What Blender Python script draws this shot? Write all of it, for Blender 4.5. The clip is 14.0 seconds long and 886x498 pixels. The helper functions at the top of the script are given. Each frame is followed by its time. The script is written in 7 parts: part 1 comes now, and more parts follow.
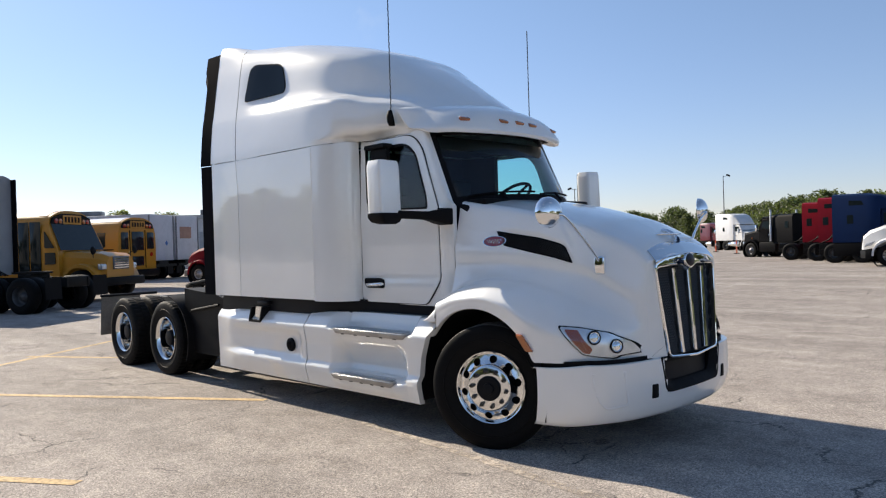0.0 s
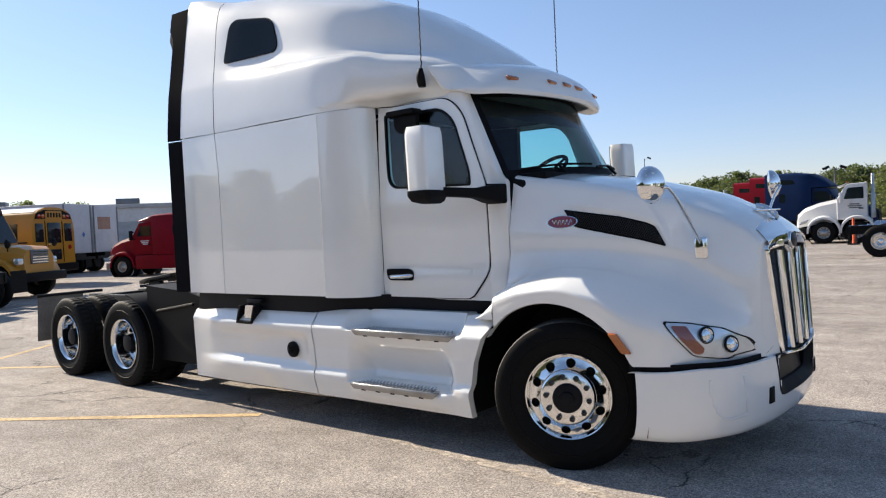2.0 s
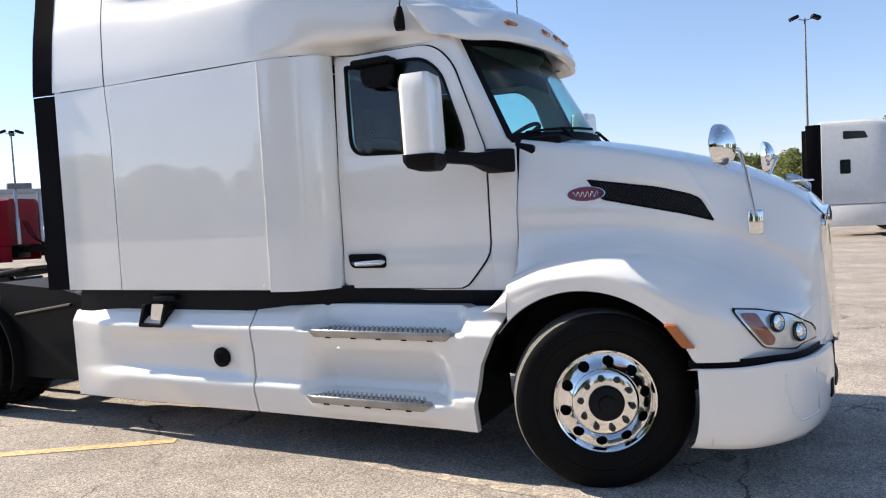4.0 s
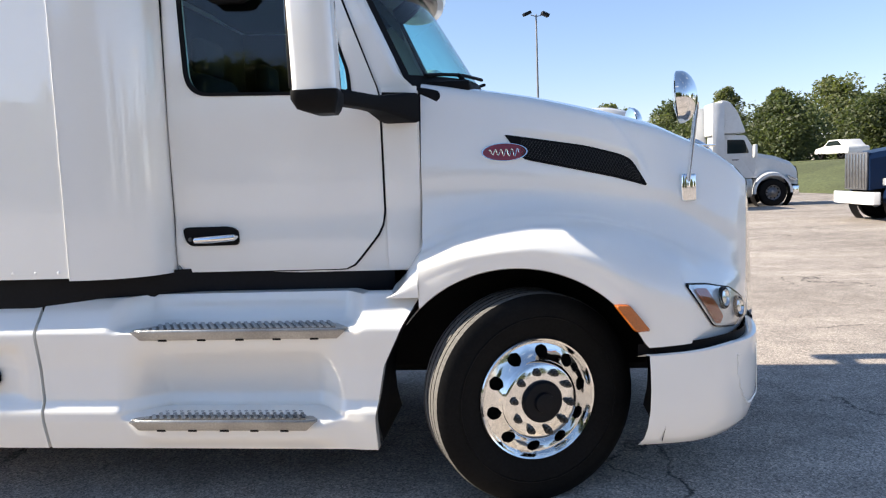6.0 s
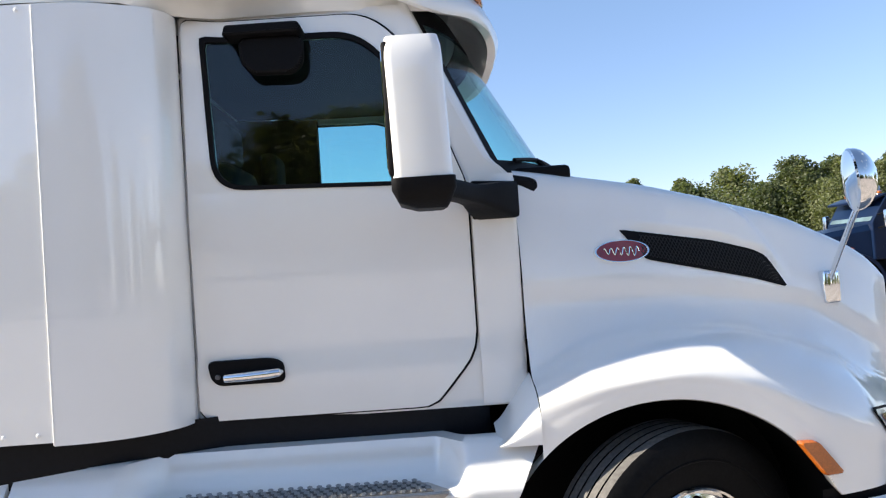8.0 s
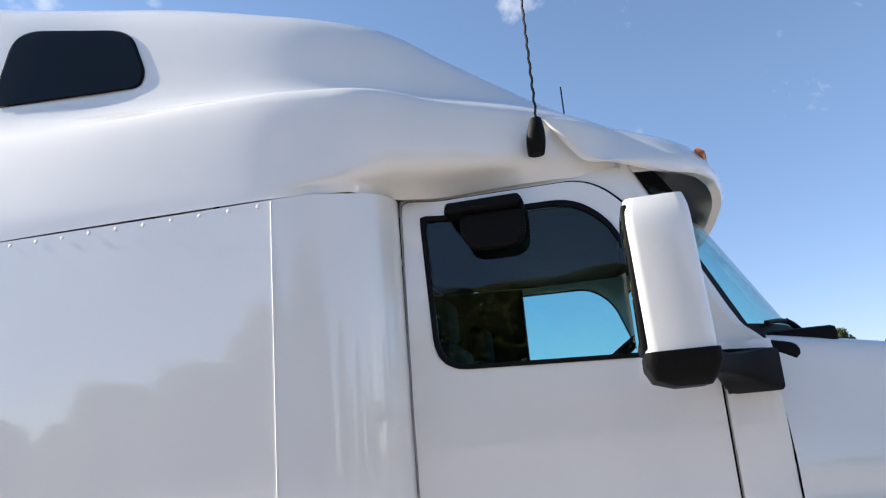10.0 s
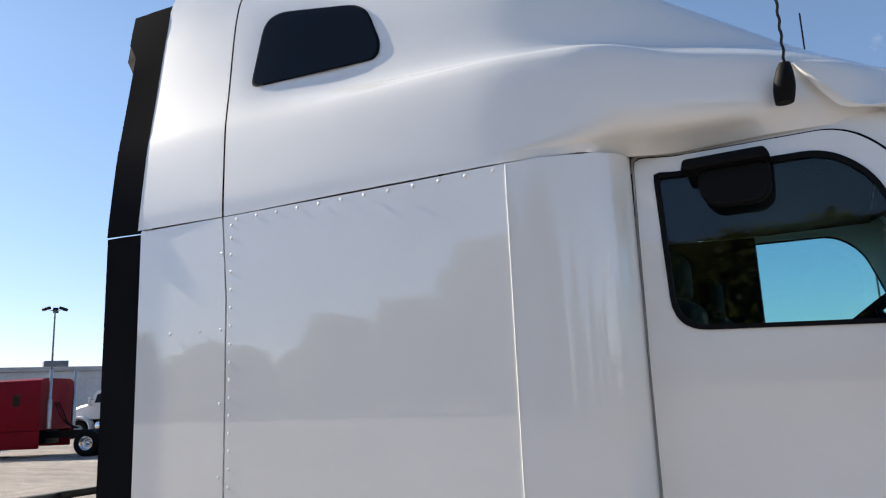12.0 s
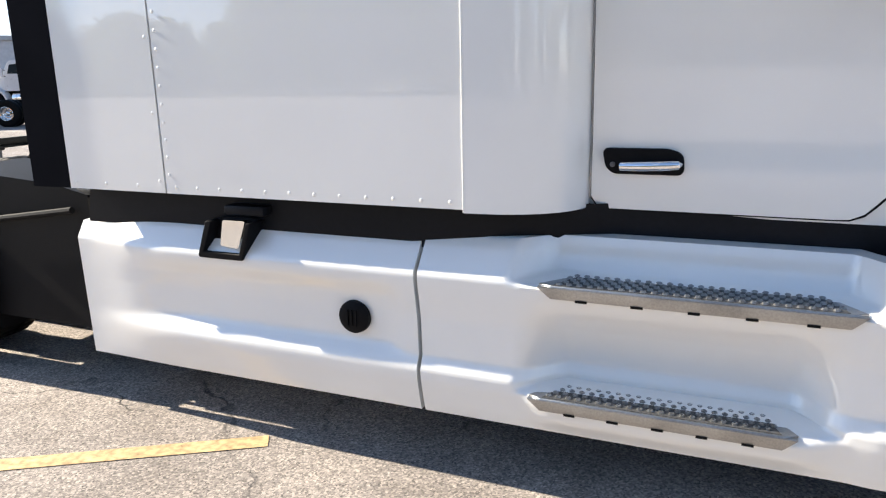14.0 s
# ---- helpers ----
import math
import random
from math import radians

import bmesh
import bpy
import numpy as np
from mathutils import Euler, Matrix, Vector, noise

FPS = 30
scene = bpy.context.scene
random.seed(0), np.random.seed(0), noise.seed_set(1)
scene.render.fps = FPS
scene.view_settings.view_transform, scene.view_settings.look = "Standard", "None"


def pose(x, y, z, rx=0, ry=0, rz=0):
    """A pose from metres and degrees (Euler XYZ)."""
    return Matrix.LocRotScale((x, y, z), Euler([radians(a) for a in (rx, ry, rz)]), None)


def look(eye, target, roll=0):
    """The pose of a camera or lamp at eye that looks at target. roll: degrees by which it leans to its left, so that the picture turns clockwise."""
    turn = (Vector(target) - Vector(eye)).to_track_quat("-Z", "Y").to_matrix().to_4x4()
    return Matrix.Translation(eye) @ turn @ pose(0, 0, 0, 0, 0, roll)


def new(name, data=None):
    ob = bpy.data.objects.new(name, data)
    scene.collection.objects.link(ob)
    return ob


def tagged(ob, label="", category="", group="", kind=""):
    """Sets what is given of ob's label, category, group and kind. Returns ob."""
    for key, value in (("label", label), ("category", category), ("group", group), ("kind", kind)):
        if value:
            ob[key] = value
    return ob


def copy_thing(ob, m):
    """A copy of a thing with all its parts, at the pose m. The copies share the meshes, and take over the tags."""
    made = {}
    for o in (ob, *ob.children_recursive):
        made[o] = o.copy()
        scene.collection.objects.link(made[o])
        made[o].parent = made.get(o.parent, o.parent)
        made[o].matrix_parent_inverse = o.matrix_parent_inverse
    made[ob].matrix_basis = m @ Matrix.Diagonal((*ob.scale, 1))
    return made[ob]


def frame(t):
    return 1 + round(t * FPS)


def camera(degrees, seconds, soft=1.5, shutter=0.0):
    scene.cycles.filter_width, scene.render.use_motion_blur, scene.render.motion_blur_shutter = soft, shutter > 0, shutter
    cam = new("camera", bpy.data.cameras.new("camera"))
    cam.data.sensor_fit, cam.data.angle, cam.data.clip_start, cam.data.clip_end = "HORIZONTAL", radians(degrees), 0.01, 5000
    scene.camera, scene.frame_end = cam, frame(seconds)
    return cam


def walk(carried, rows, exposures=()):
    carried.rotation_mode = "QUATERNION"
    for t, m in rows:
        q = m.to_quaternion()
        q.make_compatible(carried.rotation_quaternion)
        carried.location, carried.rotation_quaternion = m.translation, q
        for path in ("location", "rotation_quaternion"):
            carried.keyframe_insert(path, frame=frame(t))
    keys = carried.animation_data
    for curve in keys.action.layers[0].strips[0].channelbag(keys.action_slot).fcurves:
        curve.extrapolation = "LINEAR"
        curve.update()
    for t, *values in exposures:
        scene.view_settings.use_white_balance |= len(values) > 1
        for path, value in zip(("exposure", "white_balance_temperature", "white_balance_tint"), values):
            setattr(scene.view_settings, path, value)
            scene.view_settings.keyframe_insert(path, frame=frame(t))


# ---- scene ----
cam = camera(62.0, 14.0, 1.2)
PATH = [
    (0, (4.060, -5.695, 1.705), (2.6457, -4.2803, 1.6914), -1.75),
    (0.5, (3.686, -5.687, 1.722), (2.2996, -4.2463, 1.7000), -2.01),
    (1, (3.345, -5.595, 1.712), (1.9960, -4.1193, 1.6799), -2.22),
    (1.5, (2.973, -5.565, 1.717), (1.6681, -4.0510, 1.6683), -2.54),
    (2, (2.566, -5.585, 1.723), (1.3086, -4.0310, 1.6627), -2.80),
    (4.5, (0.763, -5.198, 1.640), (0.0274, -3.3428, 1.5055), -2.76),
    (5, (0.449, -5.074, 1.605), (-0.1142, -3.1624, 1.4406), -2.35),
    (5.5, (0.167, -4.922, 1.588), (-0.2214, -2.9684, 1.4033), -2.02),
    (6, (-0.023, -4.672, 1.598), (-0.2434, -2.6940, 1.4051), -2.13),
    (6.5, (-0.248, -4.432, 1.622), (-0.3150, -2.4408, 1.4427), -2.65),
    (7, (-0.523, -4.241, 1.670), (-0.4725, -2.2462, 1.5290), -3.32),
    (9.5, (-1.070, -3.676, 1.729), (-1.2985, -1.7357, 2.1584), -5.02),
    (10, (-1.103, -3.729, 1.783), (-1.5012, -1.8388, 2.3007), -4.87),
    (10.5, (-1.120, -3.786, 1.858), (-1.6993, -1.9519, 2.4070), -4.55),
    (11, (-1.144, -3.827, 1.899), (-1.8781, -2.0486, 2.4462), -4.07),
    (11.5, (-1.173, -3.846, 1.893), (-2.0175, -2.1034, 2.3940), -3.29),
    (12, (-1.194, -3.846, 1.874), (-2.1166, -2.1128, 2.2540), -2.39),
    (12.5, (-1.208, -3.844, 1.831), (-2.1673, -2.0990, 2.0190), -1.75),
    (13, (-1.225, -3.842, 1.762), (-2.1881, -2.0898, 1.7093), -1.26),
    (13.5, (-1.234, -3.837, 1.691), (-2.1532, -2.0909, 1.3639), -1.19),
    (14, (-1.236, -3.837, 1.683), (-2.0170, -2.0562, 1.2159), -1.24),
]
EXPOSURES = [(0.0, 0.65, 6950, 10), (2.0, 0.80, 6950, 10), (4.5, 1.15, 7000, 10), (6.0, 1.24, 7000, 10), (7.0, 1.32, 6950, 9), (9.5, 1.14, 6800, 10), (11.0, 0.92, 6650, 9), (12.0, 0.80, 6850, 9), (12.5, 0.92, 6850, 9), (13.2, 1.28, 6900, 9), (14.0, 1.36, 6900, 9)]
walk(cam, [(t, look(eye, target, roll)) for t, eye, target, roll in PATH], EXPOSURES)

# ---- world and sun ----
SUN_EL, SUN_AZ = radians(32.0), radians(268.1)
world = bpy.data.worlds.new("sky")
scene.world = world
world.use_nodes = True
wn, wl = world.node_tree.nodes, world.node_tree.links
wn.clear()
sky = wn.new("ShaderNodeTexSky")
sky.sky_type, sky.sun_disc, sky.sun_elevation, sky.sun_rotation = "NISHITA", False, SUN_EL, SUN_AZ
sky.air_density, sky.dust_density, sky.ozone_density = 1.0, 0.10, 3.0
wbg, wout = wn.new("ShaderNodeBackground"), wn.new("ShaderNodeOutputWorld")
wbg.inputs["Strength"].default_value = 0.10
# a few small high clouds
wtc, wsep, wcl, wramp, wmask, wmul, wmix = (wn.new("ShaderNodeTexCoord"), wn.new("ShaderNodeSeparateXYZ"), wn.new("ShaderNodeTexNoise"),
    wn.new("ShaderNodeValToRGB"), wn.new("ShaderNodeMapRange"), wn.new("ShaderNodeMath"), wn.new("ShaderNodeMix"))
wmix.data_type = "RGBA"
wmul.operation = "MULTIPLY"
wcl.inputs["Scale"].default_value, wcl.inputs["Detail"].default_value, wcl.inputs["Roughness"].default_value = 5.5, 6.0, 0.6
wramp.color_ramp.elements[0].position, wramp.color_ramp.elements[1].position = 0.60, 0.78
wmask.inputs["From Min"].default_value, wmask.inputs["From Max"].default_value = 0.25, 0.42
wl.new(wtc.outputs["Generated"], wcl.inputs["Vector"])
wl.new(wtc.outputs["Generated"], wsep.inputs[0])
wl.new(wsep.outputs["Z"], wmask.inputs["Value"])
wl.new(wcl.outputs["Fac"], wramp.inputs["Fac"])
wl.new(wramp.outputs["Color"], wmul.inputs[0])
wl.new(wmask.outputs["Result"], wmul.inputs[1])
wl.new(wmul.outputs[0], wmix.inputs["Factor"])
wtint = wn.new("ShaderNodeMix")
wtint.data_type, wtint.blend_type = "RGBA", "MULTIPLY"
wtint.inputs["Factor"].default_value, wtint.inputs["B"].default_value = 1.0, (1.0, 0.985, 1.0, 1)
whaze, wlow = wn.new("ShaderNodeMapRange"), wn.new("ShaderNodeMix")
whaze.inputs["From Min"].default_value, whaze.inputs["From Max"].default_value = 0.02, 0.42
wlow.data_type = "RGBA"
wlow.inputs["A"].default_value, wlow.inputs["B"].default_value = (0.73, 0.705, 0.88, 1), (1.0, 0.985, 1.0, 1)
wl.new(wsep.outputs["Z"], whaze.inputs["Value"])
wl.new(whaze.outputs["Result"], wlow.inputs["Factor"])
wl.new(wlow.outputs["Result"], wtint.inputs["B"])
wl.new(sky.outputs["Color"], wtint.inputs["A"])
wl.new(wtint.outputs["Result"], wmix.inputs["A"])
wmix.inputs["B"].default_value = (5.5, 5.8, 6.2, 1)
wl.new(wmix.outputs["Result"], wbg.inputs["Color"])
wl.new(wbg.outputs[0], wout.inputs["Surface"])

sun = new("sun", bpy.data.lights.new("sun", "SUN"))
sun.data.energy, sun.data.angle, sun.data.color = 5.0, radians(0.55), (1.0, 0.93, 0.82)
sun_from = Vector((math.sin(SUN_AZ) * math.cos(SUN_EL), math.cos(SUN_AZ) * math.cos(SUN_EL), math.sin(SUN_EL)))
sun.matrix_world = look(sun_from * 60, (0, 0, 0))


# ---- materials ----
def material(name, color, rough=0.5, metal=0.0, coat=0.0, coat_rough=0.03, grain=0.0, scale=40.0, bump=0.0, stain=0.0, stain_scale=1.3, spec=0.5, vary=0.0, coat_ior=1.5):
    """A principled material; grain and stain vary the colour at a fine and a coarse scale, vary by object."""
    m = bpy.data.materials.new(name)
    m.use_nodes = True
    n, l = m.node_tree.nodes, m.node_tree.links
    b = n["Principled BSDF"]
    b.inputs["Base Color"].default_value = (*color, 1)
    b.inputs["Roughness"].default_value, b.inputs["Metallic"].default_value = rough, metal
    b.inputs["Coat Weight"].default_value, b.inputs["Coat Roughness"].default_value = coat, coat_rough
    b.inputs["Specular IOR Level"].default_value = spec
    b.inputs["Coat IOR"].default_value = coat_ior
    tc = n.new("ShaderNodeTexCoord")
    last = None
    for amount, sc, detail in ((stain, stain_scale, 5.0), (grain, scale, 3.0)):
        if amount:
            tx, mr, mx = n.new("ShaderNodeTexNoise"), n.new("ShaderNodeMapRange"), n.new("ShaderNodeMix")
            tx.inputs["Scale"].default_value, tx.inputs["Detail"].default_value = sc, detail
            l.new(tc.outputs["Object"], tx.inputs["Vector"])
            mr.inputs["From Min"].default_value, mr.inputs["From Max"].default_value = 0.3, 0.7
            mr.inputs["To Min"].default_value, mr.inputs["To Max"].default_value = 1 - amount, 1 + amount * 0.5
            l.new(tx.outputs["Fac"], mr.inputs["Value"])
            mx.data_type, mx.blend_type = "RGBA", "MULTIPLY"
            mx.inputs["Factor"].default_value = 1
            if last is None:
                mx.inputs["A"].default_value = (*color, 1)
            else:
                l.new(last, mx.inputs["A"])
            l.new(mr.outputs["Result"], mx.inputs["B"])
            last = mx.outputs["Result"]
    if vary:
        oi, mr, mx = n.new("ShaderNodeObjectInfo"), n.new("ShaderNodeMapRange"), n.new("ShaderNodeMix")
        mr.inputs["To Min"].default_value, mr.inputs["To Max"].default_value = 1 - vary, 1 + vary
        l.new(oi.outputs["Random"], mr.inputs["Value"])
        mx.data_type, mx.blend_type = "RGBA", "MULTIPLY"
        mx.inputs["Factor"].default_value = 1
        if last is None:
            mx.inputs["A"].default_value = (*color, 1)
        else:
            l.new(last, mx.inputs["A"])
        l.new(mr.outputs["Result"], mx.inputs["B"])
        last = mx.outputs["Result"]
    if last is not None:
        l.new(last, b.inputs["Base Color"])
    if bump:
        tx, bp = n.new("ShaderNodeTexNoise"), n.new("ShaderNodeBump")
        tx.inputs["Scale"].default_value, tx.inputs["Detail"].default_value = scale, 4.0
        bp.inputs["Strength"].default_value, bp.inputs["Distance"].default_value = bump, 0.01
        l.new(tc.outputs["Object"], tx.inputs["Vector"])
        l.new(tx.outputs["Fac"], bp.inputs["Height"])
        l.new(bp.outputs["Normal"], b.inputs["Normal"])
    return m


def pane(name, tint, gloss_rough=0.0, ior=1.5):
    """A thin tinted pane: what lies behind shows through its tint, gloss by Fresnel."""
    m = bpy.data.materials.new(name)
    m.use_nodes = True
    n, l = m.node_tree.nodes, m.node_tree.links
    n.clear()
    out, mix, tr, gl, lw, pw, ma = (n.new("ShaderNodeOutputMaterial"), n.new("ShaderNodeMixShader"), n.new("ShaderNodeBsdfTransparent"),
                                    n.new("ShaderNodeBsdfGlossy"), n.new("ShaderNodeLayerWeight"), n.new("ShaderNodeMath"), n.new("ShaderNodeMath"))
    tr.inputs["Color"].default_value = (*tint, 1)
    gl.inputs["Roughness"].default_value = gloss_rough
    base = ((ior - 1) / (ior + 1)) ** 2
    pw.operation, ma.operation = "POWER", "MULTIPLY_ADD"
    pw.inputs[1].default_value, ma.inputs[1].default_value, ma.inputs[2].default_value = 5.0, 1 - base, base
    lw.inputs["Blend"].default_value = 0.5
    l.new(lw.outputs["Facing"], pw.inputs[0])
    l.new(pw.outputs[0], ma.inputs[0])
    l.new(ma.outputs[0], mix.inputs["Fac"])
    l.new(tr.outputs[0], mix.inputs[1])
    l.new(gl.outputs[0], mix.inputs[2])
    l.new(mix.outputs[0], out.inputs["Surface"])
    return m


WHITE = material("white_truck_paint", (0.865, 0.858, 0.828), 0.38, coat=1.0, coat_rough=0.03, stain=0.03, stain_scale=2.2, coat_ior=1.75)
PANEL = material("white_panel_paint", (0.855, 0.850, 0.822), 0.42, coat=1.0, coat_rough=0.02, stain=0.03, stain_scale=1.6, coat_ior=1.95)
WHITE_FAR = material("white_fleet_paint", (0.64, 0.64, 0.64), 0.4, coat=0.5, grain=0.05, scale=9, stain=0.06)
BLACK = material("black_plastic", (0.005, 0.005, 0.006), 0.6, grain=0.2, scale=120, bump=0.10, spec=0.12)
SATIN = material("satin_black_paint", (0.007, 0.008, 0.011), 0.45, stain=0.2, grain=0.15, scale=60, spec=0.15)
RUBBER = material("tyre_rubber", (0.006, 0.006, 0.0063), 0.66, spec=0.11, grain=0.3, scale=70, bump=0.15, stain=0.25, stain_scale=5)
TREAD_DUST = material("dusty_tread_rubber", (0.11, 0.105, 0.10), 0.85, grain=0.3, scale=60, bump=0.2)
CHROME = material("chrome", (0.86, 0.87, 0.88), 0.035, metal=1.0)
ALLOY = material("polished_aluminium", (0.83, 0.83, 0.82), 0.10, metal=1.0, grain=0.03, scale=90)
BRUSHED = material("worn_aluminium", (0.40, 0.40, 0.40), 0.33, metal=0.95, grain=0.14, scale=130, bump=0.06, stain=0.2, stain_scale=6)
STEEL = material("dull_steel", (0.20, 0.20, 0.21), 0.5, metal=0.7, grain=0.25, scale=50, stain=0.3)
GREASE = material("greasy_black_steel", (0.008, 0.008, 0.008), 0.5, spec=0.15, grain=0.4, scale=35, bump=0.3, stain=0.3)
AMBER = material("amber_lens", (0.42, 0.105, 0.012), 0.15, coat=1.0, grain=0.25, scale=160)
RED_LENS = material("red_lens", (0.35, 0.015, 0.01), 0.15, coat=1.0)
TURN_LENS = material("red_amber_lens", (0.30, 0.055, 0.022), 0.15, coat=1.0, grain=0.25, scale=160)
BADGE_DARK = material("dark_enamel", (0.012, 0.010, 0.016), 0.4, spec=0.25)
BADGE_RED = material("red_enamel", (0.20, 0.012, 0.022), 0.25, coat=1.0)
GLASS = pane("tinted_cab_glass", (0.56, 0.86, 0.88), ior=1.68)
SHADE_GLASS = pane("privacy_glass", (0.06, 0.065, 0.075))
LENS = pane("clear_lens", (0.9, 0.92, 0.93))
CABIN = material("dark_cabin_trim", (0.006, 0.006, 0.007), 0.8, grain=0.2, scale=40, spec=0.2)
MIRROR = material("mirror_glass", (0.85, 0.87, 0.88), 0.01, metal=1.0)
EXTENDER = material("black_extender_rubber", (0.012, 0.012, 0.014), 0.9, stain=0.3, spec=0.02)
MESH_BLACK = material("black_mesh", (0.07, 0.07, 0.072), 0.35, metal=0.6)

# ---- building helpers ----
def sharpen(bm, angle):
    for f in bm.faces:
        f.smooth = len(f.verts) < 9
    lim = radians(angle)
    for e in bm.edges:
        e.smooth = not (len(e.link_faces) == 2 and e.calc_face_angle(0) > lim)


def part(name, bm, mat, parent=None, label="", angle=38, normals=True):
    """Links a bmesh as one mesh object, under a thing or a part."""
    if normals:
        bmesh.ops.recalc_face_normals(bm, faces=bm.faces)
    sharpen(bm, angle)
    me = bpy.data.meshes.new(name)
    bm.to_mesh(me)
    bm.free()
    for one in (mat if isinstance(mat, (list, tuple)) else (mat,)):
        me.materials.append(one)
    ob = new(name, me)
    if parent is not None:
        ob.parent = parent
    return tagged(ob, label)


def thing(name, label, category, m=None, group="", kind=""):
    ob = new(name)
    ob.empty_display_size = 0.2
    if m is not None:
        ob.matrix_world = m
    return tagged(ob, label, category, group, kind)


def again(ob, name, m, parent=None, label=""):
    """One more object on the same mesh."""
    o = new(name, ob.data)
    o.matrix_basis = m
    if parent is not None:
        o.parent = parent
    return tagged(o, label)


def sheet(bm, rows, close_u=False, close_v=False, mat=0):
    """Quads over rows of points; rows and columns may close."""
    vs = [[bm.verts.new(p) for p in r] for r in rows]
    nu, nv = len(vs), len(vs[0])
    for i in range(nu if close_u else nu - 1):
        for j in range(nv if close_v else nv - 1):
            a, b, c, d = vs[i][j], vs[(i + 1) % nu][j], vs[(i + 1) % nu][(j + 1) % nv], vs[i][(j + 1) % nv]
            q = []
            for v in (a, b, c, d):
                if all((v.co - w.co).length > 1e-6 for w in q):
                    q.append(v)
            if len(q) > 2:
                try:
                    bm.faces.new(q).material_index = mat
                except ValueError:
                    pass
    return vs


def box(bm, x0, x1, y0, y1, z0, z1, bevel=0.0, seg=2, m=None):
    r = bmesh.ops.create_cube(bm, size=1.0, matrix=Matrix.Translation(((x0 + x1) / 2, (y0 + y1) / 2, (z0 + z1) / 2)) @ Matrix.Diagonal((abs(x1 - x0), abs(y1 - y0), abs(z1 - z0), 1)))
    vs = r["verts"]
    if m is not None:
        bmesh.ops.transform(bm, matrix=m, verts=vs)
    if bevel:
        es = list({e for v in vs for e in v.link_edges})
        bmesh.ops.bevel(bm, geom=es, offset=bevel, segments=seg, affect="EDGES", profile=0.5)


def lathe(bm, profile, m, seg=48, mat=0, closed=False):
    """Turns (radius, height) pairs round the z axis of m."""
    rows = [[m @ Vector((r * math.cos(2 * math.pi * k / seg), r * math.sin(2 * math.pi * k / seg), h)) for k in range(seg)] for r, h in profile]
    sheet(bm, rows, close_u=closed, close_v=True, mat=mat)


def tube(bm, pts, radius, seg=10, cap=True):
    pts = [Vector(p) for p in pts]
    rows, up = [], None
    for i, p in enumerate(pts):
        d = (pts[min(i + 1, len(pts) - 1)] - pts[max(i - 1, 0)]).normalized()
        if up is None:
            up = Vector((0, 0, 1)) if abs(d.z) < 0.9 else Vector((1, 0, 0))
        side = d.cross(up).normalized()
        up = side.cross(d).normalized()
        r = radius[i] if isinstance(radius, (list, tuple)) else radius
        rows.append([p + r * (math.cos(2 * math.pi * k / seg) * side + math.sin(2 * math.pi * k / seg) * up) for k in range(seg)])
    vs = sheet(bm, rows, close_v=True)
    if cap:
        bm.faces.new(vs[0])
        bm.faces.new(vs[-1])


def prism(bm, outline, d0, d1, axis="y", bevel=0.0, seg=2):
    """An outline of (a, b) pairs pushed from d0 to d1 along an axis (y: a is x, b is z)."""
    put = {"x": lambda a, b, d: (d, a, b), "y": lambda a, b, d: (a, d, b), "z": lambda a, b, d: (a, b, d)}[axis]
    lo, hi = [bm.verts.new(put(a, b, d0)) for a, b in outline], [bm.verts.new(put(a, b, d1)) for a, b in outline]
    n = len(outline)
    fs = [bm.faces.new(lo), bm.faces.new(list(reversed(hi)))]
    for i in range(n):
        fs.append(bm.faces.new((lo[i], lo[(i + 1) % n], hi[(i + 1) % n], hi[i])))
    if bevel:
        bmesh.ops.recalc_face_normals(bm, faces=fs)
        bmesh.ops.bevel(bm, geom=list({e for f in fs for e in f.edges}), offset=bevel, segments=seg, affect="EDGES", profile=0.5)


def rounded(corners, radius, n=6):
    """A closed outline with its corners rounded; radius may be one per corner."""
    out, k = [], len(corners)
    for i in range(k):
        p, a, b = Vector(corners[i]), Vector(corners[i - 1]), Vector(corners[(i + 1) % k])
        r = radius[i] if isinstance(radius, (list, tuple)) else radius
        r = min(r, (a - p).length * 0.49, (b - p).length * 0.49)
        s, e = p + (a - p).normalized() * r, p + (b - p).normalized() * r
        for j in range(n + 1):
            t = j / n
            out.append(tuple((1 - t) ** 2 * s + 2 * t * (1 - t) * p + t * t * e))
    return out


def resample(loop, n):
    """n points spread evenly by length over a closed loop."""
    p = np.array(loop + [loop[0]], float)
    d = np.concatenate([[0], np.cumsum(np.linalg.norm(np.diff(p, axis=0), axis=1))])
    s = np.linspace(0, d[-1], n, endpoint=False)
    return [tuple(np.interp(s, d, p[:, k])[i] for k in range(p.shape[1])) for i in range(n)]


def radial(loop, c, angles):
    """Where rays from c at the given angles leave a loop."""
    out = []
    k = len(loop)
    for a in angles:
        d = (math.cos(a), math.sin(a))
        best = None
        for i in range(k):
            (x0, z0), (x1, z1) = loop[i], loop[(i + 1) % k]
            ex, ez = x1 - x0, z1 - z0
            den = d[0] * ez - d[1] * ex
            if abs(den) < 1e-12:
                continue
            t = ((x0 - c[0]) * ez - (z0 - c[1]) * ex) / den
            u = ((x0 - c[0]) * d[1] - (z0 - c[1]) * d[0]) / den
            if t > 0 and -1e-6 <= u <= 1 + 1e-6 and (best is None or t > best):
                best = t
        out.append((c[0] + best * d[0], c[1] + best * d[1]))
    return out


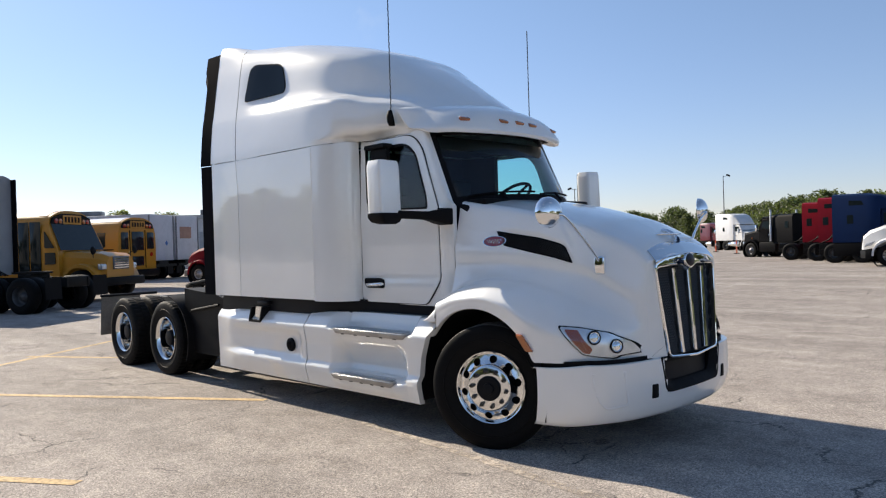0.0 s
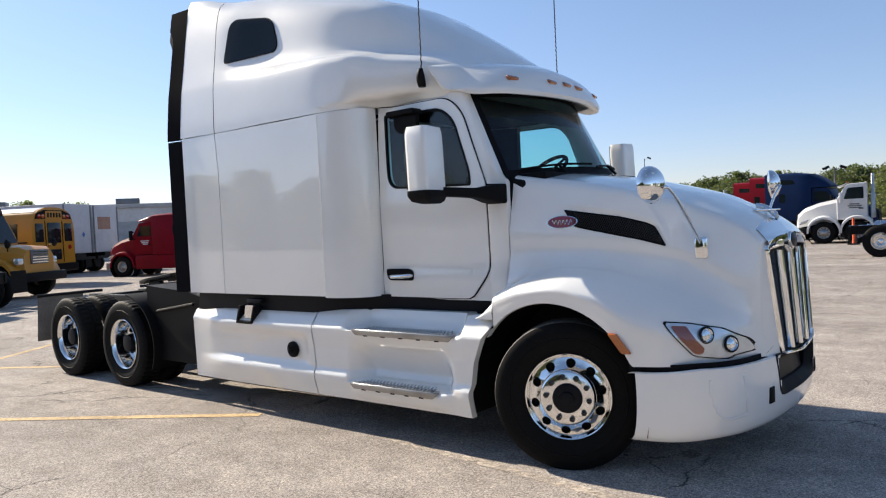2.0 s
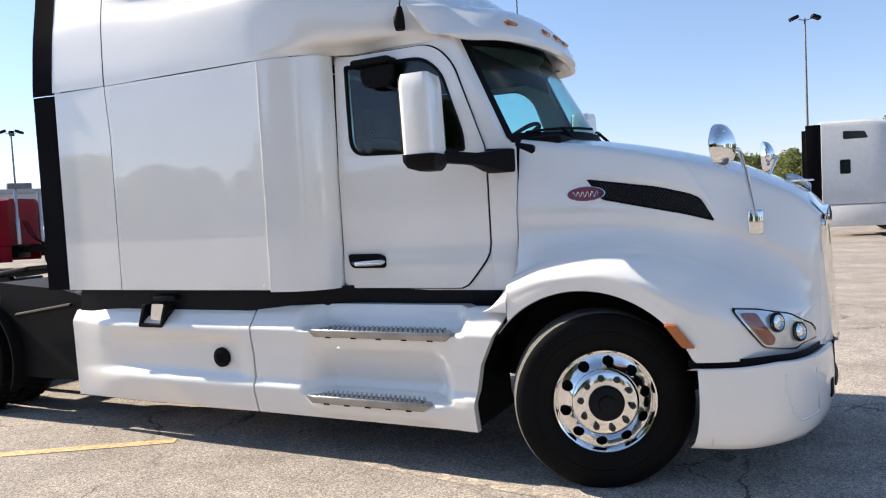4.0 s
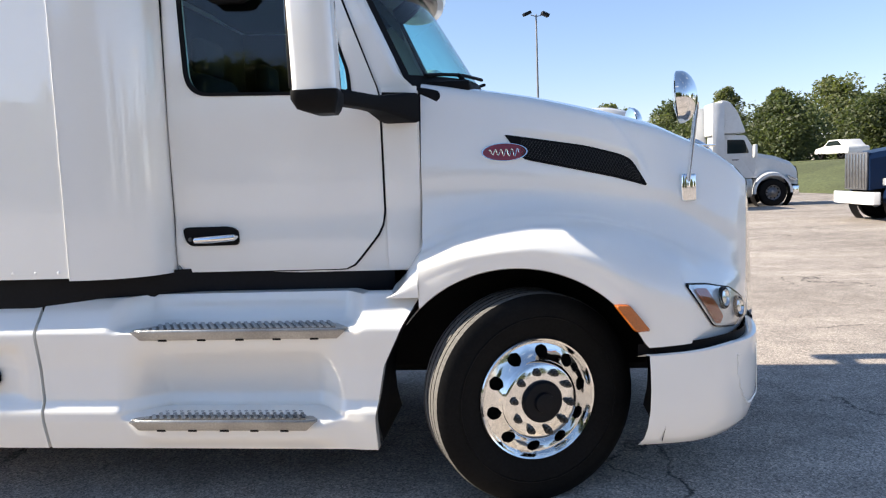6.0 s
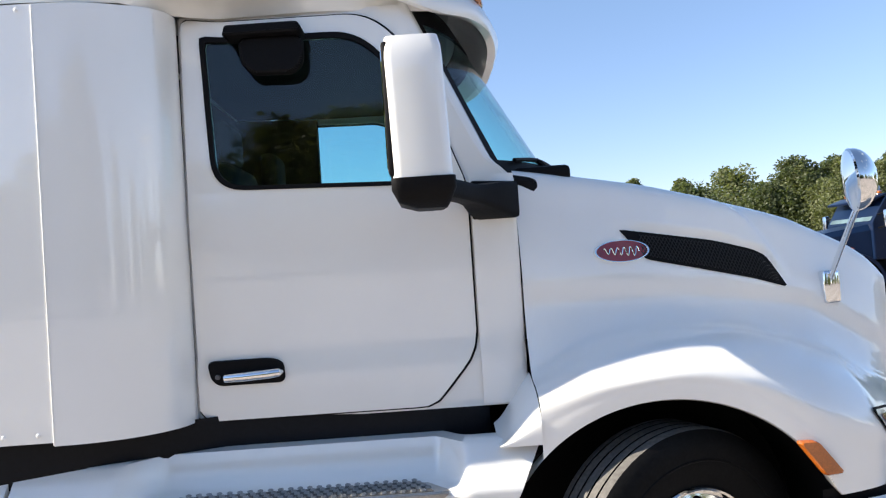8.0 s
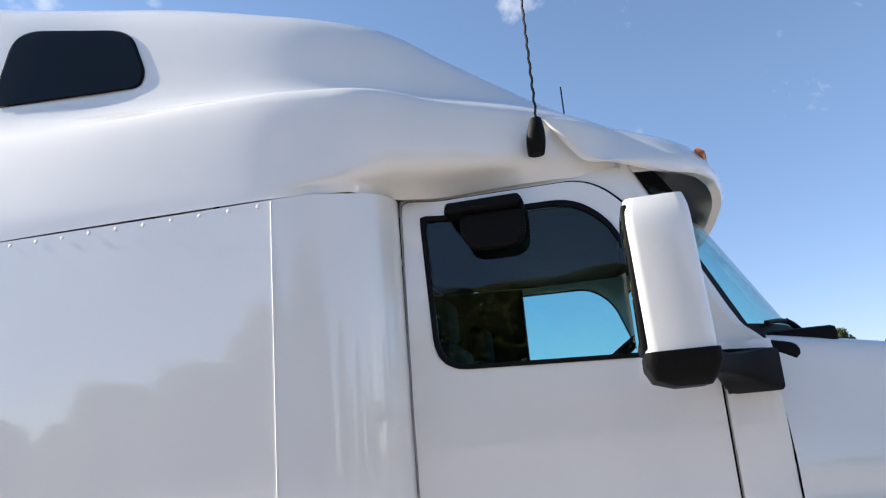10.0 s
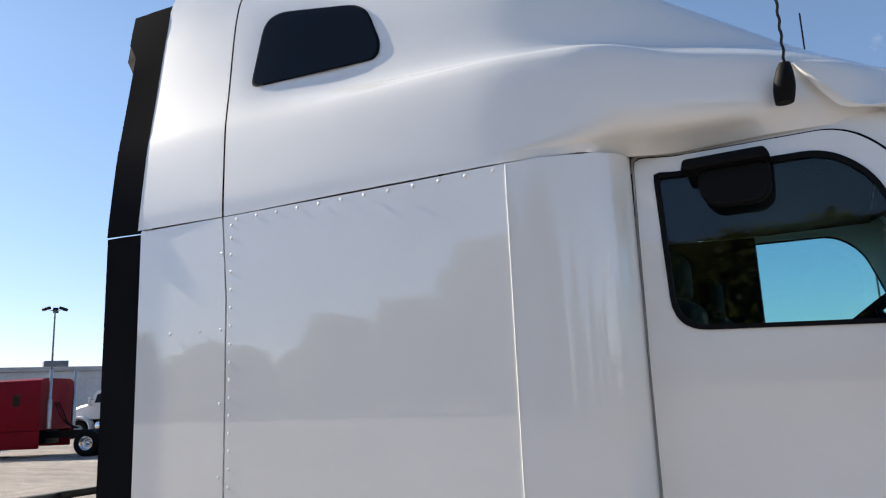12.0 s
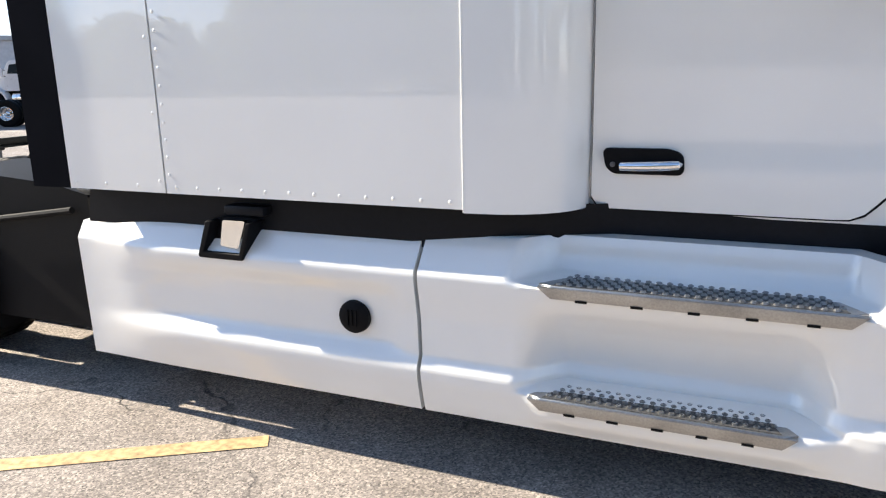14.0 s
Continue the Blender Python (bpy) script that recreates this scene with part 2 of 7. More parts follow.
def smooth_curve(pts, n):
    """Catmull-Rom through the points, n samples."""
    p = np.array(pts, float)
    p = np.vstack([2 * p[0] - p[1], p, 2 * p[-1] - p[-2]])
    out = []
    for s in np.linspace(0, len(p) - 3 - 1e-9, n):
        i, t = int(s), s - int(s)
        a, b, c, d = p[i], p[i + 1], p[i + 2], p[i + 3]
        out.append(0.5 * (2 * b + (c - a) * t + (2 * a - 5 * b + 4 * c - d) * t * t + (3 * b - a - 3 * c + d) * t ** 3))
    return out


def glide(x, xs, vs):
    """Smooth interpolation without overshoot through the stations xs."""
    n = len(xs)
    d = [(vs[i + 1] - vs[i]) / (xs[i + 1] - xs[i]) for i in range(n - 1)]
    m = [d[0]] + [0.0 if d[i - 1] * d[i] <= 0 else 2 * d[i - 1] * d[i] / (d[i - 1] + d[i]) for i in range(1, n - 1)] + [d[-1]]
    x = min(max(x, xs[0]), xs[-1])
    i = max(k for k in range(n - 1) if xs[k] <= x)
    h = xs[i + 1] - xs[i]
    t = (x - xs[i]) / h
    return ((2 * t ** 3 - 3 * t * t + 1) * vs[i] + (t ** 3 - 2 * t * t + t) * h * m[i] + (3 * t * t - 2 * t ** 3) * vs[i + 1] + (t ** 3 - t * t) * h * m[i + 1])


def ease(x, a, b):
    t = min(1.0, max(0.0, (x - a) / (b - a)))
    return t * t * (3 - 2 * t)


# ---- the ground ----
def ground_z(x, y):
    """The lot rises a hand's width away from the tractor."""
    return 0.10 * ease(math.hypot(x - 1, y), 9.0, 18.0)


def ground_material():
    m = bpy.data.materials.new("weathered_lot")
    m.use_nodes = True
    n, l = m.node_tree.nodes, m.node_tree.links
    b = n["Principled BSDF"]
    b.inputs["Roughness"].default_value = 0.9
    b.inputs["Specular IOR Level"].default_value = 0.25
    tc = n.new("ShaderNodeTexCoord")

    def noise_at(scale, detail, rough=0.55, warp=None):
        t = n.new("ShaderNodeTexNoise")
        t.inputs["Scale"].default_value, t.inputs["Detail"].default_value, t.inputs["Roughness"].default_value = scale, detail, rough
        l.new(warp or tc.outputs["Object"], t.inputs["Vector"])
        return t

    def ramp(src, stops):
        r = n.new("ShaderNodeValToRGB")
        while len(r.color_ramp.elements) < len(stops):
            r.color_ramp.elements.new(0.5)
        for e, (p, c) in zip(r.color_ramp.elements, stops):
            e.position, e.color = p, (*c, 1)
        l.new(src, r.inputs["Fac"])
        return r.outputs["Color"]

    def blend(kind, fac, a, bb):
        x = n.new("ShaderNodeMix")
        x.data_type, x.blend_type = "RGBA", kind
        if isinstance(fac, float):
            x.inputs["Factor"].default_value = fac
        else:
            l.new(fac, x.inputs["Factor"])
        l.new(a, x.inputs["A"])
        if isinstance(bb, tuple):
            x.inputs["B"].default_value = (*bb, 1)
        else:
            l.new(bb, x.inputs["B"])
        return x.outputs["Result"]

    base = ramp(noise_at(0.35, 6).outputs["Fac"], [(0.25, (0.33, 0.293, 0.267)), (0.55, (0.41, 0.368, 0.338)), (0.8, (0.485, 0.44, 0.405))])
    stretch = n.new("ShaderNodeMapping")
    stretch.inputs["Scale"].default_value = (0.14, 1.1, 1.0)
    l.new(tc.outputs["Object"], stretch.inputs["Vector"])
    streak = ramp(noise_at(0.8, 5, 0.6, stretch.outputs["Vector"]).outputs["Fac"], [(0.35, (0.74, 0.74, 0.74)), (0.65, (1.1, 1.1, 1.1))])
    base = blend("MULTIPLY", 0.8, base, streak)
    grit = n.new("ShaderNodeTexVoronoi")
    grit.inputs["Scale"].default_value = 112.0
    l.new(tc.outputs["Object"], grit.inputs["Vector"])
    stones = ramp(grit.outputs["Color"], [(0.0, (0.25, 0.25, 0.255)), (0.35, (0.75, 0.74, 0.73)), (0.6, (1.04, 1.02, 0.99)), (1.0, (1.85, 1.78, 1.68))])
    base = blend("MULTIPLY", 0.9, base, stones)
    fine = ramp(noise_at(55.0, 4, 0.7).outputs["Fac"], [(0.3, (0.62, 0.62, 0.62)), (0.7, (1.28, 1.28, 1.28))])
    base = blend("MULTIPLY", 0.7, base, fine)
    scuff = ramp(noise_at(2.6, 9, 0.68).outputs["Fac"], [(0.36, (0.80, 0.79, 0.78)), (0.52, (1.0, 1.0, 1.0)), (0.66, (1.20, 1.19, 1.17))])
    base = blend("MULTIPLY", 0.85, base, scuff)
    # cracks: warped cells, broken up by a mask
    warp = n.new("ShaderNodeMix")
    warp.data_type, warp.blend_type = "RGBA", "ADD"
    warp.inputs["Factor"].default_value = 0.55
    l.new(tc.outputs["Object"], warp.inputs["A"])
    l.new(noise_at(1.6, 6, 0.65).outputs["Color"], warp.inputs["B"])
    dark = None
    for scale, lo, hi in ((0.22, 0.0018, 0.0042), (0.55, 0.0022, 0.0055)):
        v = n.new("ShaderNodeTexVoronoi")
        v.feature = "DISTANCE_TO_EDGE"
        v.inputs["Scale"].default_value = scale
        l.new(warp.outputs["Result"], v.inputs["Vector"])
        c = ramp(v.outputs["Distance"], [(0.0, (1, 1, 1)), (lo, (0.8, 0.8, 0.8)), (hi, (0, 0, 0))])
        k = ramp(noise_at(0.5 * (1 + scale), 2).outputs["Fac"], [(0.50, (0, 0, 0)), (0.58, (1, 1, 1))])
        c = blend("MULTIPLY", 1.0, c, k)
        dark = c if dark is None else blend("LIGHTEN", 1.0, dark, c)
    base = blend("MIX", dark, base, (0.055, 0.052, 0.05))
    oil = ramp(noise_at(0.9, 3).outputs["Fac"], [(0.66, (0, 0, 0)), (0.78, (0.45, 0.45, 0.45))])
    base = blend("MIX", oil, base, (0.14, 0.135, 0.13))
    l.new(base, b.inputs["Base Color"])
    bp = n.new("ShaderNodeBump")
    bp.inputs["Strength"].default_value, bp.inputs["Distance"].default_value = 0.6, 0.012
    hgt = blend("SUBTRACT", 1.0, stones, dark)
    l.new(hgt, bp.inputs["Height"])
    l.new(bp.outputs["Normal"], b.inputs["Normal"])
    return m


LOT = ground_material()
PAINT = material("faded_yellow_line_paint", (0.62, 0.43, 0.215), 0.85, grain=0.45, scale=28, bump=0.2, stain=0.35, stain_scale=2.5)
WORN_PAINT = material("worn_line_paint", (0.62, 0.53, 0.44), 0.85, grain=0.4, scale=40, stain=0.3, stain_scale=3)
for worn, low, high in ((PAINT, 0.24, 0.38), (WORN_PAINT, 0.38, 0.60)):
    wearn, wearl = worn.node_tree.nodes, worn.node_tree.links
    chips, coords, cover = wearn.new("ShaderNodeTexNoise"), wearn.new("ShaderNodeTexCoord"), wearn.new("ShaderNodeMapRange")
    chips.inputs["Scale"].default_value, chips.inputs["Detail"].default_value, chips.inputs["Roughness"].default_value = 9.0, 8.0, 0.75
    cover.inputs["From Min"].default_value, cover.inputs["From Max"].default_value = low, high
    wearl.new(coords.outputs["Object"], chips.inputs["Vector"])
    wearl.new(chips.outputs["Fac"], cover.inputs["Value"])
    wearl.new(cover.outputs["Result"], wearn["Principled BSDF"].inputs["Alpha"])


def ground():
    bm = bmesh.new()
    rings = [0.0] + [1.5 * 1.16 ** k for k in range(54)]
    rows = []
    for r in rings[1:]:
        rows.append([])
        for k in range(120):
            a = 2 * math.pi * k / 120
            x, y = r * math.cos(a), r * math.sin(a)
            rows[-1].append((x, y, ground_z(x, y)))
    vs = sheet(bm, rows, close_v=True)
    bm.faces.new(list(reversed(vs[0])))
    tagged(part("ground", bm, LOT, angle=180), "weathered grey concrete lot with cracks and coarse aggregate", "ground", kind="structure")


ground()


def line(x0, y0, x1, y1, w=0.11, paint=None):
    a, b = Vector((x0, y0)), Vector((x1, y1))
    s = (b - a).normalized().orthogonal() * w / 2
    n = max(2, int((b - a).length / 0.6))
    rows = []
    for i in range(n + 1):
        p = a.lerp(b, i / n)
        rows.append([(q.x, q.y, ground_z(q.x, q.y) + 0.004) for q in (p - s, p + s)])
    bm = bmesh.new()
    sheet(bm, rows)
    tagged(part("parking_line", bm, paint or PAINT, angle=180), "faded yellow parking line painted on the lot", "marking", kind="structure")


import functools

for ox, oy in ((-3.29, -1.26), (-1.80, -3.77), (-4.78, 1.25), (-6.27, 3.76), (-7.76, 6.27)):
    line(ox, oy, ox - 5.9 * 0.848, oy - 5.9 * 0.53)
line(-6.75, -6.1, -14.1, 5.2)
line(-1.60, -1.235, -0.4, -1.36, 0.10, WORN_PAINT)
line(-0.4, -1.36, 1.6, -1.62, 0.10, WORN_PAINT)

# ---- the white tractor: side +y and -y are alike; front towards +x ----
truck = thing("semi_truck", "white sleeper semi tractor with polished wheels parked on the lot", "truck")


def lean(x, z):
    """How far the tall rear of the roof leans inward: its shift in x, y and z."""
    w = min(max((z - 2.78) / 0.95, 0.0), 1.25) ** 1.25 * (1 - ease(x, -3.5, -1.9))
    return (x + 1.2) / 3.3 * 0.11 * w, -0.11 * w, 0.033 * (z - 1.9) * w


@functools.lru_cache(maxsize=None)
def roof_section(x, inset=0.0):
    """Half a cross-section of the roof fairing, from the seam up to the middle."""
    xs = (-4.3, -3.7, -3.0, -2.4, -2.0, -1.85, -1.6, -1.3, -1.05, -0.88, -0.74)
    at = lambda *v: glide(x, xs, v)
    pts = [
        (at(1.258, 1.256, 1.25, 1.243, 1.18, 0.965, 0.925, 0.918, 0.895, 0.86, 0.82), at(2.712, 2.712, 2.722, 2.728, 2.738, 2.755, 2.768, 2.775, 2.772, 2.77, 2.78)),
        (at(1.258, 1.256, 1.25, 1.243, 1.19, 1.02, 0.965, 0.935, 0.9, 0.865, 0.82), at(2.82, 2.82, 2.82, 2.765, 2.772, 2.785, 2.8, 2.81, 2.8, 2.79, 2.8)),
        (at(1.258, 1.255, 1.25, 1.242, 1.205, 1.15, 1.075, 0.965, 0.905, 0.865, 0.815), at(2.93, 2.93, 2.92, 2.82, 2.835, 2.85, 2.862, 2.875, 2.86, 2.83, 2.82)),
        (at(1.257, 1.254, 1.248, 1.236, 1.19, 1.145, 1.068, 0.965, 0.9, 0.85, 0.79), at(3.15, 3.15, 3.15, 3.155, 3.15, 3.14, 3.09, 3.04, 2.96, 2.89, 2.835)),
        (at(1.25, 1.248, 1.215, 1.168, 1.09, 1.0522, 0.98, 0.9, 0.83, 0.77, 0.72), at(3.26, 3.25, 3.22, 3.215, 3.21, 3.1993, 3.165, 3.11, 3.03, 2.95, 2.85)),
        (at(1.24, 1.235, 1.15, 1.075, 0.98, 0.9376, 0.86, 0.76, 0.67, 0.61, 0.57), at(3.42, 3.4, 3.32, 3.3, 3.28, 3.2656, 3.235, 3.18, 3.10, 3.01, 2.87)),
        (at(1.215, 1.205, 1.085, 0.975, 0.87, 0.825, 0.745, 0.64, 0.55, 0.48, 0.43), at(3.8, 3.79, 3.75, 3.675, 3.60, 3.545, 3.42, 3.265, 3.14, 3.03, 2.89)),
        (at(1.185, 1.14, 0.96, 0.83, 0.72, 0.67, 0.59, 0.48, 0.40, 0.34, 0.3), at(4, 3.95, 3.91, 3.80, 3.715, 3.655, 3.51, 3.335, 3.18, 3.06, 2.91)),
        (at(1.02, 0.95, 0.72, 0.57, 0.48, 0.44, 0.37, 0.30, 0.25, 0.22, 0.2), at(4.055, 4, 3.97, 3.885, 3.78, 3.715, 3.575, 3.385, 3.215, 3.085, 2.92)),
        (0.0, at(4.08, 4.05, 4.03, 3.92, 3.805, 3.74, 3.61, 3.415, 3.24, 3.10, 2.925)),
    ]
    shear = float(np.interp(x, (-4.3, -3.7, -2.6, -1.8), (0.02, -0.01, 0.0, 0.0)))
    out = []
    for y, z in smooth_curve(pts, 44):
        dx, dy, dz = lean(x, z)
        out.append((x + shear * (z - 2.72) + dx, max(y + dy * min(1.0, y / 0.5) - inset, 0.0), z + dz - inset))
    return out


def roof_shell(name, x0, x1, n, label):
    bm = bmesh.new()
    rows = []
    for i in range(n + 1):
        half = roof_section(x0 + (x1 - x0) * i / n)
        rows.append([(x, -y, z) for x, y, z in half] + [(x, y, z) for x, y, z in reversed(half[:-1])])
    sheet(bm, rows)
    return part(name, bm, WHITE, truck, label, angle=50)


roof_shell("roof_fairing", -3.694, -0.74, 66, "white raised sleeper roof fairing with a sculpted side ledge")
roof_shell("rear_roof_panel", -4.3, -3.706, 8, "white rear roof panel behind a dark seam")
bm = bmesh.new()
half = roof_section(-3.70, 0.012)
rows = [[(x + dx, -y, z) for x, y, z in half] + [(x + dx, y, z) for x, y, z in reversed(half[:-1])] for dx in (-0.03, 0.03)]
sheet(bm, rows)
half = roof_section(-4.29, 0.01)
rows = [[(x, -y, z) for x, y, z in half] + [(x, y, z) for x, y, z in reversed(half[:-1])], [(x, -y, 2.72) for x, y, z in half] + [(x, y, 2.72) for x, y, z in reversed(half[:-1])]]
sheet(bm, rows)
part("seam_filler", bm, BLACK, truck)


def plan_edge(n=36):
    """The lower body's half plan, from the sleeper's side round into the cab's side."""
    out = [(-4.28, 1.25), (-3.70, 1.255), (-2.28, 1.245)]
    for i in range(1, n + 1):
        a = math.pi / 2 * i / n
        out.append((-2.28 + 0.415 * math.sin(a) ** 0.9, 0.955 + 0.29 * math.cos(a) ** 1.0))
    return out


def side_panel(name, path, z0, z1, s, mat, label):
    """A panel that follows a plan path, 1.2 cm thick; z1 may be a function of x."""
    bm = bmesh.new()
    top = z1 if callable(z1) else (lambda x: z1)
    outer = [[(x, s * y, z0 + (top(x) - z0) * k / 4) for k in range(5)] for x, y in path]
    inner = [[(x, s * (y - 0.012), z0 + (top(x) - z0) * k / 4) for k in range(5)] for x, y in path]
    sheet(bm, outer)
    sheet(bm, inner)
    for k in (0, 4):
        sheet(bm, [[o[k] for o in outer], [o[k] for o in inner]])
    for k in (0, -1):
        sheet(bm, [outer[k], inner[k]])
    bmesh.ops.remove_doubles(bm, verts=bm.verts, dist=1e-5)
    return part(name, bm, mat, truck, label)


def seam_top(x):
    return float(np.interp(x, (-4.3, -3.0, -2.4, -2.0, -1.86), (2.704, 2.712, 2.718, 2.732, 2.752)))


for s in (-1, 1):
    p = plan_edge()
    side_panel("sleeper_rear_panel", [(-4.28, 1.252), (-3.99, 1.254), (-3.705, 1.256)], 1.165, seam_top, s, PANEL, "flat white riveted sleeper panel")
    side_panel("sleeper_side_panel", [(-3.695, 1.256), (-3.2, 1.255), (-2.7, 1.252), (-2.283, 1.247)], 1.165, seam_top, s, PANEL, "flat white riveted sleeper panel")
    side_panel("sleeper_corner", [(-2.281, 1.2485)] + p[3:], 1.152, seam_top, s, WHITE, "curved white corner between sleeper and cab")

# white bead added for the bright highlight where the flat panel meets the corner
for s in (-1, 1):
    bm = bmesh.new()
    tube(bm, [(-2.282, s * 1.2495, 1.155), (-2.282, s * 1.2495, 2.715)], 0.0025, 6)
    part("corner_bead", bm, WHITE, truck)

# rivets along the sleeper panels
bm = bmesh.new()
lathe(bm, [(0.0001, 0.0021), (0.005, 0.0018), (0.0082, 0.0010), (0.0094, 0.0)], pose(0, 0, 0, 90), seg=8)
rivet = part("rivet", bm, PANEL, truck)
rivet.matrix_basis = pose(-3.672, -1.256, 2.66)
spots = []
for k in range(12):
    spots += [(-3.64 + k * 0.119, 2.685 + 0.0012 * k), (-3.64 + k * 0.119, 1.195)]
for k in range(18):
    spots.append((-3.672, 1.25 + k * 0.0793))
for z in (1.22, 1.53, 1.86, 2.19, 2.53):
    spots.append((-3.73, z))
for x in (-3.86, -4.05, -4.24):
    spots += [(x, 1.195), (x, 2.19)]
for x, z in spots:
    again(rivet, "rivet", pose(x, -1.2565, z), truck)

# black side extenders behind the sleeper
for s in (-1, 1):
    bm = bmesh.new()
    rows = []
    for i in range(9):
        z = 1.165 + (2.69 - 1.165) * i / 8
        rows.append([(x, s * y, z) for x, y in ((-4.283, 1.25), (-4.40, 1.259), (-4.52, 1.268), (-4.53, 1.25), (-4.40, 1.235), (-4.283, 1.225))])
    sheet(bm, rows, close_v=True)
    part("side_extender", bm, EXTENDER, truck, "black rubber side extender")
    bm = bmesh.new()
    rows = []
    sec = [q for q in roof_section(-4.3) if q[2] < 4.10]
    for i in range(15):
        z = 2.70 + (4.05 - 2.70) * i / 14
        dx = float(np.interp(z, [q[2] for q in sec], [q[0] for q in sec])) + 4.3
        y = float(np.interp(z, [q[2] for q in sec], [q[1] for q in sec]))
        rows.append([(x + dx, s * (y + e), z) for x, e in ((-4.298, 0.002), (-4.42, 0.010), (-4.515, 0.018), (-4.525, 0.005), (-4.42, -0.012), (-4.298, -0.025))])
    vs = sheet(bm, rows, close_v=True)
    bm.faces.new(vs[-1])
    bm.faces.new(vs[0])
    part("side_extender", bm, EXTENDER, truck, "black rubber side extender", angle=30)

# tinted sleeper windows
for s in (-1, 1):
    loop = rounded([(-3.612, 3.385), (-3.59, 3.845), (-3.04, 3.765), (-2.925, 3.49), (-2.935, 3.405)], [0.06, 0.13, 0.12, 0.08, 0.06], 7)
    def side_y(x, z):
        x0 = x
        for _ in range(3):
            sec = [p for p in roof_section(round(x0, 3)) if p[2] < 4.0]
            zs = [p[2] for p in sec]
            x0 += x - float(np.interp(z, zs, [p[0] for p in sec]))
        ys = [p[1] for p in sec]
        return float(np.interp(z, zs, ys))
    c = (-3.29, 3.60)
    for nm, mat, k, off in (("window_seal", BLACK, 1.0, 0.004), ("sleeper_window", SHADE_GLASS, 0.965, 0.008)):
        bm = bmesh.new()
        rows = []
        for f in np.linspace(0.02, 1, 7):
            rows.append([(c[0] + (x - c[0]) * f * k, s * (side_y(c[0] + (x - c[0]) * f * k, c[1] + (z - c[1]) * f * k) + off), c[1] + (z - c[1]) * f * k) for x, z in loop])
        vs = sheet(bm, rows, close_v=True)
        bm.faces.new(vs[0])
        part(nm, bm, mat, truck, "dark tinted sleeper window" if nm == "sleeper_window" else "", angle=60)

# ---- cab ----
def door_y(z):
    """The cab's side: a crease low on the door, upright above it."""
    return float(np.interp(z, (1.10, 1.16, 1.30, 1.345, 1.375, 1.95, 2.06, 2.40, 2.80), (0.928, 0.945, 0.952, 0.952, 0.940, 0.950, 0.944, 0.935, 0.915)))


DOOR = rounded([(-1.855, 1.145), (-0.92, 1.145), (-0.735, 1.36), (-0.735, 2.03), (-0.955, 2.625), (-1.10, 2.755), (-1.855, 2.755)], [0.02, 0.05, 0.08, 0.05, 0.12, 0.12, 0.03], 6)
WINDOW = rounded([(-1.74, 2.075), (-0.885, 2.045), (-0.895, 2.16), (-1.03, 2.56), (-1.16, 2.67), (-1.768, 2.678)], [0.12, 0.02, 0.04, 0.08, 0.10, 0.02], 6)
SIDE = rounded([(-1.868, 1.13), (-0.54, 1.13), (-0.54, 2.05), (-0.655, 2.14), (-0.962, 2.79), (-1.868, 2.775)], [0.005, 0.02, 0.02, 0.02, 0.02, 0.005], 3)
MID = (-1.33, 2.33)
ANG = [2 * math.pi * k / 160 for k in range(160)]


def pierced(name, outer, inner, s, off, thick, mat, label=""):
    """A shell between an outer loop and an opening, lying on the cab's side."""
    o, w = radial(outer, MID, ANG), radial(inner, MID, ANG)
    bm = bmesh.new()
    rows = []
    for f in np.linspace(0, 1, 22):
        r = []
        for (ox, oz), (ix, iz) in zip(o, w):
            x, z = ox + (ix - ox) * f, oz + (iz - oz) * f
            r.append((x, s * (door_y(z) + off), z))
        rows.append(r)
    back = [[(x, y - s * thick, z) for x, y, z in rows[k]] for k in (0, -1)]
    sheet(bm, [back[0]] + rows + [back[1]], close_v=True)
    return part(name, bm, mat, truck, label, angle=30)


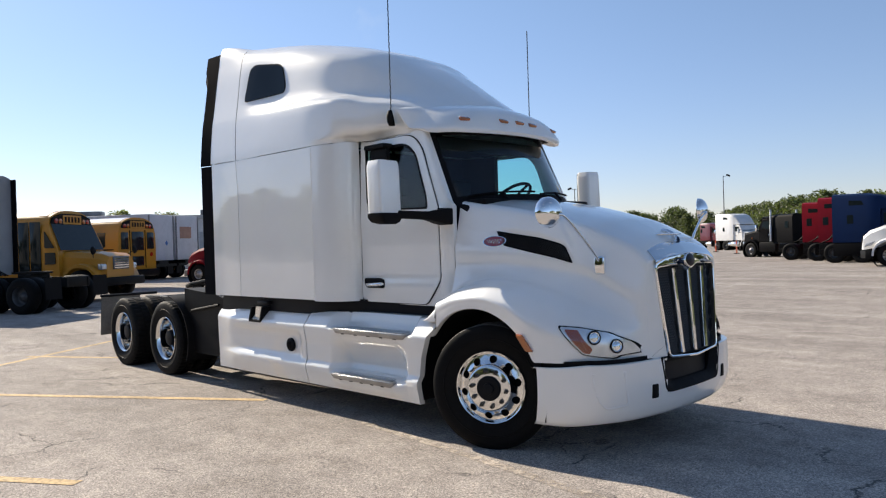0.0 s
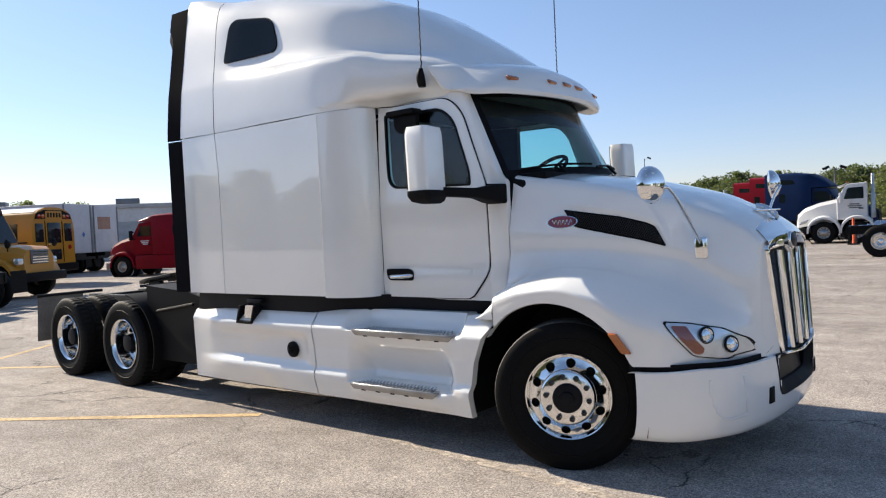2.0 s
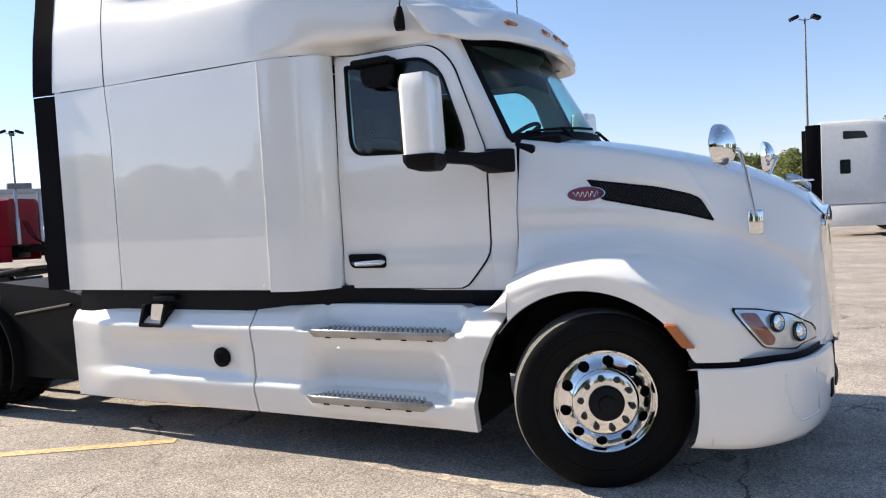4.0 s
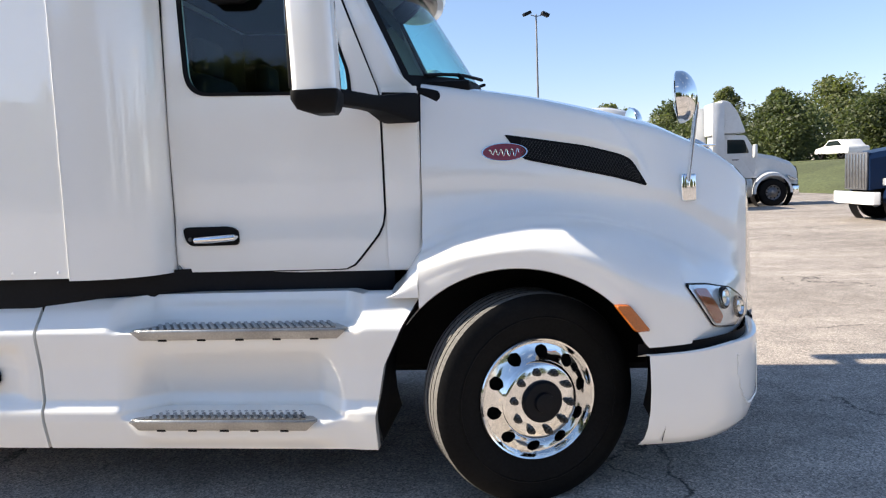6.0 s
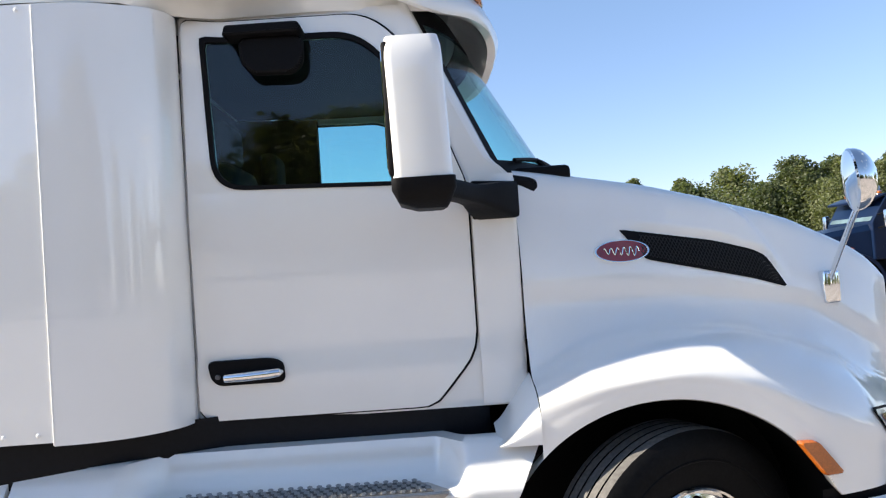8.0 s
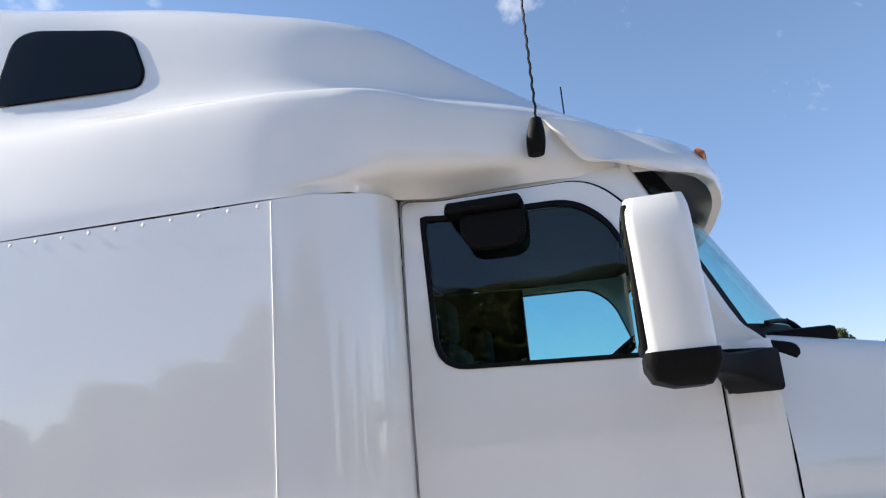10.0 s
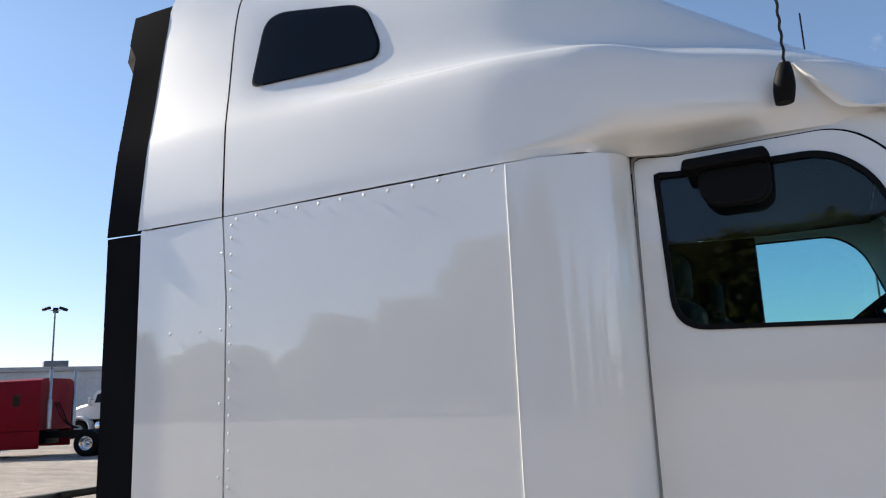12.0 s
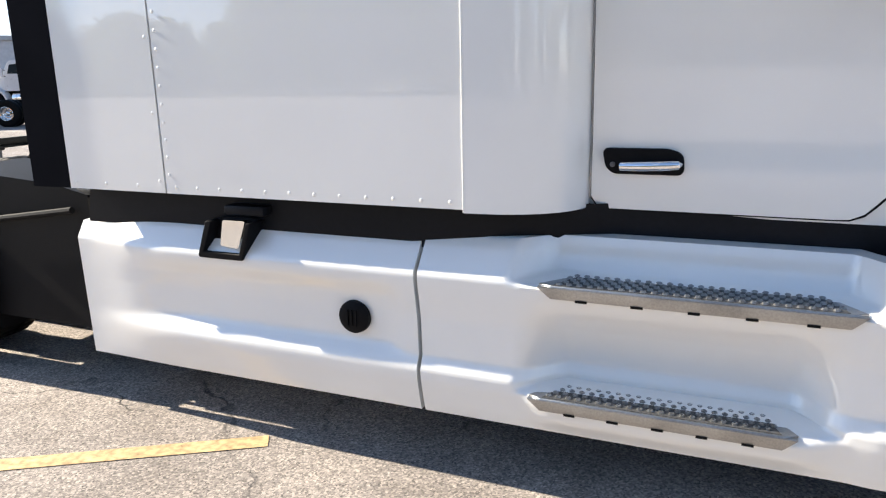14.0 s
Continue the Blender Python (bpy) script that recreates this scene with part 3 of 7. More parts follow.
for s in (-1, 1):
    pierced("cab_side", SIDE, WINDOW, s, -0.012, 0.03, WHITE)
    pierced("door_seal", [(x + (0.008 if x > MID[0] else -0.004), z + (0.007 if z > MID[1] else -0.007)) for x, z in DOOR], DOOR, s, -0.006, 0.004, BLACK)
    door = pierced("door", DOOR, WINDOW, s, 0.004, 0.014, WHITE, "closed white cab door")
    grown = [(MID[0] + (x - MID[0]) * 1.03, MID[1] + (z - MID[1]) * 1.04) for x, z in WINDOW]
    frame_ob = pierced("window_frame", grown, [(MID[0] + (x - MID[0]) * 0.985, MID[1] + (z - MID[1]) * 0.975) for x, z in WINDOW], s, 0.010, 0.022, BLACK, "black rubber window frame")
    frame_ob.parent = door
    bm = bmesh.new()
    rows = []
    w = radial(WINDOW, MID, ANG)
    for f in np.linspace(0.02, 1, 8):
        rows.append([(MID[0] + (x - MID[0]) * f, s * (door_y(MID[1] + (z - MID[1]) * f) - 0.004), MID[1] + (z - MID[1]) * f) for x, z in w])
    vs = sheet(bm, rows, close_v=True)
    bm.faces.new(vs[0])
    glass = part("window_pane", bm, GLASS, door, "tinted door glass", angle=60)
    glass.visible_shadow = False
    # recessed handle
    bm = bmesh.new()
    loop = rounded([(-1.815, 1.385), (-1.56, 1.385), (-1.51, 1.365), (-1.505, 1.285), (-1.77, 1.285), (-1.80, 1.31)], 0.03, 5)
    prism(bm, loop, s * 0.945, s * 0.966, bevel=0.004)
    cup = part("handle_cup", bm, BLACK, door, "black recessed handle cup")
    bm = bmesh.new()
    tube(bm, [(-1.745, s * 0.962, 1.318), (-1.735, s * 0.985, 1.318), (-1.66, s * 0.992, 1.32), (-1.56, s * 0.990, 1.325), (-1.53, s * 0.985, 1.327), (-1.522, s * 0.962, 1.328)], [0.012, 0.018, 0.019, 0.019, 0.018, 0.012], 12)
    part("handle_grip", bm, CHROME, cup, "chrome handle grip")
    bm = bmesh.new()
    lathe(bm, [(0.0001, 0.012), (0.009, 0.012), (0.011, 0.0)], pose(-1.772, s * 0.964, 1.322, 90 if s < 0 else -90), seg=12)
    part("lock", bm, STEEL, cup)
    # look-down mirror over the kerb-side window
    if s > 0:
        continue
    bm = bmesh.new()
    prism(bm, rounded([(-1.655, 2.655), (-1.352, 2.655), (-1.345, 2.675), (-1.36, 2.70), (-1.645, 2.698)], 0.015, 4), s * 0.93, s * 1.055, bevel=0.01)
    lamp_arm = part("look_down_mirror", bm, BLACK, door, "black look-down mirror over the door window")
    bm = bmesh.new()
    prism(bm, rounded([(-1.605, 2.66), (-1.60, 2.56), (-1.56, 2.51), (-1.39, 2.505), (-1.35, 2.545), (-1.345, 2.66)], 0.04, 5), s * 0.965, s * 1.015, bevel=0.014)
    part("mirror_bowl", bm, BLACK, lamp_arm)

# front pillar strips and the top rail, then the windscreen
def screen(u, v, off=0.0):
    """u across from -1 to 1, v from the base (0) to the top (1)."""
    base = Vector((-0.26 - 0.38 * u * u - 0.02 * u ** 4, 0.93 * u, 2.115 - 0.03 * u * u))
    top = Vector((-0.70 - 0.24 * u * u - 0.04 * u ** 4, 0.905 * u, 2.85 - 0.03 * u * u))
    p = base.lerp(top, v)
    return p + Vector((off, 0, off * 0.6))


bm = bmesh.new()
sheet(bm, [[screen(u, v) for v in np.linspace(0, 1, 9)] for u in np.linspace(-0.93, 0.93, 25)])
glass = part("windscreen", bm, GLASS, truck, "large curved tinted windscreen", angle=60)
glass.visible_shadow = False
bm = bmesh.new()
for s in (-1, 1):
    sheet(bm, [[screen(s * u, v, 0.006) for v in np.linspace(-0.03, 1.0, 9)] for u in (0.90, 0.955)])
for v0, v1 in ((-0.06, 0.05), (0.86, 1.02)):
    sheet(bm, [[screen(u, v, 0.006) for v in (v0, v1)] for u in np.linspace(-0.95, 0.95, 21)])
part("windscreen_seal", bm, BLACK, truck)
for s in (-1, 1):
    bm = bmesh.new()
    rows = []
    for v in np.linspace(-0.05, 1.0, 12):
        a = screen(s * 0.95, v, 0.012)
        z = a.z
        xo = float(np.interp(z, (2.04, 2.14, 2.79), (-0.545, -0.66, -0.962)))
        b = Vector((xo - 0.01, s * (door_y(z) - 0.010), z))
        mid = (a + b) / 2 + Vector((0.010, s * 0.010, 0.004))
        rows.append([a, (a * 0.4 + mid * 0.6), mid, (mid * 0.5 + b * 0.5) + Vector((0.006, s * 0.004, 0)), b])
    sheet(bm, rows)
    part("front_pillar", bm, WHITE, truck, angle=60)

# visor over the windscreen: a curved shield from the roof line to its free edge, closing in a fin at each side
def visor_lines(n):
    back = smooth_curve([(-0.80, 0.0, 3.075), (-0.83, 0.30, 3.06), (-0.92, 0.60, 3.04), (-1.06, 0.85, 3.025), (-1.225, 0.985, 3.02)], n)
    edge = smooth_curve([(-0.50, 0.0, 2.80), (-0.515, 0.35, 2.795), (-0.57, 0.65, 2.79), (-0.66, 0.84, 2.79), (-0.79, 0.93, 2.79), (-0.92, 0.965, 2.795), (-1.045, 0.978, 2.808), (-1.105, 0.982, 2.862), (-1.165, 0.984, 2.935), (-1.225, 0.985, 3.012)], n)
    return back, edge


def visor_point(s01, v, n=81):
    back, edge = visor_lines(n)
    i = int(round(s01 * (n - 1)))
    b, e = Vector(back[i]), Vector(edge[i])
    k = math.sin(math.pi * v) * (1 - s01 ** 4)
    return b.lerp(e, v) + Vector((0.055 * k, 0.02 * k, 0.03 * k))


bm = bmesh.new()
back, edge = visor_lines(33)
rows = []
for i in list(range(32, 0, -1)) + list(range(33)):
    side = -1 if len(rows) < 32 else 1
    s01 = i / 32
    b, e = Vector(back[i]), Vector(edge[i])
    k0 = 1 - s01 ** 4
    pts = []
    for v in np.linspace(0, 1, 12):
        k = math.sin(math.pi * v) * k0
        pts.append(b.lerp(e, v) + Vector((0.055 * k, 0.02 * k, 0.03 * k)))
    low = e + Vector((-0.004, 0, -0.055 * (1 - ease(s01, 0.4, 0.62)) - 0.004))
    pts += [e.lerp(low, 0.5) + Vector((0.014 * k0, 0, 0)), low, low + Vector((-0.035 * k0 - 0.004, -0.012 * s01, 0.004))]
    under = b + Vector((-0.02, -0.03 * s01, -0.035 * k0 - 0.004))
    start = pts[-1]
    for v in (0.35, 0.7, 1.0):
        k = math.sin(math.pi * v) * k0
        pts.append(start.lerp(under, v) + Vector((0.04 * k, 0.0, 0.03 * k)))
    rows.append([Vector((q.x, side * q.y, q.z)) for q in pts])
sheet(bm, rows)
visor = part("sun_visor", bm, WHITE, truck, "white sun visor shield over the windscreen", angle=50)
for y, s01 in ((-0.63, 0.275), (-0.17, 0.073), (0.0, 0.0), (0.17, 0.073), (0.63, 0.275)):
    q = visor_point(s01, 0.80)
    bm = bmesh.new()
    box(bm, -0.022, 0.022, -0.055, 0.055, -0.010, 0.016, 0.009, 2)
    o = part("marker_light", bm, AMBER, visor, "small amber marker light")
    o.matrix_basis = pose(q.x, math.copysign(q.y, y), q.z, 0, 38, math.copysign(14, -y) * -1 if abs(y) > 0.3 else 0)

# cowl behind the hood
for s in (-1, 1):
    bm = bmesh.new()
    rows = []
    for z in np.linspace(1.14, 2.06, 12):
        rows.append([(-0.722, s * (door_y(z) - 0.001), z), (-0.70, s * (door_y(z) + 0.006), z), (-0.56, s * (door_y(z) + 0.006), z), (-0.545, s * (door_y(z) - 0.001), z), (-0.545, s * (door_y(z) - 0.03), z)])
    sheet(bm, rows)
    part("cowl_panel", bm, WHITE, truck)

# door mirrors on black arms; the far one is turned
for s in (-1, 1):
    out, lift, ahead, slim, tall = (0.09, 0.06, 0.155, 0.66, 0.92) if s > 0 else (0.0, 0.0, 0.0, 1.0, 1.0)
    bm = bmesh.new()
    rows = []
    for z in np.linspace(0, 1, 13):
        zz = 1.99 + 0.465 * tall * z
        k = 1.0 - 0.10 * max(0, (z - 0.86) / 0.14) ** 2
        w = 0.105 * k
        loop = rounded([(-w, -0.135 * k), (w * 0.9, -0.135 * k), (w * 0.55, 0.135 * k), (-w, 0.135 * k)], 0.035, 4)
        rows.append([Vector((-0.895 + ahead + x - 0.012 * z, s * (1.43 + out - y * slim), zz + lift)) for x, y in loop])
    vs = sheet(bm, rows, close_v=True)
    bm.faces.new(vs[-1])
    bm.faces.new(vs[0])
    mirror = part("door_mirror", bm, WHITE, truck, "tall white door mirror housing", angle=40)
    bm = bmesh.new()
    rows = []
    for z, k in ((1.992, 1.03), (1.955, 1.03), (1.915, 0.85), (1.895, 0.5)):
        loop = rounded([(-0.108 * k, -0.138 * k), (0.10 * k, -0.138 * k), (0.065 * k, 0.138 * k), (-0.108 * k, 0.138 * k)], 0.035 * k, 4)
        rows.append([Vector((-0.895 + ahead + x + (0.02 if k < 0.6 else 0), s * (1.43 + out - y * slim), z + lift)) for x, y in loop])
    vs = sheet(bm, rows, close_v=True)
    bm.faces.new(vs[-1])
    bm.faces.new(vs[0])
    part("mirror_base", bm, BLACK, mirror, "black lower cap", angle=65)
    bm = bmesh.new()
    box(bm, -1.012 + ahead, -0.985 + ahead, s * (1.43 - 0.125 * slim + out), s * (1.43 + 0.125 * slim + out), 2.0 + lift, 2.0 + 0.44 * tall + lift, 0.012, 2)
    part("mirror_rim", bm, BLACK, mirror)
    bm = bmesh.new()
    box(bm, -1.0155 + ahead, -1.0125 + ahead, s * (1.43 - 0.105 * slim + out), s * (1.43 + 0.105 * slim + out), 2.025 + lift, 2.025 + 0.39 * tall + lift)
    part("mirror_pane", bm, MIRROR, mirror)
    bm = bmesh.new()
    rows = []
    for t in np.linspace(0, 1, 9):
        c = Vector((-0.88 + ahead, s * (1.36 + out), 1.985 + lift)).lerp(Vector((-0.62, s * 0.965, 1.955)), t)
        hw, hh = 0.045 + 0.045 * ease(t, 0.5, 1.0), 0.038 + 0.04 * ease(t, 0.55, 1.0)
        loop = rounded([(-hw, -hh), (hw, -hh), (hw, hh * 0.9), (-hw, hh * 0.8)], 0.02, 3)
        rows.append([c + Vector((x, 0, z)) for x, z in loop])
    vs = sheet(bm, rows, close_v=True)
    bm.faces.new(vs[-1])
    bm.faces.new(vs[0])
    prism(bm, rounded([(-0.718, 1.88), (-0.555, 1.88), (-0.555, 2.025), (-0.718, 2.035)], [0.01, 0.025, 0.02, 0.01], 4), s * 0.94, s * 0.975, bevel=0.006)
    part("mirror_arm", bm, BLACK, mirror, "black mirror arm", angle=35)

# ---- hood with fenders ----
HOOD_X = (-0.535, -0.30, 0.0, 0.25, 0.50, 0.70, 0.84, 0.985, 1.095, 1.16, 1.205)


def arch_z(x):
    """The wheel opening's lip."""
    c, r = -0.07, 0.66
    if x < -0.62:
        return 1.03
    d = r * r - (x - c) ** 2
    z = 0.505 + (math.sqrt(d) if d > 0 else 0.0)
    z = min(z, 1.03) if x < -0.50 else z
    return max(z, 0.775)


@functools.lru_cache(maxsize=None)
def hood_section(x):
    at = lambda *v: glide(x, HOOD_X, v)
    zt = at(2.135, 2.105, 2.055, 2.00, 1.935, 1.875, 1.815, 1.745, 1.68, 1.62, 1.565)
    ys = at(0.84, 0.815, 0.77, 0.73, 0.69, 0.66, 0.635, 0.61, 0.59, 0.575, 0.565)
    zs = at(2.065, 2.03, 1.975, 1.915, 1.85, 1.79, 1.735, 1.675, 1.615, 1.565, 1.52)
    ym = at(0.945, 0.925, 0.895, 0.855, 0.80, 0.755, 0.725, 0.695, 0.665, 0.632, 0.588)
    zm = at(1.50, 1.50, 1.50, 1.48, 1.44, 1.40, 1.34, 1.27, 1.22, 1.20, 1.18)
    yc = at(1.03, 1.05, 1.055, 1.045, 1.01, 0.965, 0.90, 0.815, 0.725, 0.655, 0.580)
    zc = at(1.25, 1.345, 1.385, 1.365, 1.30, 1.22, 1.15, 1.09, 1.05, 1.03, 1.02)
    yo = at(1.215, 1.235, 1.245, 1.245, 1.235, 1.175, 1.085, 0.955, 0.805, 0.685, 0.565)
    zo = at(1.17, 1.235, 1.265, 1.22, 1.10, 1.02, 0.97, 0.935, 0.91, 0.90, 0.90)
    yb, zb = yo + 0.003, arch_z(x) if x < 0.56 else at(*(0.775,) * 11)
    zo = max(zo, zb + 0.035)
    pts = [(0, zt), (ys * 0.5, zt - 0.012), (ys * 0.86, zs + (zt - zs) * 0.42), (ys, zs), (ys + (ym - ys) * 0.45, zs + (zm - zs) * 0.28), (ym - 0.003, zs + (zm - zs) * 0.72), (ym, zm),
           (ym + (yc - ym) * 0.45, zm + (zc - zm) * 0.62 - 0.01), (yc, zc), (yc + (yo - yc) * 0.6, zc + (zo - zc) * 0.4), (yo, zo), (yb, (zo + zb) / 2), (yb - 0.006, zb)]
    nose = 0.052 * ease(x, 0.75, 1.205)
    out = []
    for y, z in smooth_curve(pts, 120):
        # raised shoulder over the vent, ending in a crisp curved edge
        low = float(np.interp(x, (-0.115, 0.30, 0.535, 0.62), (1.805, 1.735, 1.655, 1.53)))
        end = float(np.interp(z, (1.55, 1.66, 1.75, 1.82, 1.88, 1.95), (0.605, 0.565, 0.515, 0.465, 0.41, 0.28)))
        lift = 0.020 * ease(x, -0.25, 0.10) * ease(z, low + 0.002, low + 0.03) * (1 - ease(x, end - 0.012, end + 0.035)) * (1 - ease(z, zs - 0.02, zt - 0.005))
        out.append((x + nose * max(0.0, 1 - (y / 0.66) ** 2), y + lift, z + lift * 0.3))
    return out


bm = bmesh.new()
rows = []
for x in list(np.linspace(-0.535, 0.56, 60)) + list(np.linspace(0.572, 1.205, 34)):
    half = hood_section(float(x))
    rows.append([(a, -b, c) for a, b, c in reversed(half)] + [(a, b, c) for a, b, c in half[1:]])
sheet(bm, rows)
# the fender's tail behind the hood line, and the rolled lip of the wheel opening
for s in (-1, 1):
    tail = []
    for x in np.linspace(-0.69, -0.535, 8):
        k = ease(x, -0.78, -0.535)
        zc, zb = 1.035 + 0.215 * ease(x, -0.71, -0.50), 1.03
        pts = [(0.94, zc + 0.02), (1.03 + 0.05 * (1 - k), zc), (1.15 + 0.03 * (1 - k), zc - 0.04 * k - 0.002), (1.222, zb + (zc - zb) * 0.45), (1.225, zb)]
        tail.append([(x, s * a, b) for a, b in smooth_curve(pts, 14)])
    sheet(bm, tail)
    lip = []
    for x in np.linspace(-0.60, 0.545, 40):
        h = hood_section(float(x))[-1]
        lip.append([(h[0], s * h[1], h[2]), (h[0], s * (h[1] - 0.015), h[2] - 0.006), (h[0], s * (h[1] - 0.06), h[2] + 0.004)])
    sheet(bm, lip)
hood = part("hood", bm, WHITE, truck, "sloping white hood with flared fenders", angle=60)

# wheel wells
for s in (-1, 1):
    bm = bmesh.new()
    rows = []
    for k in range(25):
        a = math.pi * (1.18 * k / 24 - 0.09)
        rows.append([(-0.07 + 0.70 * math.cos(a), s * y, 0.50 + 0.67 * math.sin(a)) for y in (0.62, 1.19)])
    sheet(bm, rows)
    box(bm, -0.80, 0.62, s * 0.52, s * 0.62, 0.55, 1.15)
    part("wheel_well", bm, BLACK, truck)

# ---- grille ----
def resample_open(pts, n):
    """n points spread evenly by length over an open line."""
    p = np.array(pts, float)
    d = np.concatenate([[0], np.cumsum(np.linalg.norm(np.diff(p, axis=0), axis=1))])
    return [tuple(float(np.interp(q, d, p[:, k])) for k in range(3)) for q in np.linspace(0, d[-1], n)]


def grille_half(z):
    """Half-width of the grille's opening at a height."""
    return float(np.interp(z, (0.74, 0.80, 1.40, 1.50), (0.378, 0.39, 0.470, 0.485)))


def grille_x(y, z, off=0.0):
    return 1.236 + 0.051 * (1 - (y / 0.60) ** 2) - 0.075 * (z - 1.15) + off


bm = bmesh.new()
loop_o = rounded([(-0.41, 0.765), (0.0, 0.735), (0.41, 0.765), (0.50, 1.50), (0.36, 1.55), (0.0, 1.585), (-0.36, 1.55), (-0.50, 1.50)], 0.035, 5)
loop_i = rounded([(-0.39, 0.785), (0.0, 0.76), (0.39, 0.785), (0.48, 1.465), (0.13, 1.475), (0.0, 1.42), (-0.13, 1.475), (-0.48, 1.465)], 0.03, 5)
o, w = radial(loop_o, (0, 1.15), ANG), radial(loop_i, (0, 1.15), ANG)
rows = []
for f, off in ((0, -0.05), (0.0, 0.005), (0.12, 0.022), (0.5, 0.026), (0.88, 0.022), (1.0, 0.0), (1.0, -0.05)):
    rows.append([(grille_x(oy + (iy - oy) * f, oz + (iz - oz) * f, off), oy + (iy - oy) * f, oz + (iz - oz) * f) for (oy, oz), (iy, iz) in zip(o, w)])
sheet(bm, rows, close_v=True)
bm_front = bmesh.new()
skin = [q for q in hood_section(1.205)]
near = radial(loop_o, (0, 1.15), [math.atan2(q[2] - 1.15, q[1]) for q in skin])
for s in (-1, 1):
    sheet(bm_front, [[(x, s * y, z) for x, y, z in skin], [(x + 0.012, s * (y * 0.75 + b * 0.25), z * 0.75 + c * 0.25) for (x, y, z), (b, c) in zip(skin, near)], [(grille_x(b, c, -0.004), s * b, c) for b, c in near]])
    corner = [skin[-1], (grille_x(*near[-1], -0.004), *near[-1]), (grille_x(0.405, 0.775, -0.004), 0.405, 0.775), (grille_x(0.42, 0.745, -0.006), 0.42, 0.745)]
    bm_front.faces.new([bm_front.verts.new((x, s * y, z)) for x, y, z in corner])
part("nose_panel", bm_front, WHITE, hood, angle=60)
grille = part("grille_surround", bm, CHROME, truck, "chrome grille surround", angle=35)
bm = bmesh.new()
sheet(bm, [[(grille_x(y, z, -0.055), y, z) for z in np.linspace(0.76, 1.49, 9)] for y in np.linspace(-0.47, 0.47, 13)])
part("grille_backing", bm, SATIN, grille)
# bright nose cap, running from the hood's front edge down to the grille surround
cap_top = sorted((p[0], p[1]) for p in loop_o if p[1] > 1.47)


def hood_at(x, y):
    half = [q for q in hood_section(float(x)) if q[1] < 0.60][:60]
    ys = [q[1] for q in half]
    return [float(np.interp(abs(y), ys, [q[0] for q in half])), y, float(np.interp(abs(y), ys, [q[2] for q in half]))]


bm = bmesh.new()
rows = []
for u in np.linspace(-1, 1, 37):
    y = 0.492 * float(u)
    x0 = 1.205 - 0.105 * (1 - 0.55 * (y / 0.56) ** 2)
    line_up = []
    for k in range(6):
        p = hood_at(x0 + (1.204 - x0) * k / 5, y)
        rise = 0.006 * ease(k, -0.3, 1.2)
        line_up.append((p[0] + rise * 0.5, p[1], p[2] + rise))
    zl = float(np.interp(y, [p[0] for p in cap_top], [p[1] for p in cap_top])) - 0.006
    end = (grille_x(y, zl, 0.024), y, zl)
    last = line_up[-1]
    for k in (0.35, 0.7, 1.0):
        line_up.append((last[0] + (end[0] - last[0]) * k + 0.014 * math.sin(math.pi * k), y, last[2] + (zl - last[2]) * k))
    rows.append(line_up)
sheet(bm, rows)
part("nose_cap", bm, CHROME, grille, "chrome cap over the grille", angle=50)
# fine mesh of slanting wires in two directions
bm = bmesh.new()
for d in (-1, 1):
    for k in range(-34, 60):
        pts = []
        for z in np.linspace(0.77, 1.46, 7):
            y = -0.5 + k * 0.024 + d * (z - 1.12) * 0.58
            if abs(y) < grille_half(z) - 0.005:
                pts.append((grille_x(y, z, -0.035 + 0.002 * d), y, z))
        if len(pts) > 1:
            tube(bm, pts, 0.0036, 3, cap=False)
part("grille_mesh", bm, MESH_BLACK, grille, "fine black wire mesh")
for y in (-0.245, 0.0, 0.245):
    bm = bmesh.new()
    rows = []
    for z in np.linspace(0.785, 1.455, 10):
        yy = y * (0.80 + 0.20 * (z - 0.75) / 0.75)
        rows.append([(grille_x(yy, z, dx), yy + dy, z) for dx, dy in ((-0.04, -0.018), (0.0, -0.018), (0.018, -0.013), (0.025, 0.0), (0.018, 0.013), (0.0, 0.018), (-0.04, 0.018))])
    sheet(bm, rows)
    part("grille_bar", bm, CHROME, grille, "upright chrome bar")
bm = bmesh.new()
lathe(bm, [(0.0001, 0.022), (0.06, 0.019), (0.080, 0.010), (0.085, 0.0)], Matrix.Translation((grille_x(0, 1.515, 0.022), 0, 1.515)) @ pose(0, 0, 0, 0, 84) @ Matrix.Diagonal((0.72, 1, 1, 1)), seg=28)
part("grille_badge", bm, CHROME, grille, "oval nose badge")
bm = bmesh.new()
lathe(bm, [(0.0001, 0.028), (0.055, 0.024), (0.073, 0.015)], Matrix.Translation((grille_x(0, 1.515, 0.022), 0, 1.515)) @ pose(0, 0, 0, 0, 84) @ Matrix.Diagonal((0.72, 1, 1, 1)), seg=28)
part("badge_field", bm, BADGE_DARK, grille)
# winged ornament on the nose
bm = bmesh.new()
rows = []
for t in np.linspace(0, 1, 10):
    c = Vector((1.02 + 0.16 * t, 0, 1.765 - 0.085 * t + 0.02 * math.sin(math.pi * t)))
    wy, wz = 0.022 + 0.006 * t, 0.018 + 0.010 * t
    rows.append([c + Vector((0, wy * math.cos(a), wz * math.sin(a))) for a in np.linspace(0, 2 * math.pi, 10, endpoint=False)])
vs = sheet(bm, rows, close_v=True)
bm.faces.new(vs[0])
bm.faces.new(vs[-1])
for s in (-1, 1):
    prism(bm, [(1.14, s * 0.02), (1.20, s * 0.02), (1.06, s * 0.13), (1.02, s * 0.135)], 1.725, 1.738, "z", bevel=0.004)
part("hood_ornament", bm, CHROME, hood, "small winged chrome hood ornament")

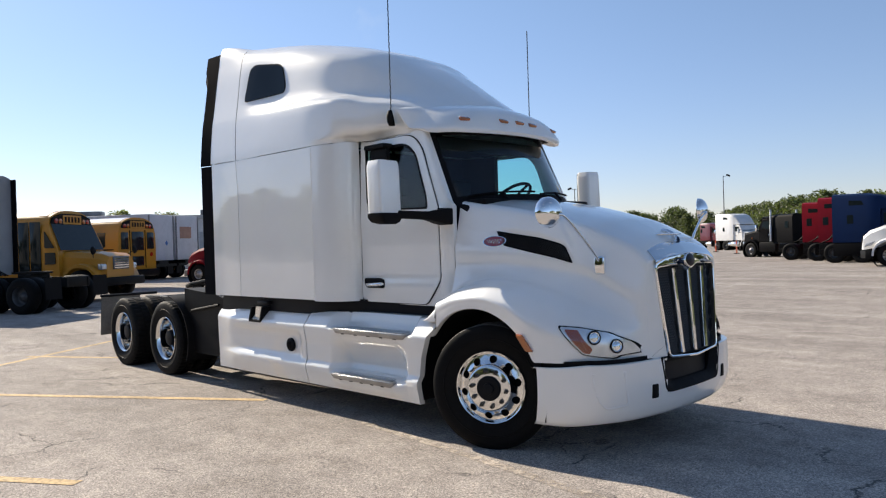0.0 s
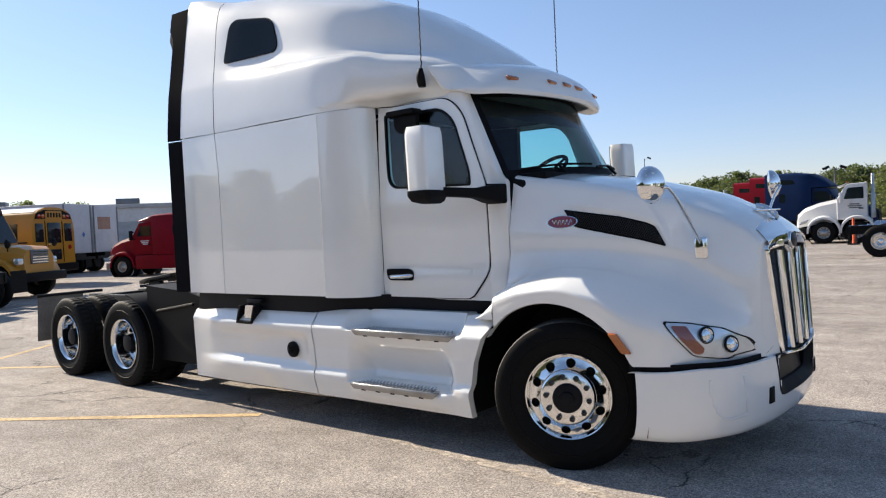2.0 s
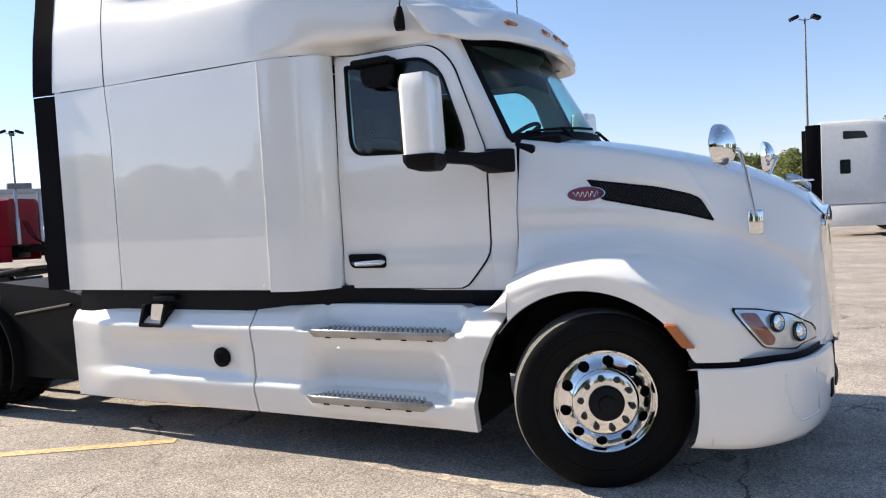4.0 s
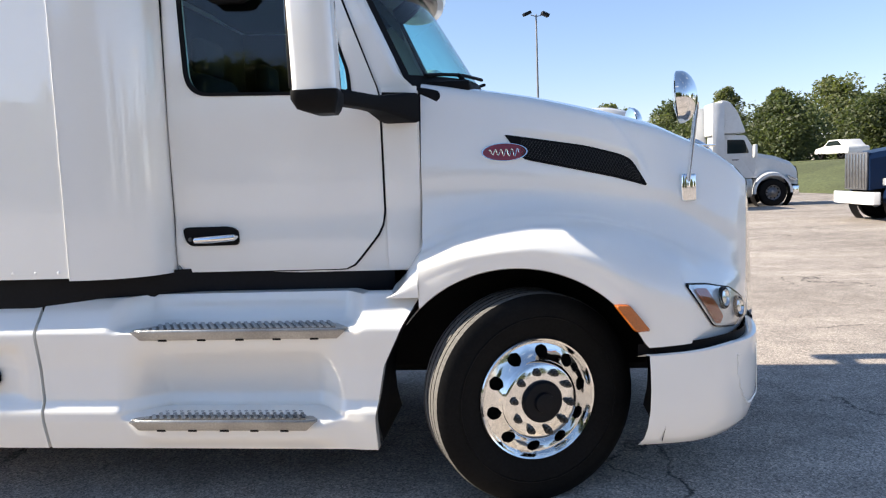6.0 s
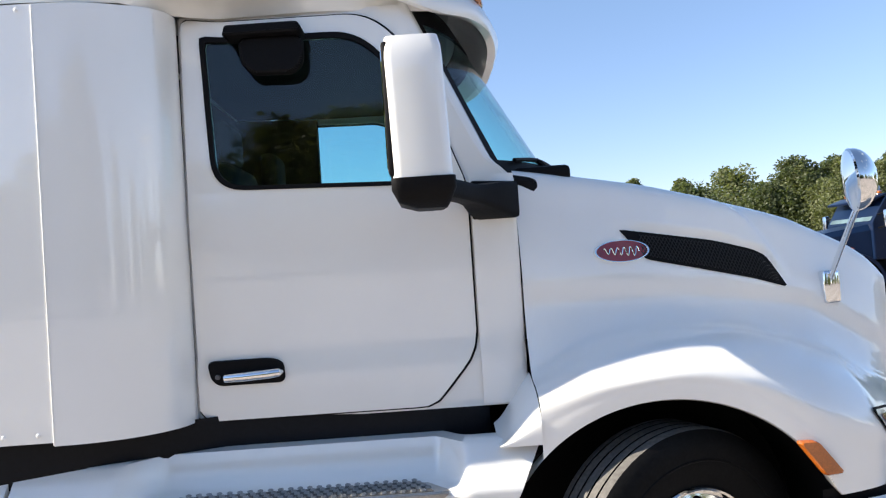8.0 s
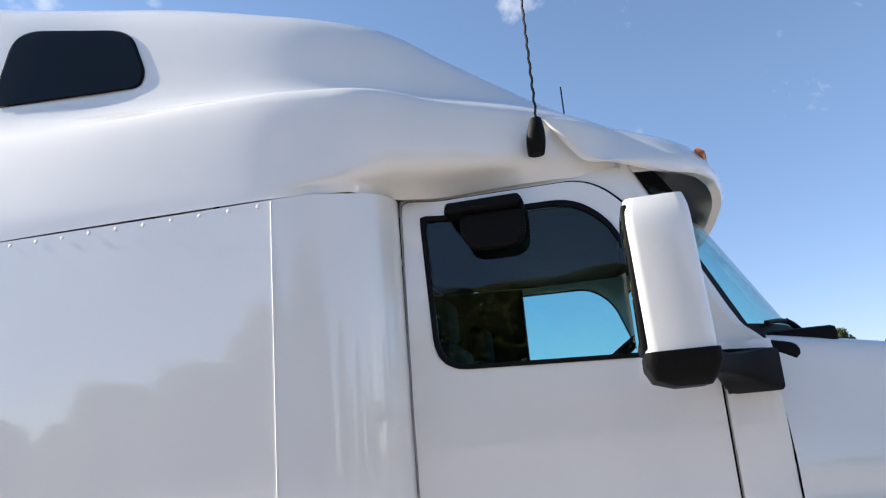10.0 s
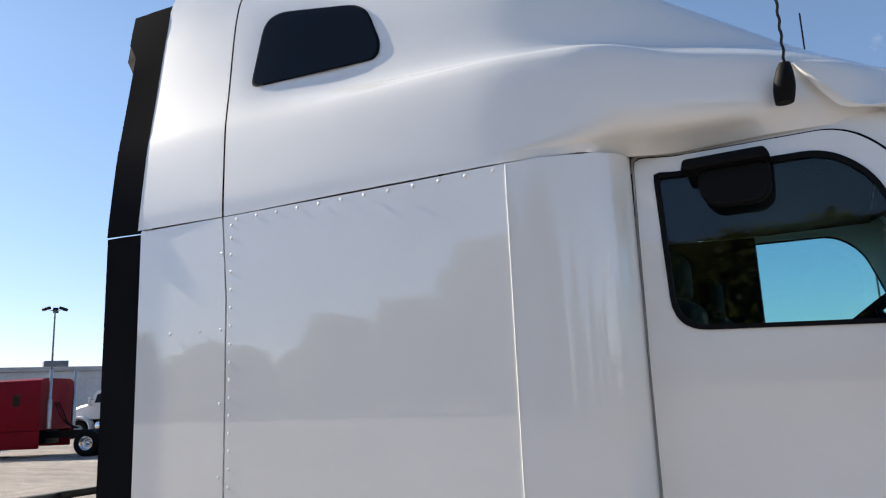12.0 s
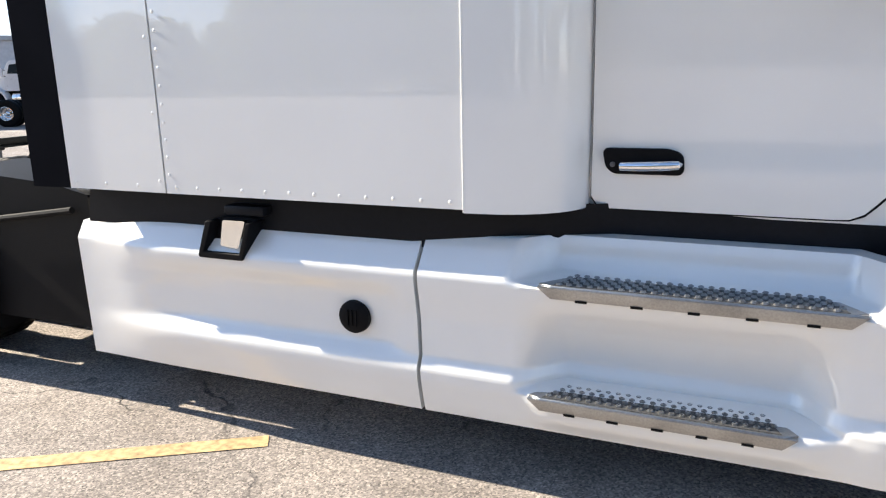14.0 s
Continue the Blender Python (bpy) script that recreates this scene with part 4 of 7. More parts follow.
# ---- bumper ----
def bumper_xy(u, low=0.0):
    """Plan of the bumper, u from 0 (middle) to 1 (behind the corner)."""
    pts = [(1.317, 0.0), (1.304, 0.28), (1.27, 0.55), (1.206, 0.80), (1.124, 0.97), (1.005, 1.085), (0.83, 1.165), (0.545, 1.205)]
    return smooth_curve(pts, 60)[int(round(u * 59))] - np.array((0.05 * low, 0.03 * low))


bm = bmesh.new()
nu = 60
def bump_row(i, s):
    out = []
    u = i / 59
    for z, low, dx in ((0.758, 0.6, -0.03), (0.772, 0.2, -0.01), (0.766, 0.0, 0.0), (0.70, 0.0, 0.004), (0.60, 0.0, 0.006), (0.50, 0.05, 0.004), (0.42, 0.2, 0.0), (0.36, 0.55, 0.0), (0.325, 1.1, 0.0), (0.315, 1.8, 0.0)):
        x, y = bumper_xy(u, low)
        zz = z - (0.79 - z) * 0.0 - 0.035 * ease(u, 0.55, 1.0) * (1 - (z - 0.315) / 0.475) - 0.035 * ease(u, 0.7, 1.0) * ((z - 0.315) / 0.475)
        out.append((x + dx, s * y, zz))
    return out


rows = [bump_row(i, -1) for i in range(59, 0, -1)] + [bump_row(i, 1) for i in range(0, 60)]
# leave the middle opening free of the two upper bands
vs = [[bm.verts.new(p) for p in r] for r in rows]
for i in range(len(rows) - 1):
    ym = abs((rows[i][4][1] + rows[i + 1][4][1]) / 2)
    for j in range(len(rows[0]) - 1):
        zm = (rows[i][j][2] + rows[i][j + 1][2]) / 2
        if ym < 0.47 - 0.12 * (0.79 - zm) and zm > 0.515:
            continue
        bm.faces.new((vs[i][j], vs[i + 1][j], vs[i + 1][j + 1], vs[i][j + 1]))
bmesh.ops.delete(bm, geom=[v for v in bm.verts if not v.link_faces], context="VERTS")
bumper = part("bumper", bm, WHITE, truck, "deep white wraparound bumper", angle=45)
bm = bmesh.new()
plan = [bumper_xy(k / 59) for k in range(60)]
sheet(bm, [[(float(np.interp(abs(y), [q[1] for q in plan], [q[0] for q in plan])) - dx, y, z) for z, dx in ((0.44, 0.03), (0.50, 0.05), (0.64, 0.09), (0.80, 0.09))] for y in np.linspace(-0.52, 0.52, 15)])
part("air_intake", bm, SATIN, bumper, "black lower air intake")
bm = bmesh.new()
bx = lambda y: float(np.interp(abs(y), [q[1] for q in plan], [q[0] for q in plan]))
o = radial(rounded([(-0.50, 0.778), (-0.445, 0.495), (0.445, 0.495), (0.50, 0.778)], [0.01, 0.07, 0.07, 0.01], 8), (0, 0.66), ANG)
w = radial(rounded([(-0.40, 0.74), (-0.35, 0.57), (0.35, 0.57), (0.40, 0.74)], [0.02, 0.06, 0.06, 0.02], 8), (0, 0.66), ANG)
rows = [[(bx(oy + (iy - oy) * f) + off, oy + (iy - oy) * f, oz + (iz - oz) * f) for (oy, oz), (iy, iz) in zip(o, w)] for f, off in ((0, -0.006), (0, 0.008), (0.10, 0.009), (0.5, -0.015), (0.9, -0.045), (1.0, -0.055), (1.0, -0.10))]
sheet(bm, rows, close_v=True)
part("intake_frame", bm, BLACK, bumper)
bm = bmesh.new()
rows = [[(bumper_xy(i / 59, 1.0)[0], s * bumper_xy(i / 59, 1.0)[1], z) for z in (0.72, 0.80 - 0.02 * ease(i / 59, 0.7, 1))] for s, i in [(-1, k) for k in range(59, 0, -1)] + [(1, k) for k in range(0, 60)]]
sheet(bm, rows)
part("bumper_gap", bm, BLACK, bumper)
for s in (-1, 1):
    bm = bmesh.new()
    box(bm, -0.02, 0.010, -0.037, 0.037, -0.055, 0.055, 0.010)
    o = part("tow_eye", bm, BLACK, bumper, "square black tow opening")
    o.matrix_basis = pose(bx(0.578) + 0.001, s * 0.578, 0.53, 0, 0, s * 9)
    bm = bmesh.new()
    loop = rounded([(-0.30, -0.14), (0.0, -0.155), (0.11, -0.10), (0.165, 0.0), (0.19, 0.12), (-0.28, 0.125)], [0.03, 0.08, 0.08, 0.06, 0.02, 0.02], 6)
    rows = []
    for f, off in ((1.0, 0.0), (0.97, 0.004), (0.93, 0.004), (0.90, 0.0005)):
        r = []
        for a, b in loop:
            u = 0.62 + a * f * 0.52
            x, y = bumper_xy(min(max(u, 0), 1))
            r.append((x + off * 0.9 + 0.002, s * (y + off * 0.5 + 0.001), 0.59 + b * f))
        rows.append(r)
    sheet(bm, rows, close_v=True)
    part("light_pocket", bm, WHITE, bumper)

# ---- headlights, side markers, vents, badges, hood mirrors ----
def hood_skin(x, z, s):
    """The hood's side at a place along it and a height."""
    sec = [p for p in hood_section(x) if p[1] > 0.3][::-1]
    zs, ys = [], []
    for p in sec:
        if not zs or p[2] > zs[-1]:
            zs.append(p[2])
            ys.append(p[1])
    return s * float(np.interp(z, zs, ys))


def on_hood(loop, c, s, off, n=6, scale=1.0):
    rows = []
    for f in np.linspace(0.02, 1, n):
        r = []
        for x, z in loop:
            xx, zz = c[0] + (x - c[0]) * f * scale, c[1] + (z - c[1]) * f * scale
            r.append(Vector((xx + off * 0.35, hood_skin(xx, zz, s) + s * off, zz)))
        rows.append(r)
    return rows


VENT_WIRE = material("black_vent_wire", (0.014, 0.014, 0.015), 0.4, spec=0.3)
BOWL = material("headlight_bowl", (0.80, 0.82, 0.84), 0.22, metal=0.6, grain=0.12, scale=14, bump=0.12)
FLAP = material("grey_rubber_flap", (0.15, 0.15, 0.145), 0.7, grain=0.2, stain=0.3, stain_scale=3)
for s in (-1, 1):
    loop = resample(rounded([(0.71, 1.065), (0.86, 1.045), (1.035, 1.0), (1.165, 0.915), (1.205, 0.83), (1.095, 0.815), (1.075, 0.795), (0.89, 0.835)], 0.02, 4), 60)
    c = (0.95, 0.93)
    bm = bmesh.new()
    rows = on_hood(loop, c, s, 0.006, 7)
    vs = sheet(bm, rows, close_v=True)
    bm.faces.new(vs[0])
    head = part("headlight", bm, BLACK, truck, "swept clear headlight with an amber turn lamp")
    bm = bmesh.new()
    vs = sheet(bm, on_hood(loop, c, s, 0.010, 7, 0.93), close_v=True)
    bm.faces.new(vs[0])
    part("reflector", bm, BOWL, head)
    bm = bmesh.new()
    vs = sheet(bm, on_hood(resample(rounded([(0.765, 1.035), (0.85, 1.025), (0.955, 0.88), (0.94, 0.845), (0.90, 0.85)], 0.01, 3), 40), (0.87, 0.94), s, 0.016, 5), close_v=True)
    bm.faces.new(vs[0])
    part("turn_lamp", bm, TURN_LENS, head, "amber turn lamp")
    for x, z in ((0.955, 0.965), (1.075, 0.895)):
        bm = bmesh.new()
        lathe(bm, [(0.0001, 0.012), (0.022, 0.010), (0.036, 0.004), (0.042, 0.014), (0.046, 0.0)], Matrix.Translation((x + 0.012, hood_skin(x, z, s) + s * 0.014, z)) @ pose(0, 0, 0, 80, 0, (50 if s < 0 else 130)), seg=24)
        part("projector_lens", bm, CHROME, head)
        bm = bmesh.new()
        lathe(bm, [(0.044, 0.002), (0.047, 0.013), (0.053, 0.011), (0.056, -0.004)], Matrix.Translation((x + 0.012, hood_skin(x, z, s) + s * 0.014, z)) @ pose(0, 0, 0, 80, 0, (50 if s < 0 else 130)), seg=24)
        part("projector_ring", bm, SATIN, head)
    bm = bmesh.new()
    vs = sheet(bm, on_hood(loop, c, s, 0.034, 7, 0.97), close_v=True)
    bm.faces.new(vs[0])
    o = part("lens_cover", bm, LENS, head)
    o.visible_shadow = False
    # side marker on the fender
    bm = bmesh.new()
    loop = resample(rounded([(0.375, 0.985), (0.445, 0.985), (0.545, 0.855), (0.475, 0.85)], 0.012, 3), 36)
    vs = sheet(bm, [on_hood(loop, (0.46, 0.92), s, d, 2, k)[1] for d, k in ((0.0, 1.0), (0.012, 0.98), (0.02, 0.9), (0.021, 0.4))], close_v=True)
    bm.faces.new(vs[-1])
    part("side_marker", bm, AMBER, truck, "amber side marker on the fender")
    # long black vent in the hood's flank
    loop = resample(rounded([(-0.115, 1.805), (0.30, 1.735), (0.48, 1.685), (0.535, 1.655), (0.615, 1.515), (0.45, 1.565), (-0.02, 1.675)], [0.004, 0.05, 0.03, 0.02, 0.004, 0.03, 0.02], 4), 70)
    bm = bmesh.new()
    vs = sheet(bm, on_hood(loop, (0.28, 1.66), s, 0.004, 8), close_v=True)
    bm.faces.new(vs[0])
    vent = part("hood_vent", bm, BLACK, truck, "long black mesh vent in the hood side")
    bm = bmesh.new()
    for d in (-1, 1):
        for k in range(0, 44):
            pts = []
            for t in np.linspace(0, 1, 5):
                x = -0.06 + k * 0.0155 + d * (t - 0.5) * 0.06
                lo, hi = np.interp(x, (0.0, 0.45, 0.60), (1.685, 1.58, 1.535)), np.interp(x, (-0.1, 0.30, 0.50, 0.60), (1.79, 1.725, 1.665, 1.545))
                if -0.03 < x < 0.585 and hi - lo > 0.02:
                    z = lo + (hi - lo) * t
                    pts.append((x, hood_skin(x, z, s) + s * 0.008, z))
            if len(pts) > 1:
                tube(bm, pts, 0.0022, 3, cap=False)
    part("vent_mesh", bm, VENT_WIRE, vent)
    # oval badge
    c = (-0.115, 1.715)
    bm = bmesh.new()
    loop = [(c[0] + 0.118 * math.cos(a), c[1] + 0.046 * math.sin(a)) for a in np.linspace(0, 2 * math.pi, 40, endpoint=False)]
    vs = sheet(bm, [on_hood(loop, c, s, d, 2, k)[1] for d, k in ((0.0, 1.0), (0.010, 0.985), (0.010, 0.93), (0.006, 0.91))], close_v=True)
    badge = part("oval_badge", bm, CHROME, truck, "red oval badge with a chrome rim")
    bm = bmesh.new()
    vs = sheet(bm, on_hood(loop, c, s, 0.0075, 5, 0.925), close_v=True)
    bm.faces.new(vs[0])
    part("badge_field", bm, BADGE_RED, badge)
    # the mark on it, as a plain flowing stroke
    bm = bmesh.new()
    pts = []
    for t in np.linspace(0, 1, 60):
        x, z = c[0] - s * -1 * (-0.075 + 0.15 * t), c[1] - 0.004 + 0.016 * math.sin(t * 34) * (1.3 - 0.6 * t) + 0.006 * t
        pts.append((x, hood_skin(x, z, s) + s * 0.0095, z))
    tube(bm, pts, 0.0022, 4)
    part("badge_stroke", bm, CHROME, badge)
    # convex mirror on a bent chrome arm
    bm = bmesh.new()
    far, up, fwd = (-0.10, 0.03, 0.135) if s > 0 else (0.02, 0.0, 0.012)
    tube(bm, smooth_curve([(0.842, s * 0.725, 1.53), (0.838, s * 0.77, 1.58), (0.805 + fwd * 0.5, s * (0.98 + far * 0.5), 1.79 + up), (0.782 + fwd, s * (1.09 + far), 1.885 + up), (0.765 + fwd, s * (1.13 + far), 1.90 + up), (0.72 + fwd, s * (1.165 + far), 1.905 + up)], 22), 0.0125, 10)
    arm = part("hood_mirror", bm, CHROME, truck, "round chrome hood mirror on a bent arm")
    bm = bmesh.new()
    box(bm, -0.042, 0.042, -0.028, 0.022, -0.072, 0.072, 0.014, 3)
    o = part("bracket", bm, CHROME, arm)
    o.matrix_basis = pose(0.842, s * 0.712, 1.50, 0, 0, 14 * -s)
    bm = bmesh.new()
    lathe(bm, [(0.0001, 0.085)] + [(0.118 * math.sin(a), 0.085 * math.cos(a)) for a in np.linspace(0.15, math.pi / 2, 12)] + [(0.119, -0.006), (0.112, -0.012)], Matrix.Translation((0.68 + fwd, s * (1.17 + far), 1.92 + up)) @ pose(0, 0, 0, 0, 86, 17 * s), seg=36)
    part("mirror_shell", bm, CHROME, arm)
    bm = bmesh.new()
    lathe(bm, [(0.0001, -0.03), (0.06, -0.026), (0.112, -0.012)], Matrix.Translation((0.68 + fwd, s * (1.17 + far), 1.92 + up)) @ pose(0, 0, 0, 0, 86, 17 * s), seg=36)
    part("mirror_pane", bm, MIRROR, arm)

# ---- wipers, antennas ----
for y0, y1 in ((-0.75, -0.12), (-0.05, 0.55)):
    bm = bmesh.new()
    a, b = screen(y0 / 0.9, 0.03, 0.03), screen(y1 / 0.9, 0.055, 0.035)
    tube(bm, [a.lerp(b, t) + Vector((0.012 * math.sin(math.pi * t), 0, 0.015 * math.sin(math.pi * t))) for t in np.linspace(0, 1, 8)], 0.010, 6)
    tube(bm, [screen((y0 + 0.3) / 0.9, -0.05, 0.04), a.lerp(b, 0.5) + Vector((0.01, 0, 0.02))], 0.012, 6)
    part("wiper", bm, BLACK, truck)
bm = bmesh.new()
box(bm, -0.52, -0.28, -0.80, 0.80, 2.03, 2.10, 0.02)
part("cowl_grille", bm, BLACK, truck)
for s in (-1, 1):
    bm = bmesh.new()
    rows = []
    for t in np.linspace(0, 1, 9):
        c = Vector(((-1.272 if s < 0 else -1.195) + 0.015 * t, s * ((1.005 if s < 0 else 0.985) + 0.03 * math.sin(math.pi * t * 0.6)), 2.855 + 0.14 * t))
        r = 0.012 + 0.026 * math.sin(math.pi * (0.28 + 0.62 * t))
        rows.append([c + Vector((r * math.cos(a), r * 0.9 * math.sin(a), 0)) for a in np.linspace(0, 2 * math.pi, 14, endpoint=False)])
    vs = sheet(bm, rows, close_v=True)
    bm.faces.new(vs[0])
    bm.faces.new(vs[-1])
    ant = part("whip_antenna", bm, BLACK, truck, "black whip antenna on a rubber foot", angle=60)
    bm = bmesh.new()
    pts = []
    for t in np.linspace(0, 1, 100):
        pts.append(((-1.255 if s < 0 else -1.178) + 0.003 * math.cos(t * 150) * (1 - t), s * ((1.025 if s < 0 else 1.005) + 0.003 * math.sin(t * 150) * (1 - t)), 2.99 + (1.42 if s < 0 else 1.12) * t))
    tube(bm, pts, 0.0055, 5)
    part("whip", bm, SATIN, ant)

STEEL_DARK = material("dark_worn_steel", (0.10, 0.10, 0.10), 0.5, metal=0.5, grain=0.4, scale=90)

# ---- dark lower band, skirts and steps ----
for s in (-1, 1):
    bm = bmesh.new()
    path = [(-4.26, 1.16), (-2.5, 1.16), (-2.2, 1.13), (-1.9, 1.0), (-1.75, 0.93), (-0.74, 0.92), (-0.70, 0.90)]
    sheet(bm, [[(x, s * y, z) for z in (0.98, 1.165)] for x, y in path])
    part("lower_band", bm, SATIN, truck, "dark band between cab and skirts")


def skirt_y(x, z):
    """The rear skirt's outward bulge."""
    y = float(np.interp(z, (0.26, 0.31, 0.43, 0.475, 0.53, 0.70, 0.84, 0.885, 0.90, 1.00, 1.03), (1.195, 1.212, 1.240, 1.243, 1.215, 1.222, 1.245, 1.250, 1.243, 1.165, 1.13)))
    dent = ease(x, -4.10, -3.62) * (1 - ease(x, -2.60, -2.50))
    y -= 0.028 * dent * ease(z, 0.50, 0.57) * (1 - ease(z, 0.76, 0.85))
    end = 1 - ease(x, -4.31, -3.72)
    straight = float(np.interp(z, (0.26, 0.90, 1.03), (1.185, 1.20, 1.12)))
    return y * (1 - end) + straight * end


def step_y(x, z):
    """The front skirt, with two recesses for the steps and a flare at the wheel."""
    y = float(np.interp(z, (0.26, 0.31, 0.43, 0.475, 0.53, 0.70, 0.84, 0.885, 0.90, 1.00, 1.07), (1.195, 1.212, 1.240, 1.243, 1.215, 1.222, 1.245, 1.250, 1.243, 1.165, 1.10)))
    up = ease(x, -2.08, -1.92) * (1 - ease(x, -0.94, -0.80))
    if z > 0.875:
        y -= up * 0.17 * ease(z, 0.878, 0.905) * (1 - 0.35 * ease(z, 0.93, 1.07))
    lo = ease(x, -2.06, -1.86) * (1 - ease(x, -1.10, -0.90))
    if 0.40 < z < 0.86:
        y -= lo * 0.17 * ease(z, 0.435, 0.46) * (1 - ease(z, 0.50, 0.86))
    y += lo * 0.028 * (1 - ease(z, 0.40, 0.44)) * ease(z, 0.27, 0.36)
    return y + 0.012 * ease(x, -0.93, -0.80)


def skirt(name, fn, x0, x1, nx, z0, z1, nz, s, label, front=False):
    bm = bmesh.new()
    rows = []
    for i in range(nx + 1):
        x = x0 + (x1 - x0) * i / nx
        rows.append([])
        for k in range(nz + 1):
            z = z0 + (z1 - z0) * k / nz
            xx = x
            if not front:
                z -= 0.05 * (1 - ease(x, -4.31, -4.19)) * ease(z, 0.85, 1.03)
            if front:
                edge = float(np.interp(z, (0.26, 0.45, 0.70, 0.90, 1.03), (-0.765, -0.765, -0.715, -0.615, -0.535)))
                xx = x0 + (edge - x0) * (i / nx)
            rows[-1].append((xx, s * fn(xx, z), z))
    sheet(bm, rows)
    sheet(bm, [rows[0], [(x, y - s * 0.05, z) for x, y, z in rows[0]]])
    sheet(bm, [rows[-1], [(x, y - s * 0.06, z) for x, y, z in rows[-1]]])
    sheet(bm, [[r[0] for r in rows], [(r[0][0], r[0][1] - s * 0.05, r[0][2] + 0.004) for r in rows]])
    sheet(bm, [[r[-1] for r in rows], [(r[-1][0], r[-1][1] - s * 0.12, r[-1][2]) for r in rows]])
    bmesh.ops.remove_doubles(bm, verts=bm.verts, dist=1e-5)
    return part(name, bm, WHITE, truck, label, angle=50)


for s in (-1, 1):
    side = skirt("rear_skirt", skirt_y, -4.31, -2.452, 60, 0.275, 1.03, 44, s, "white side skirt over the fuel tank")
    skirt("step_skirt", step_y, -2.435, -0.72, 110, 0.275, 1.04, 70, s, "white side skirt with recessed steps", True)
    bm = bmesh.new()
    lathe(bm, [(0.0001, 0.03), (0.03, 0.03), (0.06, 0.026), (0.072, 0.018), (0.074, 0.0)], pose(-2.745, s * 1.20, 0.66, -90 * s), seg=28)
    for k in range(3):
        box(bm, -2.75 + 0.02 * (k - 1), -2.742 + 0.02 * (k - 1), s * 1.225, s * 1.236, 0.625, 0.695)
    part("filler_cap", bm, BLACK, side, "round black filler cap")
    # notch with a black latch frame
    bm = bmesh.new()
    prism(bm, [(-3.535, 0.885), (-3.525, 0.875), (-3.29, 0.875), (-3.28, 0.882), (-3.225, 1.05), (-3.25, 1.05), (-3.30, 0.905), (-3.50, 0.905), (-3.44, 1.05), (-3.475, 1.05)], s * 1.12, s * 1.262, bevel=0.005)
    latch = part("tank_strap_cover", bm, BLACK, side, "black latch frame in the skirt's top edge")
    bm = bmesh.new()
    prism(bm, [(-3.53, 0.88), (-3.29, 0.88), (-3.23, 1.06), (-3.47, 1.06)], s * 1.195, s * 1.2, bevel=0.0)
    part("notch_back", bm, BLACK, latch)
    bm = bmesh.new()
    prism(bm, rounded([(-3.415, 0.935), (-3.315, 0.925), (-3.265, 1.055), (-3.39, 1.055)], 0.012, 4), s * 1.19, s * 1.243)
    part("tank_glimpse", bm, ALLOY, latch, "polished tank seen through the notch")
    bm = bmesh.new()
    box(bm, -3.40, -3.18, s * 1.15, s * 1.22, 1.075, 1.12, 0.01)
    part("bracket", bm, SATIN, latch)
    for nm, x0, x1, z, yo, yi in (("upper_step", -1.955, -0.885, 0.878, 1.256, 1.075), ("lower_step", -1.985, -1.055, 0.425, 1.272, 1.08)):
        bm = bmesh.new()
        prism(bm, [(x0, s * (yo - 0.03)), (x0 + 0.05, s * yo), (x1 - 0.05, s * yo), (x1, s * (yo - 0.03)), (x1 - 0.11, s * yi), (x0 + 0.11, s * yi)], z, z + 0.018, "z", bevel=0.003, seg=1)
        prism(bm, [(x0, z + 0.012), (x1, z + 0.012), (x1 - 0.05, z - 0.032), (x0 + 0.05, z - 0.032)], s * (yo - 0.028), s * (yo + 0.004), bevel=0.004)
        step = part(nm, bm, BRUSHED, truck, "aluminium tread step with raised teeth")
        bm = bmesh.new()
        prism(bm, [(x0 + 0.055, s * (yo - 0.014)), (x1 - 0.055, s * (yo - 0.014)), (x1 - 0.12, s * (yi + 0.008)), (x0 + 0.12, s * (yi + 0.008))], z + 0.0175, z + 0.0195, "z")
        part("tread_plate", bm, STEEL_DARK, step)
        bm = bmesh.new()
        cols, rws = int((x1 - x0 - 0.12) / 0.036), 5
        for r in range(rws):
            for cc in range(cols):
                x = x0 + 0.075 + (cc + 0.5 * (r % 2)) * 0.036
                y = yi + 0.022 + r * 0.033
                if x < x0 + 0.03 + 0.5 * (yo - y) or x > x1 - 0.03 - 0.5 * (yo - y):
                    continue
                lathe(bm, [(0.0125, 0.0), (0.0095, 0.010), (0.006, 0.011), (0.0045, 0.004)], pose(x, s * y, z + 0.016), seg=6)
        part("tread", bm, BRUSHED, step)
        for k in range(5):
            bm = bmesh.new()
            x = x0 + 0.16 + (x1 - x0 - 0.32) * k / 4
            box(bm, x - 0.02, x + 0.02, s * (yo - 0.002), s * (yo + 0.0065), z - 0.036, z - 0.027)
            part("slot", bm, BLACK, step)

